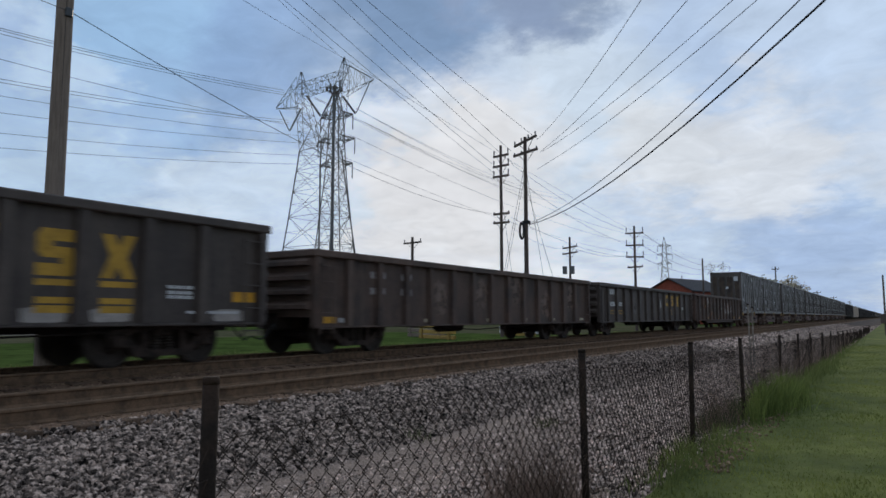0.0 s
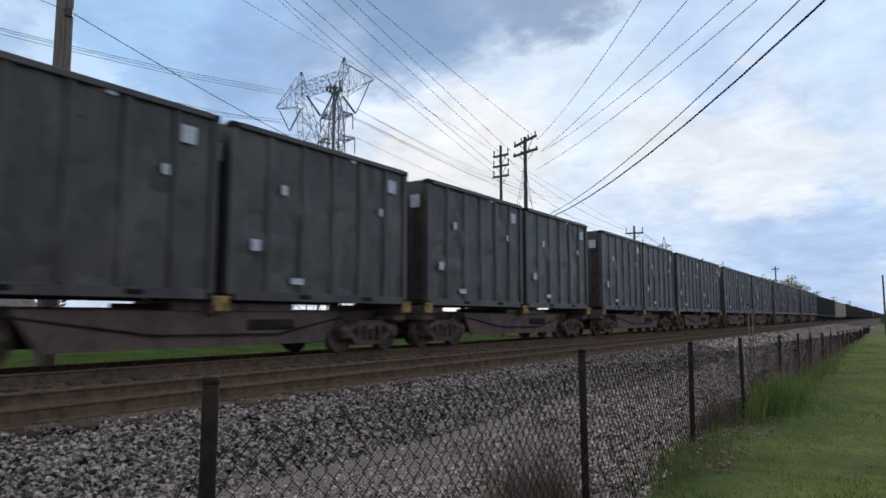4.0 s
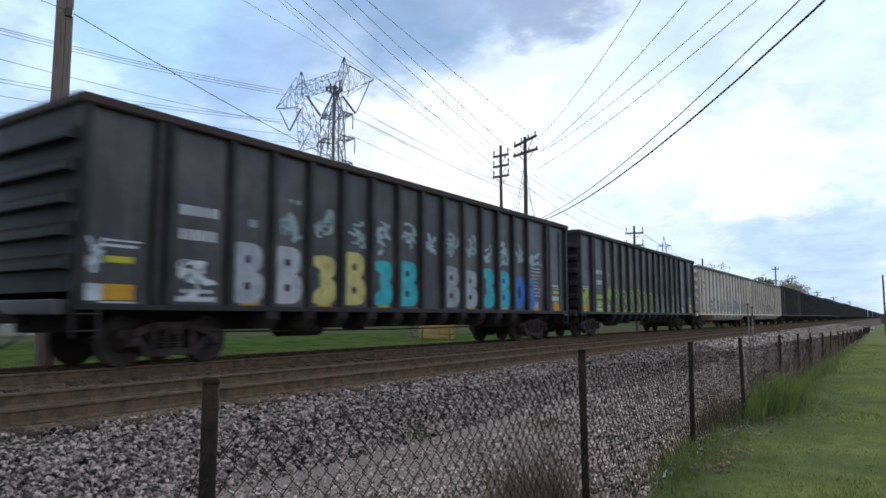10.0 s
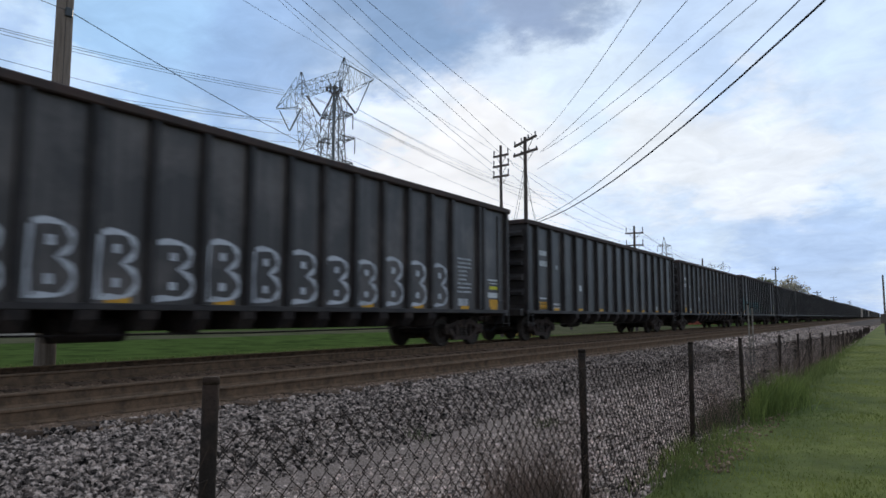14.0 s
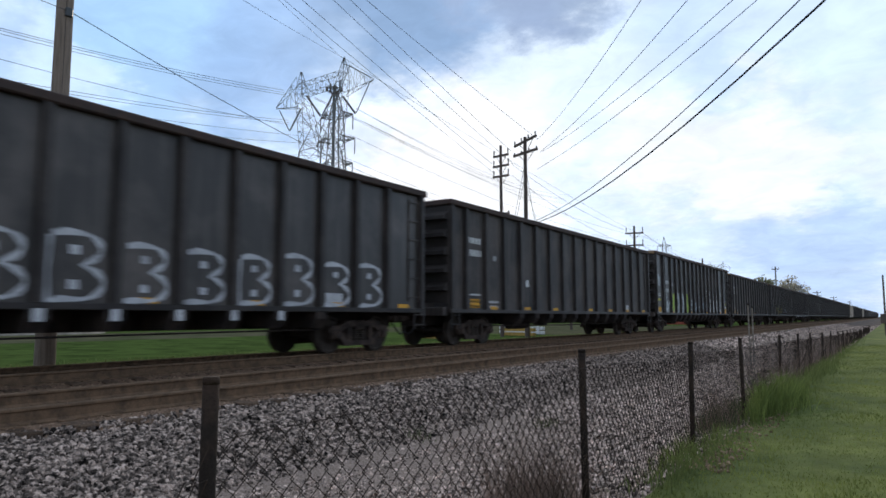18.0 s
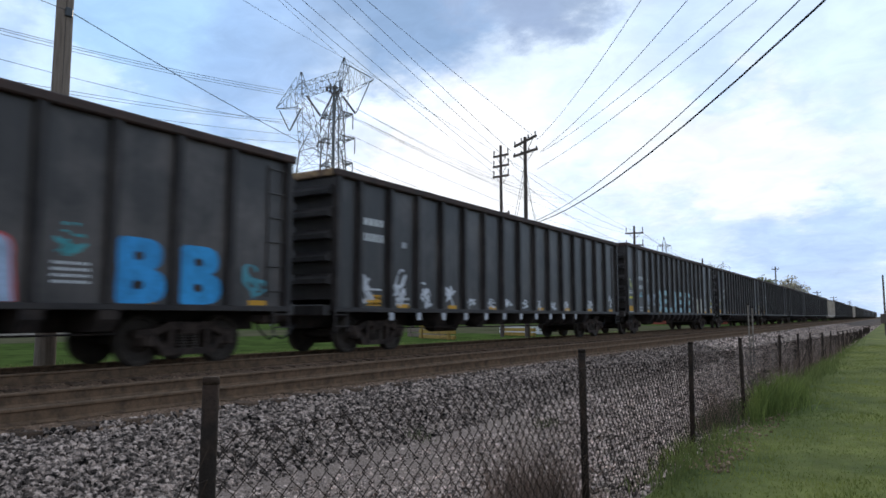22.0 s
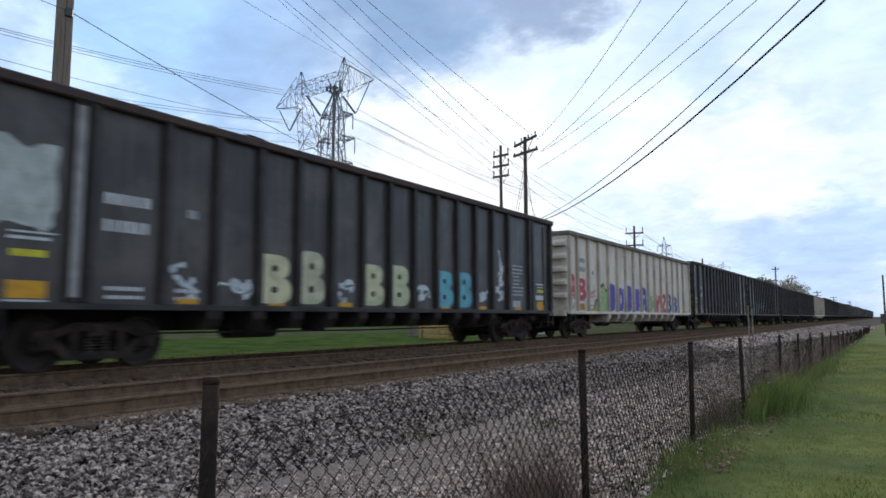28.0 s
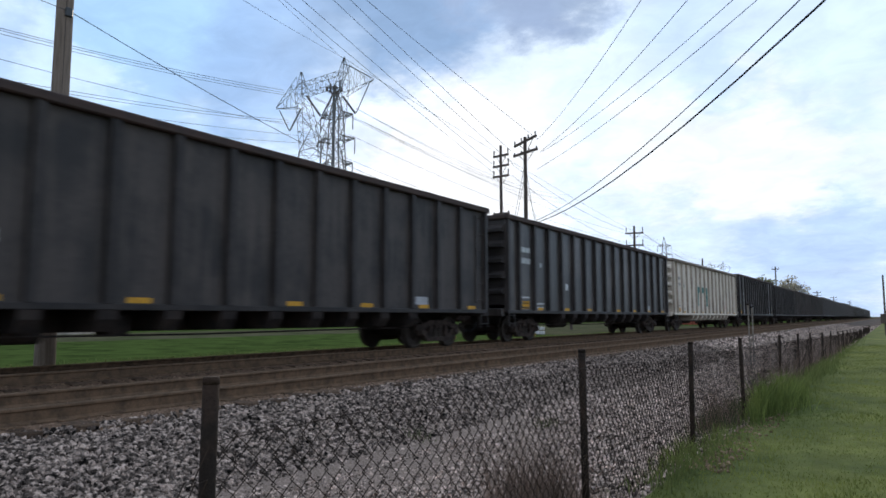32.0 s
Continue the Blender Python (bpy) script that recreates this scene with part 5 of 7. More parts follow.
        mark(car, "graffiti", bump_outline("rag", random.Random(8))[0], 0.6, 2.15, 1.35, 1.5, spray((0.45, 0.47, 0.44), 0.2), 1.4445, "large pale graffiti patch")
        bubbles(car, P[4:6] + P[7:9] + P[10:12], 1.17, 1.12, [(0.58, 0.54, 0.34), (0.55, 0.52, 0.36), (0.55, 0.53, 0.33), (0.5, 0.5, 0.32), (0.15, 0.42, 0.5), (0.15, 0.42, 0.5)], ["two"], 22, None, 0.1)
        for i in (2, 3, 6, 9, 12, 13):
            scrawl(car, P[i][0], 1.15, P[i][1] * 0.95, 0.75, pale if i != 13 else white, 4, 190 + i, 0.25)
        scrawl(car, P[13][0], 1.6, 0.6, 1.5, white, 6, 53, 0.3)
    elif k == 20:
        bubbles(car, [(P[0][0], 0.5), P[1]], 1.6, 1.0, [red, (0.5, 0.08, 0.09)], ["leg", "two"], 23, None, 0.0, (0.7, 0.7, 0.72))
        scrawl(car, P[2][0], 1.6, 1.1, 0.5, (0.5, 0.2, 0.2), 7, 54, 0.2)
        mark(car, "graffiti", [(0, 0), (0.1, 0.35), (0.3, 0.5), (0.42, 0.9), (0.62, 1), (0.75, 0.8), (0.95, 0.75), (1, 0)], P[3][0] - 0.15, 1.12, 2.1, 1.3, spray((0.05, 0.07, 0.045), 0.1), 1.4422, "dark green hill-shaped graffiti")
        mark(car, "graffiti", [(0, 0), (0.1, 0.35), (0.3, 0.5), (0.42, 0.9), (0.62, 1), (0.75, 0.8), (0.95, 0.75), (1, 0)], P[3][0] - 0.1, 1.12, 1.95, 1.15, spray((0.33, 0.44, 0.20), 0.1), 1.4432, "light green hill-shaped graffiti")
        bubbles(car, P[9:10], 1.12, 0.95, [(0.30, 0.42, 0.16)], ["blob"], 24, None, 0.0, (0.06, 0.09, 0.05))
        mark(car, "graffiti", bump_outline("block", random.Random(31))[0], P[6][0], 1.12, 6.1, 1.15, spray((0.40, 0.47, 0.28), 0.75), 1.4418, "pale green haze behind the signs")
        bubbles(car, P[4:9], 1.14, 1.25, [(0.12, 0.08, 0.36)], ["block", "ring", "block", "block", "leg"], 25, None, 0.0, (0.66, 0.66, 0.70))
        bubbles(car, P[10:14], 1.12, 1.05, [(0.55, 0.06, 0.08), (0.5, 0.07, 0.08), (0.05, 0.07, 0.14), (0.07, 0.10, 0.3)], ["fork", "bent", "two", "two"], 26, None, 0.0, (0.65, 0.65, 0.68))
        scrawl(car, 0.4, 1.2, 0.7, 1.3, (0.2, 0.2, 0.2), 5, 55)
    elif k == 21:
        Q = [(y - 0.3, w) for y, w in P]
        patchy(Q[1:4], 1.15, 1.25, [(0.40, 0.28, 0.40), (0.20, 0.40, 0.46), (0.36, 0.30, 0.42)], 28, 0.3)
        scrawl(car, Q[4][0], 1.15, 0.85, 1.1, white, 9, 205, 0.15), scrawl(car, Q[5][0], 1.6, 0.8, 0.6, (0.06, 0.16, 0.34), 8, 206, 0.15), scrawl(car, Q[5][0], 1.3, 0.8, 0.4, (0.4, 0.14, 0.12), 5, 207, 0.2)
        for n, i in enumerate((6, 7, 8)):
            mark(car, "graffiti", bump_outline("rag", random.Random(70 + n))[0], Q[i][0], 1.2, 0.72, 0.9, spray((0.50, 0.50, 0.51), 0.6), 1.4430, "worn white graffiti block")
            scrawl(car, Q[i][0], 1.3, 0.8, 1.5 if n == 0 else 0.9, white, 7, 210 + n, 0.25)
        bubbles(car, Q[9:11], 1.2, 1.15, [(0.5, 0.5, 0.52)], ["three", "leg"], 29, body, 0.2)
        for i in (11, 12, 13, 14):
            scrawl(car, Q[i][0], 1.2, 0.85, 1.5, white, 9, 220 + i, 0.2)
        scrawl(car, HOP_L - 0.9, 1.6, 0.6, 1.9, pale, 7, 58, 0.3)
    elif k == 22:
        scrawl(car, 0.75, 1.2, 1.1, 2.6, (0.42, 0.46, 0.5), 11, 61, 0.2), scrawl(car, P[1][0], 1.2, 0.95, 1.8, (0.5, 0.5, 0.55), 9, 62, 0.2)
        mark(car, "graffiti", [(0.02, 0), (1, 0), (0.97, 1), (0.4, 1.03), (0.06, 0.94)], P[2][0], 1.17, P[2][1], 1.25, spray((0.16, 0.40, 0.48), 0.05), 1.4445, "pale blue graffiti block")
        bubbles(car, P[3:14], 1.17, 1.2, [(0.56, 0.56, 0.57), (0.58, 0.58, 0.59), (0.60, 0.60, 0.62), (0.58, 0.58, 0.6), (0.54, 0.54, 0.57), (0.12, 0.44, 0.52), (0.34, 0.34, 0.36), (0.40, 0.40, 0.42), white, white, white, white], ["block", "ring", "block", "block", "leg", "three", "cross", "three", "fork", "ring", "leg", "leg"], 27, None, 0.1)
    elif k == 25:
        mark(car, "graffiti", [(0, 0), (0.18, 0), (0.18, 0.7), (0.82, 0.7), (0.82, 0), (1, 0), (1, 1), (0, 1)], P[6][0], 1.6, 3.2, 1.3, spray((0.03, 0.16, 0.14), 0.1), 1.4445)
        scrawl(car, P[12][0], 1.4, 0.8, 0.8, (0.4, 0.1, 0.08), 3, 63)
    elif k == 26:
        scrawl(car, P[5][0], 1.3, 2.0, 1.2, white, 5, 64, 0.2)
    elif k in (5, 9, 11, 23, 24, 6, 27):
        mark(car, "stencil_bar", SQUARE, P[4][0], 1.95, 0.25, 0.24, M["white_paint"], 1.4435)


GON_L, GON_BOT = 16.6, 0.68
GON_RIBS = [0.10] + [1.20 + 1.156 * i for i in range(13)] + [GON_L - 0.10]


def gondola(paint, label, T=2.42, B=0.68):
    car = thing("gondola_car", label, "freight car", "cars of the freight train")
    L, W = GON_L, 1.42
    def rib_shape(bm, y, s):
        a, b = (W + 0.018) * s, 1.555 * s
        return prism(bm, [(a, y - 0.105), (b, y - 0.09), (b, y + 0.09), (a, y + 0.105)], "z", B, T - 0.17)
    part("side_wall", boxm(W - 0.02, W + 0.02, 0.0, L, B, T - 0.1), paint, car)
    bm = boxm(-W - 0.02, -W + 0.02, 0.0, L, B, T - 0.1)
    for y in GON_RIBS:
        rib_shape(bm, y, -1)
    part("side_wall", bm, paint, car)
    for y in (0.0, L - 0.04):
        part("end_wall", boxm(-W + .021, W - .021, y, y + 0.04, B + 0.2, T - 0.1), paint, car)
    part("floor", boxm(-W + .021, W - .021, 0.041, L - .041, B + .2, B + 0.28), M["under_dark"], car)
    bm = bmesh.new()
    for s in (-1, 1):
        box(bm, s * 1.50 - 0.085, s * 1.50 + 0.085, -0.08, L + 0.08, T - 0.17, T, bevel=0.025)
    for y in (-0.08, L - 0.08):
        box(bm, -1.415, 1.415, y, y + 0.16, T - 0.17, T, bevel=0.025)
    part("top_chord", bm, paint, car)
    for s in (-1, 1):
        part("side_sill", boxm(s * 1.49 - 0.05, s * 1.49 + 0.05, 0, L, B - 0.05, B - 0.002, bevel=0.01), paint, car)
    ribm = mesh_from(rib_shape(bmesh.new(), 0, 1), "rib", paint)
    for y in GON_RIBS:
        share("rib", ribm, car, pose(0, y, 0))
    for y, s in ((0, -1), (L, 1)):
        for i in range(4):
            z = 1.05 + i * 0.33
            part("end_rib", prism(bmesh.new(), [(y, z), (y + s * 0.15, z + 0.02), (y + s * 0.15, z + 0.11), (y, z + 0.2)], "x", -1.41, 1.41), paint, car)
        coupler(car, y, s)
        ladder(car, 1.56, 0.14 if s < 0 else L - 0.6, 0.5, T - 0.3, paint, n=5)
    part("centre_sill", boxm(-0.33, 0.33, 0, L, 0.60, 0.97), M["under_dark"], car)
    part("air_reservoir", rod(bmesh.new(), (0.7, 6.2, 0.62), (0.7, 7.4, 0.62), 0.19, n=14), M["under_dark"], car)
    part("brake_rod", tube(bmesh.new(), [(1.1, 3.0, 0.66), (1.0, 8.0, 0.48), (1.1, 13.5, 0.62)], 0.018, 6), M["under_dark"], car)
    truck(car, 2.0), truck(car, L - 2.0)
    return car


def dress_gondola(i, car):
    yel, ink = M["yellow_paint"], M["white_paint"]
    faded, chalk = spray((0.46, 0.26, 0.03), 0.25), spray((0.45, 0.43, 0.41), 0.45)
    hook = [(0, 0.2), (0.2, 0), (1, 0), (1, 0.28), (0.42, 0.28), (0.34, 0.4), (0.34, 0.6), (0.42, 0.72), (1, 0.72), (1, 1), (0.2, 1), (0, 0.8)]
    bent = [(0, 0), (0.85, 0), (1, 0.15), (1, 0.5), (0.85, 0.62), (0.4, 0.62), (0.4, 0.74), (1, 0.74), (1, 1), (0.15, 1), (0, 0.86), (0, 0.5), (0.15, 0.38), (0.6, 0.38), (0.6, 0.26), (0, 0.26)]
    glass = [(0, 0), (0.36, 0), (0.5, 0.26), (0.64, 0), (1, 0), (0.74, 0.5), (1, 1), (0.64, 1), (0.5, 0.74), (0.36, 1), (0, 1), (0.26, 0.5)]
    if i in (0, 2):     # three large yellow signs as plain shapes
        z, h = (1.53, 0.74) if i == 0 else (1.50, 0.62)
        for y, shape in zip((11.25, 12.4, 13.42) if i == 0 else (11.09, 12.24, 13.45), (hook, bent, glass)):
            mark(car, "emblem", shape, y, z, 0.62, h, faded, 1.4445, "large yellow painted sign")
            if i == 0:
                mark(car, "emblem", SQUARE, y, z - 0.15, 0.6, 0.10, faded, 1.4445), mark(car, "emblem", SQUARE, y, z - 0.58, 0.58, 0.12, faded, 1.4445), mark(car, "emblem", SQUARE, y, z - 0.43, 0.58, 0.10, faded, 1.4445)
    if i == 2:
        for y, z, h in ((1.34, 0.95, 1.0), (3.74, 1.03, 0.46), (7.21, 0.95, 0.40), (9.58, 1.1, 0.45), (15.4, 1.15, 0.74)):
            mark(car, "reflector", SQUARE, y, z, 0.17, h, yel, 1.4445)
        print_row(car, 2.0, 1.93, 0.85, 0.24, 5, ink, 1.4445), print_row(car, 1.9, 1.38, 0.82, 0.20, 6, ink, 1.4445), print_row(car, 3.07, 1.40, 0.5, 0.18, 3, ink, 1.4445)
        for y in (1.8, 3.05):
            for z in (1.02, 1.14):
                print_row(car, y, z, 0.5, 0.05, 6, faded, 1.4445)
        mark(car, "scrape", bump_outline("blob", random.Random(7))[0], 9.75, 1.25, 0.6, 0.7, chalk, 1.4430)
        mark(car, "scrape", bump_outline("blob", random.Random(9))[0], 5.1, 0.9, 1.0, 1.1, spray((0.11, 0.095, 0.085), 0.6), 1.4430)
        mark(car, "reflector", SQUARE, 12.1, 0.98, 0.1, 0.36, yel, 1.4445), print_row(car, 14.6, 1.3, 0.4, 0.16, 4, ink, 1.4445)
    if i == 0:
        mark(car, "reflector", SQUARE, 16.1, 1.18, 0.55, 0.2, yel, 1.4445)
        for z in (1.22, 1.30, 1.40):
            print_row(car, 14.66, z, 0.55, 0.06, 3, ink, 1.4445)
        for y in (12.25, 13.33, 15.75):
            mark(car, "scrape", bump_outline("block", random.Random(int(y * 10)))[0], y, 0.80, 0.75, 0.24, spray((0.34, 0.30, 0.27), 0.5), 1.4430)
        print_row(car, 15.4, 0.95, 1.2, 0.05, 7, ink, 1.4445)
    if i == 1:
        for y, z in ((2.37, 1.85), (2.37, 1.45), (3.58, 1.85), (3.58, 1.45)):
            print_row(car, y, z, 0.62 if y < 3 else 0.5, 0.17, 4, spray((0.30, 0.28, 0.27), 0.3), 1.4445)
        mark(car, "reflector", SQUARE, 0.58, 0.74, 0.40, 0.15, yel, 1.4445), print_row(car, 1.05, 0.76, 0.3, 0.1, 3, ink, 1.4445)
        for y in (4.6, 8.1, 10.6, 13.0, 15.9):
            mark(car, "reflector", SQUARE, y, 0.74, 0.4, 0.1, spray((0.42, 0.36, 0.25), 0.2), 1.4445)
        for n in range(5):
            mark(car, "scrape", bump_outline("blob", random.Random(60 + n))[0], 5.2 + 2.4 * n, 0.8 + 0.2 * (n % 3), 0.9, 1.2, spray((0.15, 0.10, 0.075), 0.65), 1.4430)
    if i == 3:
        part("fishbelly_sill", prism(bmesh.new(), [(2.9, GON_BOT - 0.01), (GON_L - 2.9, GON_BOT - 0.01), (GON_L - 4.2, GON_BOT - 0.22), (4.2, GON_BOT - 0.22)], "x", 1.36, 1.44), M["gondola_brown"], car, "deep sagging side sill")
        rust = (0.34, 0.15, 0.05)
        mark(car, "graffiti", bump_outline("block", random.Random(2))[0], 3.1, 1.45, 0.7, 0.65, spray(rust, 1.0), 1.4430, "faded orange patch")
        mark(car, "graffiti", bump_outline("block", random.Random(3))[0], 4.05, 1.75, 0.85, 0.6, spray((0.42, 0.38, 0.34), 1.0), 1.4430, "worn white patch")
        scrawl(car, 4.05, 1.75, 0.8, 0.55, (0.5, 0.48, 0.46), 6, 300, 0.3), scrawl(car, 8.56, 1.3, 0.8, 0.4, (0.36, 0.34, 0.32), 5, 301, 0.4)
        scrawl(car, 5.24, 1.0, 0.6, 0.35, rust, 4, 302, 0.4)
        for n, y in enumerate((9.7, 10.5, 11.3, 12.1)):
            scrawl(car, y, 0.95, 0.95, 1.15, (0.46, 0.44, 0.42), 6, 310 + n, 0.25)
        mark(car, "graffiti", bump_outline("blob", random.Random(12))[0], 11.2, 1.1, 1.1, 0.9, spray((0.36, 0.22, 0.15), 0.55), 1.4420)
        mark(car, "graffiti", bump_outline("block", random.Random(13))[0], 13.2, 1.35, 0.55, 0.7, spray(rust, 0.4), 1.4430, "faded orange patch")
        for n, y in enumerate((2.4, 4.3, 5.6, 6.8, 7.7, 9.2)):
            mark(car, "scrape", bump_outline("blob", random.Random(80 + n))[0], y, 0.75 + 0.2 * (n % 3), 1.0, 1.1, spray((0.24, 0.19, 0.155), 0.95), 1.4425)
        for n, y in enumerate((12.9, 14.3, 15.2)):
            scrawl(car, y, 1.0, 0.5, 0.9, (0.36, 0.34, 0.33), 5, 320 + n, 0.45)
        for y in (3.94, 7.44, 10.83, 13.4, 15.9):
            mark(car, "reflector", SQUARE, y, 0.73, 0.5, 0.13, yel, 1.4445)


SPI_L, CON_L, CON_TOP, CON_BOT = 12.5, 6.00, 4.88, 1.22


def spine_car(label):
    car = thing("container_flat_car", label, "freight car", "cars of the freight train")
    L = SPI_L
    part("spine", boxm(-0.42, 0.42, -0.1, L + 0.1, 0.72, 1.06, bevel=0.03), M["spine_brown"], car)
    for y in (0.14, L / 2, L - 0.14):
        part("cross_bearer", boxm(-1.22, 1.22, y - 0.14, y + 0.14, 0.94, CON_BOT - 0.01, bevel=0.02), M["spine_brown"], car)
        for s in (-1, 1):
            guide = boxm(s * 1.33 - .02, s * 1.33 + .02, y - 0.19, y + 0.19, 1.0, CON_BOT + 0.08, bevel=0.01)
            part("container_guide", guide, M["guide_paint"], car, "chipped yellow corner guide")
    for s in (-1, 1):
        part("side_beam", prism(bmesh.new(), [(2.55, 1.00), (L - 2.55, 1.00), (L - 3.0, 0.30), (3.0, 0.30)], "x", s * 0.98 - 0.03, s * 0.98 + 0.03), M["spine_brown"], car)
        for a, b in ((0.29, 1.3), (L / 2 - 0.9, L / 2 - 0.15), (L / 2 + 0.15, L / 2 + 2.2)):
            part("side_sill", boxm(s * 0.98 - 0.07, s * 0.98 + 0.07, a, b, 1.002, 1.165, bevel=0.012), M["spine_brown"], car)
        for y in (0, L):
            k = 1 if y == 0 else -1
            part("end_platform", boxm(s * 0.45, s * 1.2, min(y, y + k * 0.5), max(y, y + k * 0.5), 0.80, 0.94, bevel=0.02), M["spine_brown"], car)
    for y, s in ((0, -1), (L, 1)):
        coupler(car, y, s)
    part("brake_reservoir", rod(bmesh.new(), (0.85, 7.2, 0.72), (0.85, 8.5, 0.72), 0.2, n=14), M["under_dark"], car)
    part("air_pipe", tube(bmesh.new(), [(1.0, 2.4, 0.9), (1.05, 5.0, 0.55), (1.05, 8.0, 0.52), (1.0, 10.2, 0.9)], 0.025, 6), M["under_dark"], car)
    truck(car, 1.35, False, True), truck(car, L - 1.35, False, True)
    return car


def container(label, paint, end):
    c = thing("waste_container", label, "shipping container", "waste containers on the train")
    W, H, L = 1.27, CON_TOP - CON_BOT, CON_L
    # shell with slightly dented side sheets
    bm = bmesh.new()
    box(bm, -W, W - 0.02, 0.08, L - 0.08, 0.16, H - 0.1)
    part("shell", bm, paint, c)
    bm = bmesh.new()
    ny, nz = 36, 18
    rows = [[bm.verts.new((W + 0.075 * noise.noise(Vector((j * 0.3, k * 0.45, 7.0))) * min(1, j / 3, (ny - j) / 3) - 0.012, 0.1 + (L - 0.2) * j / ny, 0.16 + (H - 0.27) * k / nz)) for j in range(ny + 1)] for k in range(nz + 1)]
    for a, b in zip(rows, rows[1:]):
        for j in range(ny):
            bm.faces.new((a[j], a[j + 1], b[j + 1], b[j])).smooth = True
    part("side_sheet", bm, paint, c, "dented dark side sheet")
    for y in (0.0, L - 0.17):
        for s in (-1, 1):
            p = part("corner_post", boxm(s * (W - .05) - .09, s * (W - .05) + .09, y, y + 0.17, 0.13, H - 0.13, bevel=0.01), paint, c)
            for z in (0, H - 0.13):
                part("corner_casting", boxm(s * (W - .05) - .10, s * (W - .05) + .10, y - 0.01, y + 0.18, z, z + 0.129, bevel=0.01), M["under_dark"], p)
    for s in (-1, 1):
        part("bottom_rail", boxm(s * W - 0.05, s * W + 0.04, 0.191, L - 0.191, 0.0, 0.20, bevel=0.012), paint, c)
        part("top_rail", boxm(s * W - 0.05, s * W + 0.085, 0.191, L - 0.191, H - 0.12, H, bevel=0.012), paint, c)
        for i in range(1, 6):
            y = 0.05 + 1.0 * i
            part("side_rib", prism(bmesh.new(), [(s * (W - 0.03), y - 0.085), (s * (W + 0.05), y - 0.055), (s * (W + 0.05), y + 0.055), (s * (W - 0.03), y + 0.085)], "z", 0.201, H - 0.121), paint, c)
    # fork pockets as flat plates, the dark of the hollow painted black
    for y in (2.15, 4.31):
        part("fork_pocket", boxm(W + 0.03, W + 0.0425, y - 0.18, y + 0.18, 0.06, 0.155), M["pocket_black"], c, "fork pocket drawn as a flat black plate")
    # front end: three deep uprights, and a header
    part("end_panel", boxm(-W + 0.15, W - 0.15, 0.055, 0.079, 0.17, H - 0.45), M["end_brown"], c, "brown rust-stained front sheet")
    for x in (-0.66, 0.0, 0.66):
        part("end_rib", boxm(x - 0.09, x + 0.09, 0.0, 0.079, 0.17, H - 0.45, bevel=0.015), paint, c)
    part("end_header", boxm(-W + 0.15, W - 0.15, -0.005, 0.079, H - 0.45, H - 0.02, bevel=0.015), end, c, "rust-stained tan header panel")
    for x, z, w, h in ((0.85, 2.85, 0.34, 0.38), (0.1, 2.15, 0.24, 0.18), (0.2, 0.7, 0.3, 0.4)):
        part("label_plate", boxm(x - w / 2, x + w / 2, -0.012, -0.006, z, z + h), M["label_white"], c)
    # white placards on the near side
    for y, z, w, h in ((1.45, 2.32, 0.17, 0.22), (0.68, 1.04, 0.24, 0.24), (1.88, 0.38, 0.38, 0.14), (3.72, H - 0.19, 0.17, 0.15), (5.28, 2.95, 0.32, 0.34), (4.82, 2.27, 0.13, 0.2)):
        part("label_plate", boxm(W + 0.056, W + 0.060, y - w / 2, y + w / 2, z, z + h), M["label_white"], c, "small white placard")
    return c


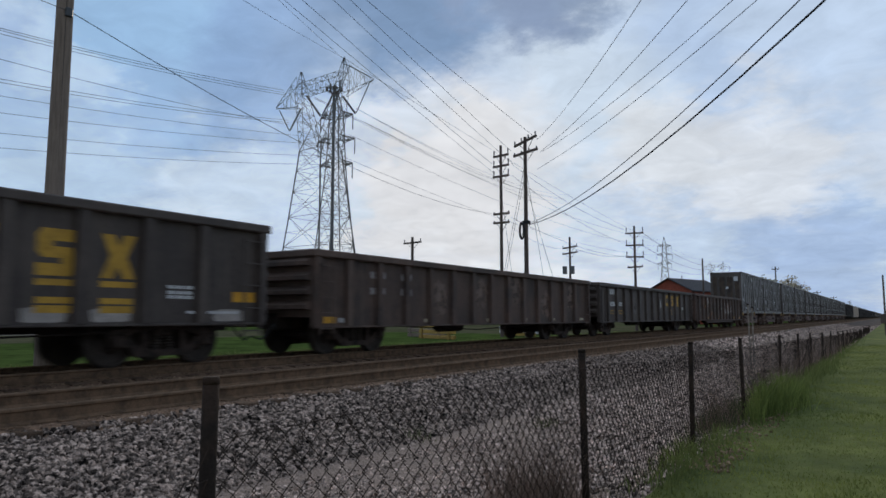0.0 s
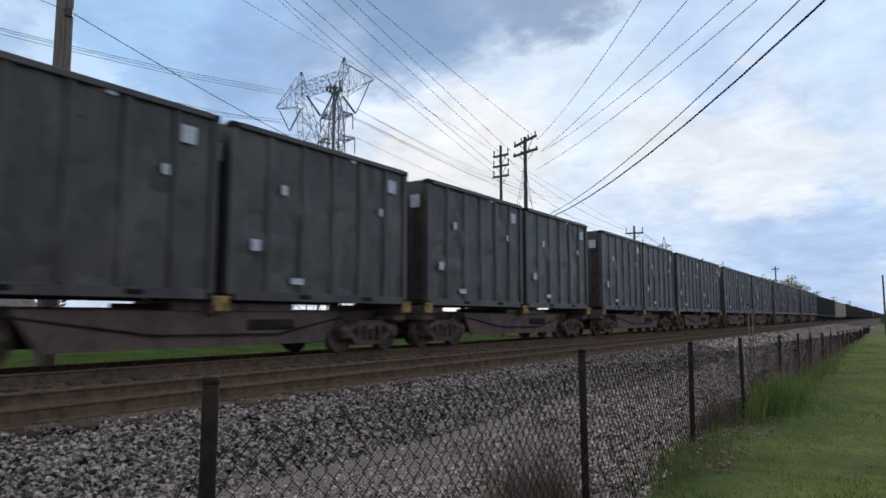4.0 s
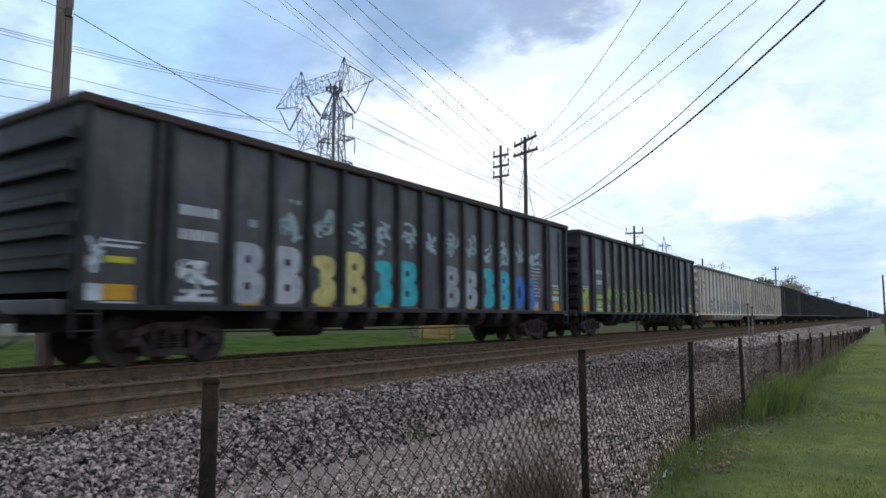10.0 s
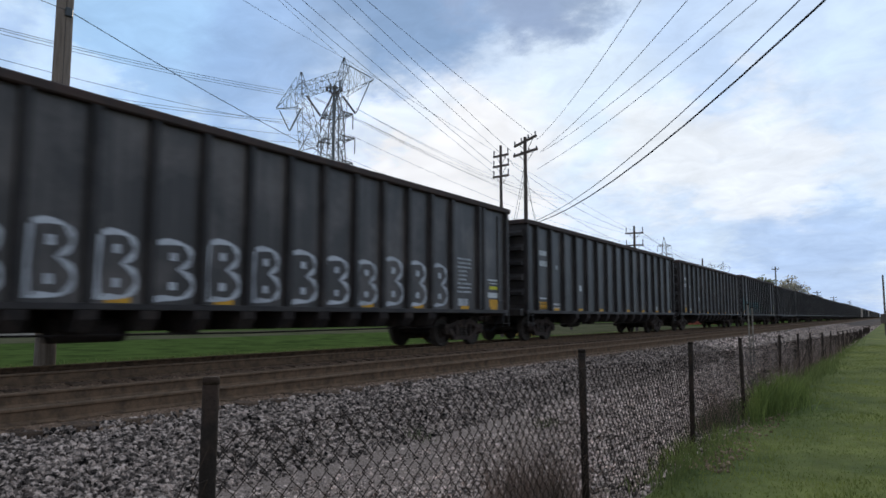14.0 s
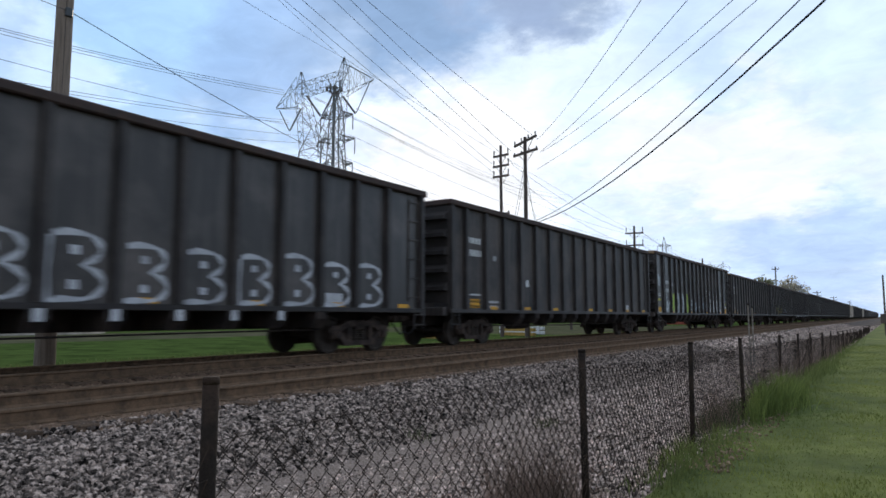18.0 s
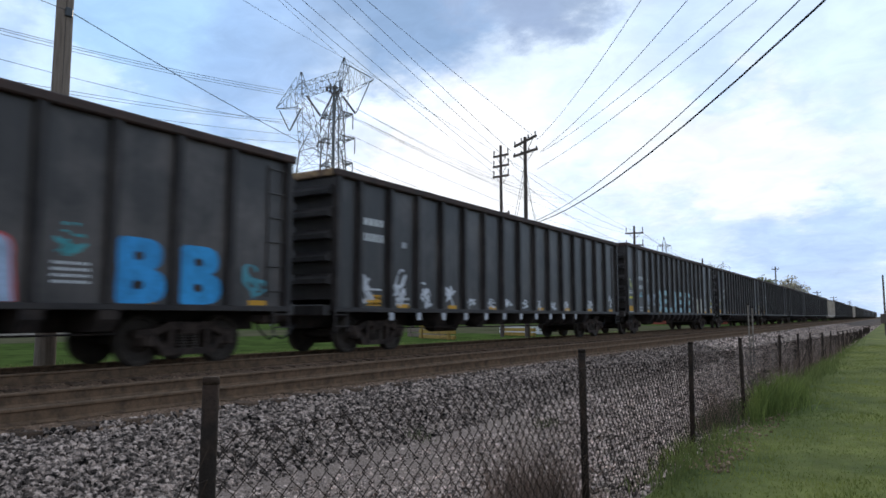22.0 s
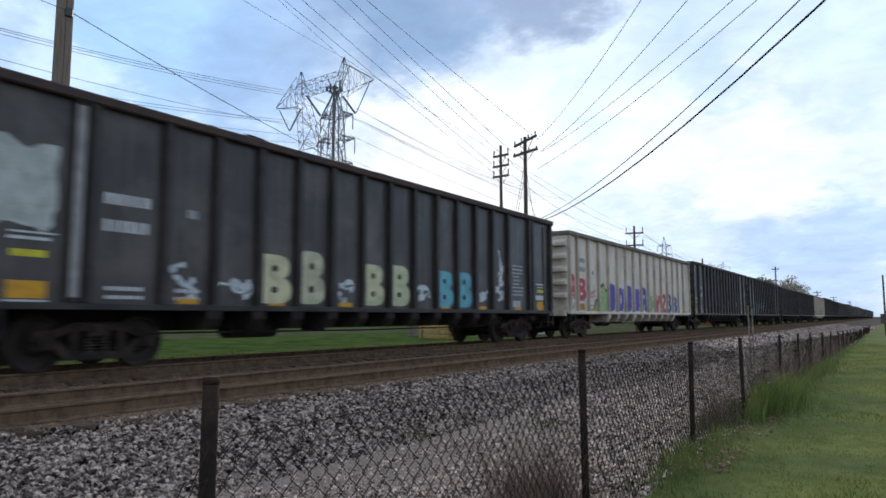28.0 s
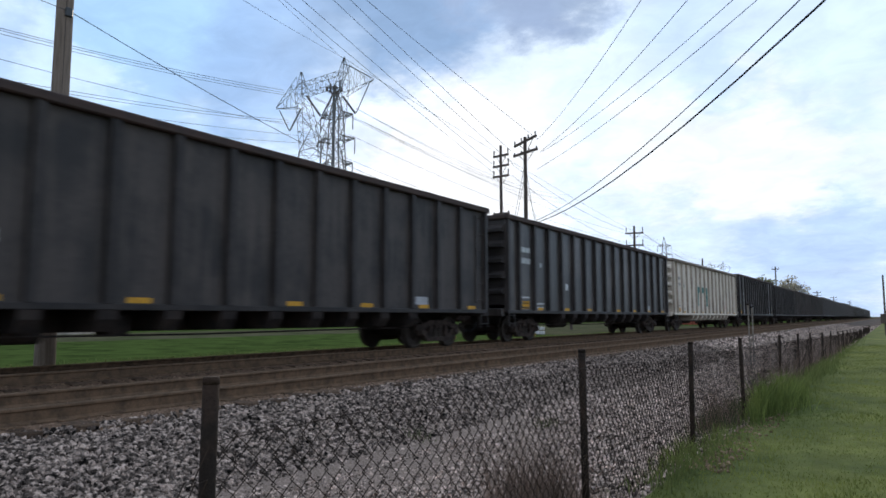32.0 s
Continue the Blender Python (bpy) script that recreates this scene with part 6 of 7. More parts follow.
def make_train():
    for i, y in enumerate(GON_Y):
        g = gondola(M[("gondola_black", "gondola_brown", "gondola_black", "gondola_brown")[i]],
                    ("black gondola car with large yellow signs", "rusty brown weathered steel gondola car", "dark grey gondola car with yellow stripes and signs", "brown gondola car with white and orange graffiti")[i], *((2.78, 0.78) if i == 0 else (2.42, 0.68)))
        dress_gondola(i, g)
        FLEET.append((g, y, XT, ZT))
    s = spine_car("brown steel flat car carrying two waste containers")
    tan = container("dark grey dented waste container with a tan front header", M["container_grey"], M["tan_rust"])
    dark = container("dark grey ribbed and dented steel waste container", M["container_grey"], M["container_grey"])
    used = {tan: False, dark: False}
    for i, y in enumerate(SPINE_Y):
        FLEET.append((s if i == 0 else copy_thing(s, pose(0, 0, 0)), y, XT, ZT))
        for j in (0, 1):
            src = tan if i in (2, 6, 8, 10) and j == 0 else dark
            c = copy_thing(src, pose(0, 0, 0)) if used[src] else src
            used[src] = True
            FLEET.append((c, y + 0.1 + j * 6.30, XT, ZT + CON_BOT))
            if i == 7 and j == 0:
                for n, (yy, zz, w, h) in enumerate(((2.25, 0.5, 0.75, 2.7), (2.75, 0.45, 0.9, 1.7), (3.1, 0.4, 0.6, 0.9))):
                    mark(c, "scrape", bump_outline("blob", random.Random(n))[0], yy, zz, w, h, spray((0.40, 0.40, 0.40), 0.85 + 0.1 * n), 1.330 + 0.001 * n, "pale scraped patch")
    src = {}
    for k, y in enumerate(HOP_Y):
        white, far = k in WHITE, k > 27
        style = "paired" if k in PAIRED else "even"
        key = (white, far, style, k in BROWN)
        if key not in src:
            paint = M["white_steel" if white else "brown_steel" if k in BROWN else "black_steel"]
            text = "dirty white" if white else "dark brownish" if k in BROWN else "weathered black"
            src[key] = hopper(style, paint, M["rim_tan" if white else "rust_rim"], text + " high-sided open freight car with steel ribs", far)
            for ob in src[key], :
                scene.collection.objects.unlink(ob)
                for o in ob.children_recursive:
                    scene.collection.objects.unlink(o)
        car = copy_thing(src[key], pose(0, 0, 0))
        if not far:
            stencils(car, style, "faint_ink" if white else "white_paint")
            dress_hopper(k, car, style)
            if k in (8, 10, 11, 12, 13, 17):
                part("end_cap", boxm(-1.46, 1.46, -0.10, 0.10, STYLE[style]["top"] - 0.16, STYLE[style]["top"] + 0.012, bevel=0.01), M["tan_rust"], car, "rust-stained tan end cap")
            if style == "paired" and k % 2:
                end_marks(car)
            if k not in (5, 9, 20, 25):
                load(car, k, STYLE[style]["top"], 0.30 if k == 19 else 0.20 if k in (13, 15, 18, 14) else 0.10)
            if k in (0, 1, 4, 7, 10, 12, 14, 16, 17, 18, 19, 21, 22):
                car["label"] = "black high-sided open freight car covered with bright graffiti"
            elif k in (2, 3, 20):
                car["label"] = "dirty white high-sided open freight car with graffiti"
        FLEET.append((car, y, XT, ZT))
    for ob in src.values():
        for o in (*ob.children_recursive, ob):
            bpy.data.objects.remove(o)


GON_Y = [-6.9, 11.13, 28.95, 46.45]
SPINE_Y = [64.75, 77.5, 91.7, 105.0, 119.1, 132.3, 146.5, 159.8, 174.0, 187.0, 201.4, 214.7]
HOP_Y = [228.75 + 21.05 * k + (0.3 if k == 20 else 0.0) for k in range(46)]
WHITE = (2, 3, 20, 25)
PAIRED = (0, 1, 4, 7, 10, 14, 15, 16, 17, 18, 19, 21, 22, 26, 30, 33, 34, 38, 41)
BROWN = (9, 11, 23, 28, 29, 36)
make_train()


# ---- poles, towers and wires beyond the train ----
def arm(p, z, half, mat, turn=0, ins=3, tall=0.22, at=(0, 0), tilt=0, braces=True):
    """A crossarm with pin insulators and two flat braces."""
    a = new("crossarm_set")
    a.parent = p
    a.matrix_basis = pose(at[0], at[1], z, 0, tilt, turn)
    part("crossarm", boxm(-half, half, -0.06, 0.06, -0.07, 0.07, bevel=0.01), mat, a)
    if braces:
        for s in (-1, 1):
            part("brace", rod(bmesh.new(), (s * 0.12, 0.07, -0.5), (s * half * 0.6, 0.07, -0.06), 0.018, n=5), M["dark_pole"], a)
    for i in range(ins):
        x = -half * 0.93 + 1.86 * half * i / max(ins - 1, 1)
        bm = rod(bmesh.new(), (x, 0, 0.07), (x, 0, 0.07 + tall), 0.035, 0.05, n=8)
        part("insulator", bm, M["insulator"], a)


def utility_pole(x, y, h, r, mat, label):
    p = thing("utility_pole", label, "utility pole", "utility poles")
    z = height(x)
    p.matrix_basis = pose(x, y, z)
    part("pole", rod(bmesh.new(), (0, 0, -0.6), (0, 0, h - z), r * 1.2, r * 0.8, n=16), mat, p)
    return p


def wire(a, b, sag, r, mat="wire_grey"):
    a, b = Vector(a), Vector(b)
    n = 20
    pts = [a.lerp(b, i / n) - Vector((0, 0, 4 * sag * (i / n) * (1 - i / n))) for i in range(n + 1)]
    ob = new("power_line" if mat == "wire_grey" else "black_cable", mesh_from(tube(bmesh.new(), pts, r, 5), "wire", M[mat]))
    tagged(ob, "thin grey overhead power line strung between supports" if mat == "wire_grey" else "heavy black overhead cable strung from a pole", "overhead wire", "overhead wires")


p = utility_pole(-16.0, 7.97, 17.0, 0.185, M["pole_wood"], "tall weathered wooden utility pole beside the track")
part("cable_clamp", boxm(0.14, 0.24, -0.08, 0.08, 8.4, 8.62, bevel=0.02), M["insulator"], p)
part("ground_wire", rod(bmesh.new(), (0.19, -0.05, 0.0), (0.16, -0.05, 12.0), 0.012, n=5), M["dark_pole"], p)

p = utility_pole(-17.74, 35.85, 12.1, 0.125, M["dark_pole"], "wooden utility pole with two crossarms and a cable coil")
arm(p, 11.75, 1.05, M["dark_pole"], -25, 4, 0.22, tilt=-6)
arm(p, 11.05, 1.12, M["dark_pole"], -25, 4, 0.12)
bm = bmesh.new()
ring = [(0.0 + 0.13 * math.cos(a), -0.22, 6.35 + 0.48 * math.sin(a)) for a in (2 * math.pi * i / 24 for i in range(25))]
tube(bm, ring, 0.07, 8)
part("cable_coil", bm, M["cable_black"], p, "oval coil of black cable", pose(-0.17, 0, 0))
part("cable_clamp", boxm(-0.2, 0.25, -0.12, 0.12, 6.75, 6.95, bevel=0.02), M["cable_black"], p)

p = utility_pole(-21.41, 39.58, 12.9, 0.11, M["dark_pole"], "wooden utility pole with stacked crossarms")
for z, half in ((12.1, 0.75), (11.4, 0.78), (10.7, 0.78), (8.15, 0.78), (7.55, 0.78)):
    arm(p, z, half, M["dark_pole"], -20, 2, 0.34 if z > 9 else 0.1, tilt=3)

p = utility_pole(-27.04, 64.56, 9.5, 0.12, M["dark_pole"], "wooden utility pole with a grey transformer")
arm(p, 8.35, 1.0, M["dark_pole"], -20, 3, 0.2, tilt=-3)
arm(p, 7.75, 1.0, M["dark_pole"], -20, 3, 0.1, tilt=-3)
for x in (-0.45, 0.35):
    part("transformer", rod(bmesh.new(), (x, -0.3, 5.6), (x, -0.3, 6.4), 0.24, n=14), M["galvanised"], p)

p = utility_pole(-19.86, 62.94, 9.95, 0.12, M["dark_pole"], "dark wooden utility pole with four crossarms")
for z in (9.15, 8.0, 6.9):
    arm(p, z, 0.95, M["dark_pole"], -15, 2, 0.45, tilt=3)
arm(p, 5.95, 0.8, M["dark_pole"], -15, 2, 0.1)

for x, y, h in ((-35.24, 48.56, 8.45), (-25.71, 117.2, 11.0), (-18.83, 148.8, 11.3), (-18.2, 230, 9.0), (-17.6, 290, 8.9), (-16.5, 380, 9.0)):
    p = utility_pole(x, y, h, 0.15, M["dark_pole"], "distant dark wooden utility pole with a crossarm")
    if y == 117.2:
        continue
    arm(p, h - 0.6, 0.7 if y == 148.8 else 1.1, M["dark_pole"], -10, 3, 0.25)
    if y > 200:
        arm(p, h - 1.5, 1.1, M["dark_pole"], -10, 3, 0.15)
p = utility_pole(-0.40, 60, 4.5, 0.07, M["dark_pole"], "short wooden pole at the lawn's far edge")
part("pole_box", boxm(-0.3, 0.1, -0.2, 0.0, 0.9, 1.6, bevel=0.03), M["dark_pole"], p)


def strut(bm, a, b, r):
    """An angle-iron bar of a lattice, as a thin square bar."""
    rod(bm, a, b, r, n=4)


def lattice_body(t, levels, leg_r, brace_r):
    """Four legs and braced faces. levels: (z, half width)."""
    for sx, sy in ((-1, -1), (1, -1), (1, 1), (-1, 1)):
        part("leg", tube(bmesh.new(), [(sx * w, sy * w, z) for z, w in levels], leg_r, 4), M["galvanised"], t)
    corners = [(-1, -1), (1, -1), (1, 1), (-1, 1)]
    for k in range(4):
        a, b = corners[k], corners[(k + 1) % 4]
        bm = bmesh.new()
        for (z0, w0), (z1, w1) in zip(levels, levels[1:]):
            p0, p1 = Vector((a[0] * w0, a[1] * w0, z0)), Vector((b[0] * w0, b[1] * w0, z0))
            q0, q1 = Vector((a[0] * w1, a[1] * w1, z1)), Vector((b[0] * w1, b[1] * w1, z1))
            strut(bm, p0, q1, brace_r), strut(bm, p1, q0, brace_r), strut(bm, q0, q1, brace_r)
            m = (p0 + p1 + q0 + q1) / 4
            strut(bm, (p0 + q0) / 2, m, brace_r * 0.7), strut(bm, (p1 + q1) / 2, m, brace_r * 0.7)
        tagged(part("face_bracing", bm, M["galvanised"], t), kind="stuff")


def truss(t, name, a0, a1, b0, b1, wa, wb, n, r):
    """A four-chord girder from the pair of points a0 (lower), a1 (upper) to b0, b1; half depths wa, wb across."""
    bm = bmesh.new()
    a0, a1, b0, b1 = map(Vector, (a0, a1, b0, b1))
    side = Vector((0, 1, 0))
    rows = []
    for i in range(n + 1):
        f = i / n
        w = wa + (wb - wa) * f
        lo, hi = a0.lerp(b0, f), a1.lerp(b1, f)
        rows.append((lo - side * w, lo + side * w, hi + side * w, hi - side * w))
    for i, (p, q) in enumerate(zip(rows, rows[1:])):
        for k in range(4):
            strut(bm, p[k], q[k], r * 1.3)
            strut(bm, p[k], q[(k + 1) % 4], r) if i % 2 else strut(bm, p[(k + 1) % 4], q[k], r)
            strut(bm, q[k], q[(k + 1) % 4], r)
    tagged(part(name, bm, M["galvanised"], t), kind="stuff")


def insulator_string(t, a, b, r=0.18):
    bm = bmesh.new()
    a, b = Vector(a), Vector(b)
    n = 14
    for i in range(n):
        rod(bm, a.lerp(b, i / n), a.lerp(b, (i + 0.72) / n), r, r * 0.55, n=8)
    tube(bm, [a, b], r * 0.4, 5)
    part("insulator_string", bm, M["insulator"], t)


def waist_tower(x, y, turn, scale=1.0, wide=1.0, label="tall steel lattice transmission tower with V-shaped insulators"):
    t = thing("transmission_tower", label, "transmission tower", "transmission towers")
    t.matrix_basis = pose(x, y, 0.0, 0, 0, turn) @ Matrix.Diagonal((scale * wide, scale, scale, 1))
    lattice_body(t, [(0, 4.5), (6, 3.95), (11.5, 3.4), (16, 2.95), (19.8, 2.6), (23, 2.3), (26, 2.05)], 0.09, 0.032)
    for s in (-1, 1):
        truss(t, "column", (s * 1.2, 0, 26), (s * 2.05, 0, 26), (s * 3.2, 0, 35.4), (s * 4.6, 0, 35.8), 2.05, 0.75, 6, 0.030)
        truss(t, "peak", (s * 3.2, 0, 35.4), (s * 4.6, 0, 35.8), (s * 4.05, 0, 39.3), (s * 4.25, 0, 39.4), 0.75, 0.05, 3, 0.028)
        truss(t, "arm", (s * 4.0, 0, 33.6), (s * 4.3, 0, 38.4), (s * 9.3, 0, 34.6), (s * 9.35, 0, 34.8), 0.75, 0.06, 4, 0.028)
        insulator_string(t, (s * 4.1, 0, 33.4), (s * 6.3, 0, 30.4), 0.17), insulator_string(t, (s * 8.6, 0, 34.2), (s * 6.4, 0, 30.4), 0.10)
        insulator_string(t, (s * 2.9, 0, 35.2), (s * 0.1, 0, 31.4))
    truss(t, "bridge", (-3.2, 0, 35.4), (-4.0, 0, 37.2), (3.2, 0, 35.4), (4.0, 0, 37.2), 0.75, 0.75, 7, 0.028)
    bm = bmesh.new()
    for s in (-1, 1):
        for w in (-1, 1):
            strut(bm, (s * 2.05, w * 2.05, 26), (s * 0.4, w * 1.5, 29.3), 0.06), strut(bm, (s * 0.4, w * 1.5, 29.3), (s * 2.4, w * 1.2, 31.6), 0.06)
    tagged(part("waist_bracing", bm, M["galvanised"], t), kind="stuff")
    return t


def double_tower(x, y, turn, top, label):
    t = thing("transmission_tower", label, "transmission tower", "transmission towers")
    t.matrix_basis = pose(x, y, 0, 0, 0, turn)
    k = top / 38
    lattice_body(t, [(0, 3.3 * k), (7 * k, 2.7 * k), (13 * k, 2.15 * k), (18 * k, 1.75 * k), (22 * k, 1.4 * k), (25.5 * k, 1.15 * k), (29 * k, 1.0 * k), (32.5 * k, 0.9 * k), (35.5 * k, 0.6 * k), (38 * k, 0.1)], 0.09 * k, 0.04 * k)
    for z, w in ((25.5, 3.0), (29.5, 3.4), (33.5, 3.0)):
        for s in (-1, 1):
            truss(t, "arm", (s * 0.9 * k, 0, z * k), (s * 0.9 * k, 0, (z + 1.1) * k), (s * w * k, 0, (z + 0.3) * k), (s * w * k, 0, (z + 0.4) * k), 0.8 * k, 0.05, 3, 0.045 * k)
            insulator_string(t, (s * w * k, 0, (z + 0.3) * k), (s * w * k, 0, (z - 2.2) * k), 0.11 * k)
    return t


waist_tower(-70.0, 73.0, -5, 1.0, 1.16)
double_tower(-77.7, 84.8, 12, 40, "grey steel lattice tower with three pairs of arms")
double_tower(-81.3, 299.0, 10, 36, "distant grey steel lattice tower with paired arms")
waist_tower(-94.4, 470.6, 5, 0.95, 1.0, "distant wide steel lattice transmission tower")

mono = thing("monopole_mast", "slim dark steel mast with an antenna platform on top", "antenna mast")
mono.matrix_basis = pose(-61.1, 66.1, 0)
part("mast", rod(bmesh.new(), (0, 0, 0), (0, 0, 32.4), 0.27, 0.17, n=18), M["galvanised"], mono)
bm = bmesh.new()
for z in (31.7, 31.9):
    tube(bm, [(1.05 * math.cos(a), 1.05 * math.sin(a), z) for a in (2 * math.pi * i / 12 for i in range(13))], 0.05, 6)
for i in range(6):
    a = 2 * math.pi * i / 6
    rod(bm, (0, 0, 31.2), (1.05 * math.cos(a), 1.05 * math.sin(a), 31.7), 0.05, n=5)
part("platform", bm, M["dark_pole"], mono)
for i in range(9):
    a = 2 * math.pi * i / 9
    part("antenna", boxm(1.05 * math.cos(a) - 0.1, 1.05 * math.cos(a) + 0.1, 1.05 * math.sin(a) - 0.1, 1.05 * math.sin(a) + 0.1, 31.7, 33.0 if i in (0, 4) else 32.1, bevel=0.02), M["galvanised"], mono)

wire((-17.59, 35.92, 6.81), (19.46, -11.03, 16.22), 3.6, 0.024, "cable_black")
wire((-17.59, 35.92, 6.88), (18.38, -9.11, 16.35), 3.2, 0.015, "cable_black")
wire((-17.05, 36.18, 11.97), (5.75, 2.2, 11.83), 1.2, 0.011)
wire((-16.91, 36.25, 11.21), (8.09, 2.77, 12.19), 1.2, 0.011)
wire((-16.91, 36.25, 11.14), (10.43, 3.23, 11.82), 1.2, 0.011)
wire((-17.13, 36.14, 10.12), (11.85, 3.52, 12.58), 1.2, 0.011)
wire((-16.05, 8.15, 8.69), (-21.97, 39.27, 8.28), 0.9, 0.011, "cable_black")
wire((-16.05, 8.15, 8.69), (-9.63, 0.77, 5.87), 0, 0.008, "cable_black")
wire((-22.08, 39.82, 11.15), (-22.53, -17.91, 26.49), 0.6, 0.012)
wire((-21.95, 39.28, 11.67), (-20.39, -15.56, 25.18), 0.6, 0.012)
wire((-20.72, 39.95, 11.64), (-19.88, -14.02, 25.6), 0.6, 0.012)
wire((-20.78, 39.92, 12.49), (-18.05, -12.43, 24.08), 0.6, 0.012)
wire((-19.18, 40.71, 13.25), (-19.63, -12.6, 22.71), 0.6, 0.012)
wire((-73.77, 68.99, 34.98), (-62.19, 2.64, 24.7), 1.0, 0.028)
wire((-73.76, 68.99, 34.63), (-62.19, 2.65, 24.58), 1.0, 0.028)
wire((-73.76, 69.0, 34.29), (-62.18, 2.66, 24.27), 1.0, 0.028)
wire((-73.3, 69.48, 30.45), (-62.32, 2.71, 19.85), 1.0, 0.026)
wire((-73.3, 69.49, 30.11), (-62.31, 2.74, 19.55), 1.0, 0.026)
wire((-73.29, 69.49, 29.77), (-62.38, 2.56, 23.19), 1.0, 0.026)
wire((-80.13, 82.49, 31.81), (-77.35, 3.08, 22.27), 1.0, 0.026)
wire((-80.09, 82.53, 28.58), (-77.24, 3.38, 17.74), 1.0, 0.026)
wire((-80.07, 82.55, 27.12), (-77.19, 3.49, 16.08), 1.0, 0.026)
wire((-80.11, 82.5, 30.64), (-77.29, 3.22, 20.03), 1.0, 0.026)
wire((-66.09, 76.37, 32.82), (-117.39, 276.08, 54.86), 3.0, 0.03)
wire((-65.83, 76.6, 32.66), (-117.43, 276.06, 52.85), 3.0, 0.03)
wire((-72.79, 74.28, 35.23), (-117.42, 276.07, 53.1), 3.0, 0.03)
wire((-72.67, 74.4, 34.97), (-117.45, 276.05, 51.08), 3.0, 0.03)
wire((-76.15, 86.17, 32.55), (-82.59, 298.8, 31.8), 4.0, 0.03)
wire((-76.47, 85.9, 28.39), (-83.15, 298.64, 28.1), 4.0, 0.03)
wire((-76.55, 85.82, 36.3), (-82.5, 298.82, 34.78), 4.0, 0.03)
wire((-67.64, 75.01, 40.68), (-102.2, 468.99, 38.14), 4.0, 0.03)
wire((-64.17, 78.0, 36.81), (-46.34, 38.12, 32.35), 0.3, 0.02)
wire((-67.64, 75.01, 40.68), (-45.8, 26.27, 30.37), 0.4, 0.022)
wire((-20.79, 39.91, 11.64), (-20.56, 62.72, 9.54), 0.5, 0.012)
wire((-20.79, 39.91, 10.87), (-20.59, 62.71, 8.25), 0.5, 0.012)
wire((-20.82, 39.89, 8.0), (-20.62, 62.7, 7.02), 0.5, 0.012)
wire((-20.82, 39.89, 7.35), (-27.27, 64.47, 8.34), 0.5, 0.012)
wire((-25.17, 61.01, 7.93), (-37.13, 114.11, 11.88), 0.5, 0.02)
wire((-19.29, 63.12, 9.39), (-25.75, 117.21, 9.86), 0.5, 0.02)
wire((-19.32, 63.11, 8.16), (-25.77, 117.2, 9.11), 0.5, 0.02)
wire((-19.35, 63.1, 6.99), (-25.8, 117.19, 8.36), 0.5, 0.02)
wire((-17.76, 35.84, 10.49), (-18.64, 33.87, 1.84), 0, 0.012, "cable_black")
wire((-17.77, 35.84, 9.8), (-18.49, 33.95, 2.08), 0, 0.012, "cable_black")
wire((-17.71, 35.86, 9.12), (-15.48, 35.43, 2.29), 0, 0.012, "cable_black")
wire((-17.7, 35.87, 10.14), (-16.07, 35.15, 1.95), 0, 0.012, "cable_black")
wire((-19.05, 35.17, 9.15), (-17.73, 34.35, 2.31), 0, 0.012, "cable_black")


# ---- buildings, trees and small things ----
def brick_building():
    b = thing("brick_building", "low red brick building with a dark gabled roof", "building")
    b.matrix_basis = pose(-31.4, 118.0, 0, 0, 0, -15)
    W, D, H, R = 3.9, 12.0, 5.9, 8.0
    for s in (-1, 1):
        part("side_wall", boxm(s * W - 0.15, s * W + 0.15, 0.151, D - .151, 0, H), M["red_brick"], b)
    for y in (0.0, D):
        part("gable_wall", prism(bmesh.new(), [(-W - 0.15, 0), (W + 0.15, 0), (W + 0.15, H), (0, R - 0.2), (-W - 0.15, H)], "y", y - 0.15, y + 0.15), M["red_brick"], b)
    for s in (-1, 1):
        part("roof", prism(bmesh.new(), [(0, R), (s * (W + 0.6), H - 0.15), (s * (W + 0.6), H - 0.33), (0, R - 0.18)], "y", -0.6, D + 0.6), M["roof_dark"], b)
    part("vent_pipe", rod(bmesh.new(), (-1, 6, R - 1), (-1, 6, R + 0.6), 0.08, n=8), M["galvanised"], b)
    w = part("window", boxm(-0.7, 0.7, -0.2, -0.155, 1.4, 2.8), M["pane_dark"], b)
    part("window_frame", boxm(-0.8, 0.8, -0.19, -0.152, 1.3, 1.39), M["label_white"], w)


brick_building()


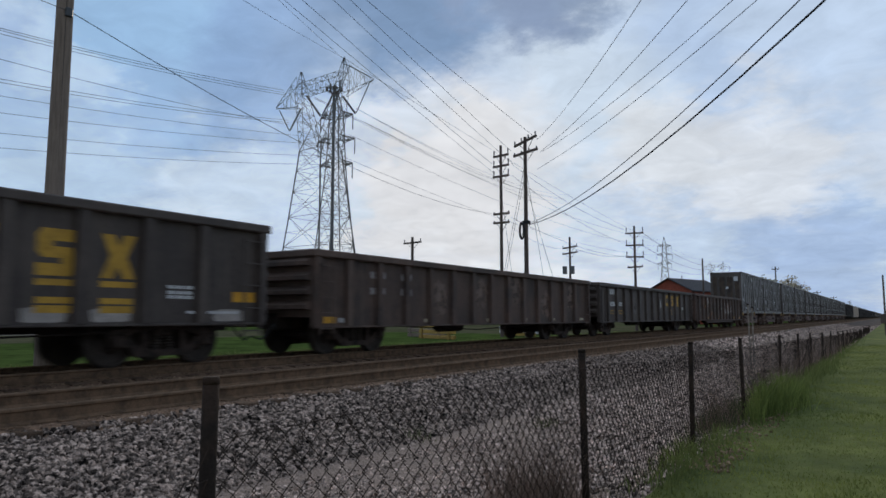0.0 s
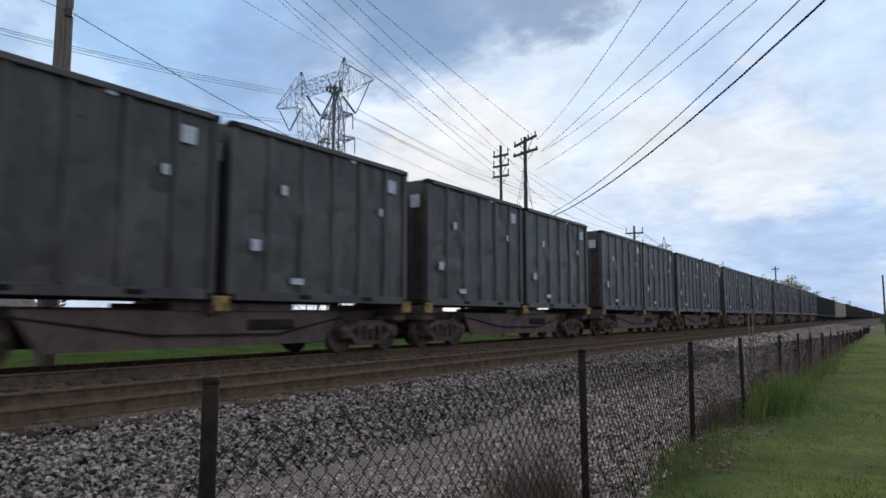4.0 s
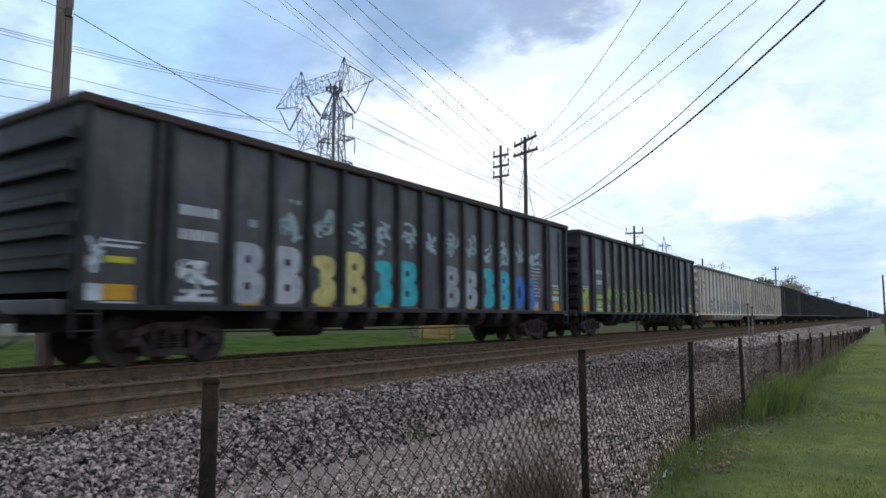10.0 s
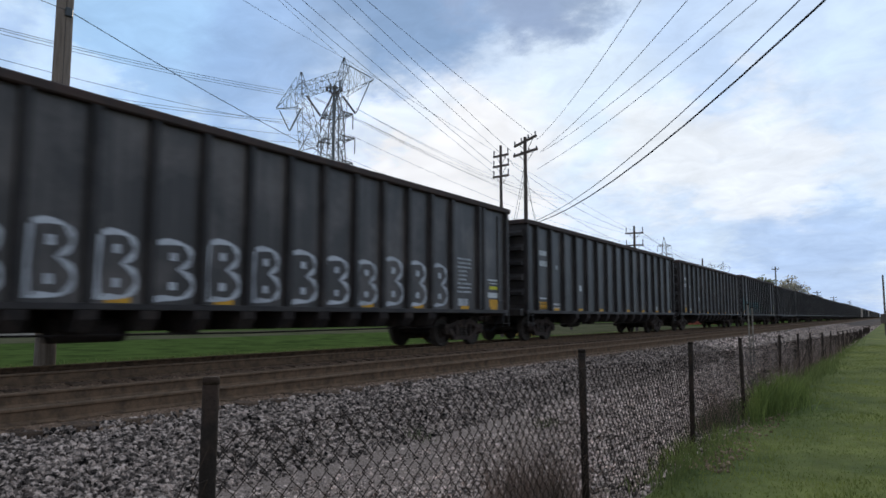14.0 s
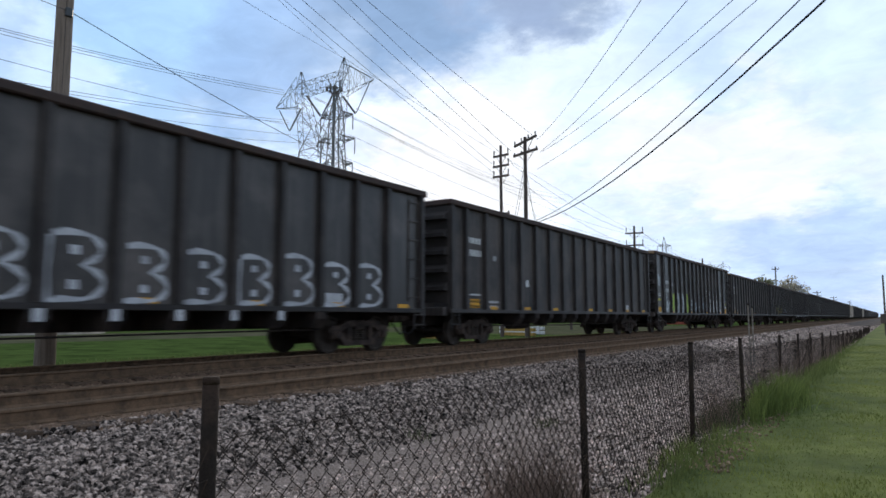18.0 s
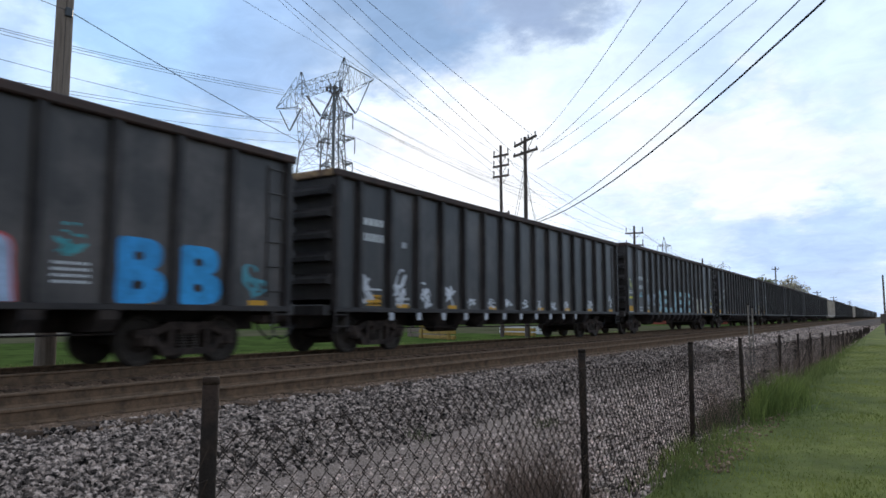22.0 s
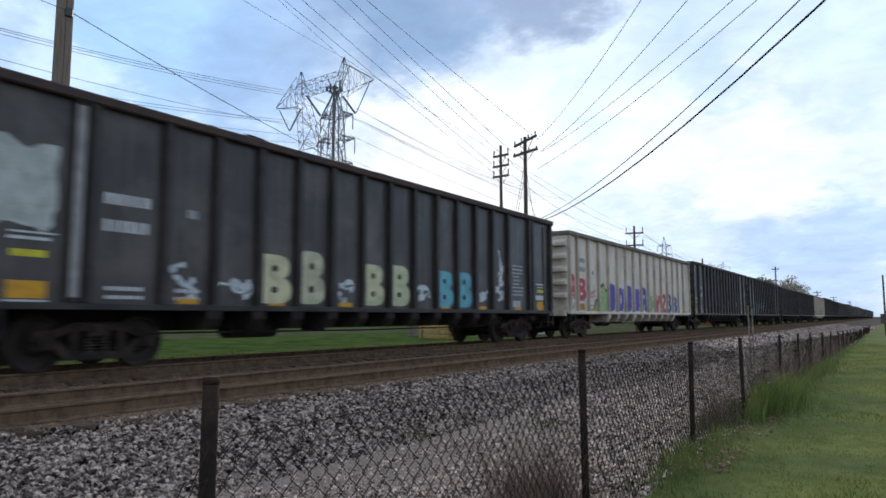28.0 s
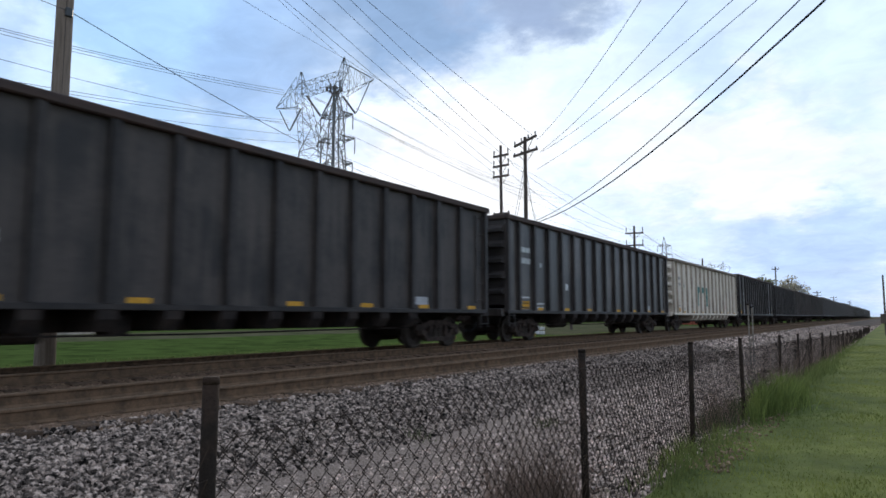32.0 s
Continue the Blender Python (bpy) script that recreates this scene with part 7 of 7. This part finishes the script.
def tree(x, y, h, seed, spread, leaves, label, size=0.5, leaf="leaf"):
    t = thing("tree", label, "tree", "distant trees")
    t.matrix_basis = pose(x, y, height(x) - 0.2)
    rng = random.Random(seed)
    bm = bmesh.new()
    tube(bm, [(0, 0, 0), (0.1, 0, h * 0.3), (0.0, 0.1, h * 0.6), (0.1, 0.1, h * 0.92)], h * 0.014, 7)
    tips = []
    for i in range(26):
        z = h * rng.uniform(0.25, 0.85)
        a = rng.uniform(0, 2 * math.pi)
        L = spread * rng.uniform(0.45, 1.0) * (1.1 - 0.55 * z / h)
        e = Vector((L * math.cos(a), L * math.sin(a), z + L * rng.uniform(0.3, 0.8)))
        tube(bm, [(0, 0, z), e * 0.5 + Vector((0, 0, z * 0.5 + 0.1)), e], h * 0.0045, 4)
        tips.append(e)
        for _ in range(3):
            d = Vector((rng.uniform(-1, 1), rng.uniform(-1, 1), rng.uniform(-0.2, 1))) * spread * 0.3
            tube(bm, [e * 0.75 + Vector((0, 0, z * 0.25)), e + d], h * 0.0022, 3)
            tips.append(e + d)
    part("trunk", bm, M["bark"], t)
    v, f = [], []
    for i in range(leaves):
        c = rng.choice(tips) + Vector((rng.gauss(0, 1), rng.gauss(0, 1), rng.gauss(0, 0.8))) * spread * 0.16
        n = Vector((rng.gauss(0, 1), rng.gauss(0, 1), rng.gauss(0, 1))).normalized()
        u = n.orthogonal().normalized() * size * rng.uniform(0.5, 1)
        w = n.cross(u) * 0.7
        k = len(v)
        v += [c - u, c + w, c + u, c - w]
        f.append((k, k + 1, k + 2, k + 3))
    me = bpy.data.meshes.new("crown")
    me.from_pydata([tuple(p) for p in v], [], f)
    me.materials.append(M[leaf])
    o = new("crown", me)
    o.parent = t
    tagged(o, kind="stuff")


tree(-19.8, 141, 9.2, 3, 2.1, 1100, "half-bare spring tree with sparse olive leaves", 0.26)
tree(-15.9, 141, 9.0, 4, 2.2, 1200, "half-bare spring tree with pale grey blossom", 0.24, "blossom")
tree(-13.9, 142, 7.9, 5, 2.0, 800, "half-bare spring tree with pale grey blossom", 0.24, "blossom")
for x, y, h, seed in ((-64, 30, 8.2, 41), (-70, 27, 9.0, 42), (-68, 22, 8.4, 43)):
    tree(x, y, h, seed, 4.2, 2600, "leafy green tree behind a pale heap of gravel", 0.42)
for i in range(9):
    tree(-22 + 0.6 * i, 215 + 30 * i, 5.6 + (i * 37 % 5) * 0.4, 10 + i, 3.2, 200, "distant half-bare tree behind the train", 0.35)


def woods():
    """Far tree line all round the horizon."""
    rng = np.random.default_rng(3)
    v, f = [], []
    for i in range(5200):
        a = rng.uniform(-0.35, 1.9)
        d = rng.uniform(600, 900)
        x, y = -math.sin(a) * d, math.cos(a) * d
        if abs(x + 10) < 8:
            continue
        z = rng.uniform(0, 1) ** 0.8 * (5.5 + 3.0 * noise.noise(Vector((a * 14, 2, 0))))
        s = rng.uniform(0.8, 2.6)
        k = len(v)
        q = rng.normal(size=(3, 3))
        v += [(x + q[j, 0] * s, y + q[j, 1] * s, max(z + q[j, 2] * s * 0.7, -0.4)) for j in range(3)]
        f.append((k, k + 1, k + 2))
    me = bpy.data.meshes.new("far_woods")
    me.from_pydata(v, [], f)
    me.materials.append(M["far_woods"])
    tagged(new("far_woods", me), "distant low line of woods on the horizon", "woods", kind="stuff")


woods()


def blades(name, label, category, spots, height_m, width, mat, seed, lean=0.35, curve=True):
    """Blades of grass: spots is an array of x, y, z and a height factor."""
    rng = np.random.default_rng(seed)
    n = len(spots)
    x, y, z, k = spots.T
    h = height_m * k * rng.uniform(0.55, 1.15, n)
    a = rng.uniform(0, 2 * np.pi, n)
    lx, ly = rng.normal(0, lean, n) * h, rng.normal(0, lean, n) * h
    w = width * rng.uniform(0.6, 1.3, n)
    dx, dy = np.cos(a) * w, np.sin(a) * w
    p = np.stack([np.stack([x - dx, y - dy, z - 0.01], -1), np.stack([x + dx, y + dy, z - 0.01], -1),
                  np.stack([x + dx * .7 + lx * .4, y + dy * .7 + ly * .4, z + h * .6], -1), np.stack([x - dx * .7 + lx * .4, y - dy * .7 + ly * .4, z + h * .6], -1),
                  np.stack([x + lx, y + ly, z + h], -1)], 1).reshape(-1, 3)
    b = np.arange(n) * 5
    me = bpy.data.meshes.new(name)
    faces = np.stack([b, b + 1, b + 2, b + 3], -1).tolist() + np.stack([b + 3, b + 2, b + 4], -1).tolist()
    me.from_pydata(p.tolist(), [], faces)
    me.materials.append(mat)
    return tagged(new(name, me), label, category, kind="stuff")


def ground_z(x, y):
    xs, zs = zip(*PROFILE)
    z = np.interp(x, xs, zs)
    bump = np.array([0.05 * noise.noise(Vector((a * 0.8, b * 0.8, 3.0))) for a, b in zip(x, y)])
    return z + np.where((x > -7) & (x < 8) & (y < 45), bump, 0)


def scatter(n, x0, x1, y0, y1, seed, power=1.0, clump=0.0):
    rng = np.random.default_rng(seed)
    x = x0 + (x1 - x0) * rng.random(n)
    y = y0 + (y1 - y0) * rng.random(n) ** power
    k = np.ones(n)
    if clump:
        k = np.array([max(0.15, 0.75 + clump * noise.noise(Vector((a * 1.3, b * 0.9, seed)))) for a, b in zip(x, y)])
    return np.stack([x, y, ground_z(x, y), k], -1)


def stone_mound(x, y, r, h):
    bm = bmesh.new()
    rings = []
    for k in range(9):
        f = k / 8
        rings.append([bm.verts.new((x + r * (1 - f) * math.cos(a) * (1 + 0.15 * noise.noise(Vector((math.cos(a), math.sin(a), 2)))) , y + r * (1 - f) * math.sin(a),
                                    0.05 + h * f ** 0.9 + 0.25 * noise.noise(Vector((a * 2, f * 6, 1))) * f)) for a in (2 * math.pi * i / 36 for i in range(36))])
    for a, b in zip(rings, rings[1:]):
        for i in range(36):
            bm.faces.new((a[i], a[(i + 1) % 36], b[(i + 1) % 36], b[i]))
    tagged(new("stone_mound", mesh_from(bm, "stone_mound", M["heap"])), "pale heap of gravel beyond the field", "gravel heap")


stone_mound(-58, 25.5, 7.5, 3.4)
blades("lawn_grass", "short mown green lawn grass", "grass", scatter(90000, -1.68, 3.6, 3.5, 40, 21, 1.7, 0.6), 0.042, 0.0045, M["grass_blade"], 1, 0.5)
blades("lawn_grass", "short mown green lawn grass", "grass", scatter(16000, -1.68, 3.6, -4, 3.5, 23, 1.0, 0.6), 0.042, 0.0045, M["grass_blade"], 3, 0.5)
blades("lawn_tufts", "darker uneven tufts in the lawn", "grass", scatter(600, -1.6, 3.0, 3.5, 36, 22, 1.6, 1.6), 0.06, 0.005, M["weed_blade"], 2, 0.6)


def tufts(name, label, centres, n, h, width, mat, seed, lean=0.3):
    rng = np.random.default_rng(seed)
    rows = []
    for x, y, rx, ry, k in centres:
        m = int(n * k)
        gx, gy = rng.normal(0, 1, m) * rx + x, rng.normal(0, 1, m) * ry + y
        fall = np.exp(-0.5 * (((gx - x) / rx) ** 2 + ((gy - y) / ry) ** 2) * 0.6)
        rows.append(np.stack([gx, gy, ground_z(gx, gy), 0.35 + 0.75 * fall], -1))
    blades(name, label, "weeds", np.concatenate(rows), h, width, mat, seed, lean)


tufts("fence_weeds", "tall bright green grass along the fence", [(-1.66, 11.0, 0.09, 0.5, 0.7), (-1.55, 11.9, 0.18, 0.6, 0.7), (-1.56, 12.9, 0.18, 0.6, 0.4)], 1000, 0.54, 0.005, M["weed_blade"], 31, 0.34)
tufts("fence_weeds", "mixed green weeds at the fence foot", [(-1.78, 7.0, 0.12, 0.4, 0.4), (-1.70, 6.2, 0.12, 0.4, 0.3), (-1.68, 8.0, 0.12, 0.6, 0.3), (-1.6, 20, 0.14, 1.5, 0.6), (-1.7, 24, 0.15, 3.0, 0.6), (-1.7, 31, 0.2, 3.5, 0.6), (-1.7, 42, 0.25, 6, 0.6)], 700, 0.24, 0.005, M["cool_weed"], 32, 0.4)
tufts("fence_weeds", "dark dull green weeds inside the fence", [(-2.0, 9.6, 0.14, 0.5, 0.6), (-1.95, 10.6, 0.14, 0.5, 0.6)], 700, 0.34, 0.005, M["dull_weed"], 33, 0.4)
tufts("fence_weeds", "ankle-high green weeds along the fence", [(-1.62, 14.6, 0.14, 0.8, 0.5), (-1.62, 17.8, 0.15, 1.5, 0.5), (-1.6, 21.5, 0.2, 1.4, 0.5)], 900, 0.30, 0.006, M["cool_weed"], 37, 0.35)
tufts("dry_weeds", "dead brown vines tangled in the fence", [(-1.80, 11.6, 0.05, 0.5, 0.5), (-1.80, 13.2, 0.05, 0.6, 0.7), (-1.80, 15.4, 0.05, 0.9, 0.7), (-1.80, 19, 0.06, 2.2, 0.9), (-1.80, 25, 0.06, 3, 0.9), (-1.8, 33, 0.06, 4, 0.9)], 120, 0.95, 0.004, M["dry_weed"], 38, 0.35)
tufts("dry_weeds", "brown dead weed stalks by the fence", [(-2.05, 4.45, 0.15, 0.18, 0.6), (-2.22, 4.25, 0.16, 0.16, 0.5), (-1.95, 9.4, 0.12, 0.4, 0.25)], 900, 0.62, 0.0030, M["dry_weed"], 34, 0.3)
tufts("field_weeds", "rank green grass along the far side of the tracks", [(-16.6, 4 + 3.2 * i, 1.1, 1.9, 0.8) for i in range(16)], 900, 0.24, 0.012, M["cool_weed"], 35, 0.6)
tufts("ballast_weeds", "small green weeds growing in the ballast", [(-5.2, 7.3, 0.1, 0.1, 0.4), (-4.4, 9.5, 0.1, 0.15, 0.5)], 120, 0.2, 0.006, M["dull_weed"], 36, 0.5)


def marker_post(x, y, z0, h, lean, mat):
    m = thing("marker_post", "thin weathered white marker post leaning by the fence", "post", "marker posts")
    m.matrix_basis = pose(x, y, z0, 0, lean, 0)
    part("post", boxm(-0.022, 0.022, -0.014, 0.014, -0.3, h, bevel=0.005), mat, m)
    part("cap", boxm(-0.03, 0.03, -0.02, 0.02, h + 0.001, h + 0.05), M["fence_post"], m)


marker_post(-3.98, 24.6, -0.3, 2.1, -0.6, M["white_post"])
marker_post(-3.90, 24.7, -0.3, 2.0, 0.3, M["white_post"])


def lumber(x, y, turn, n, w, mat, label):
    t = thing("timber_stack", label, "timber stack", "timber stacks")
    t.matrix_basis = pose(x, y, height(x), 0, 0, turn)
    for i in range(n):
        part("beam", boxm(-w / 2, w / 2, -0.12, 0.12, 0.02 + 0.3 * i, 0.24 + 0.3 * i, bevel=0.01), mat, t)
    for s in (-1, 1):
        part("post", boxm(s * w * 0.4 - 0.06, s * w * 0.4 + 0.06, -0.2, -0.125, 0, 0.3 * n, bevel=0.01), mat, t)


lumber(-22.5, 33.5, -20, 3, 3.4, M["yellow_timber"], "stack of yellow timber beams on posts")
lumber(-25.0, 36.0, -20, 2, 4.0, M["pole_wood"], "stack of weathered timber beams")
lumber(-21.5, 42.0, -15, 2, 3.0, M["yellow_timber"], "low stack of yellow timber beams")
lumber(-24.0, 47.5, -15, 2, 4.5, M["label_white"], "pale painted timber barrier")


# ---- what moves ----
def motions():
    for ob, y, x, z in FLEET:
        walk(ob, [(t, pose(x, y - SPEED * t, z)) for t in (0, 16, 32)])


motions()
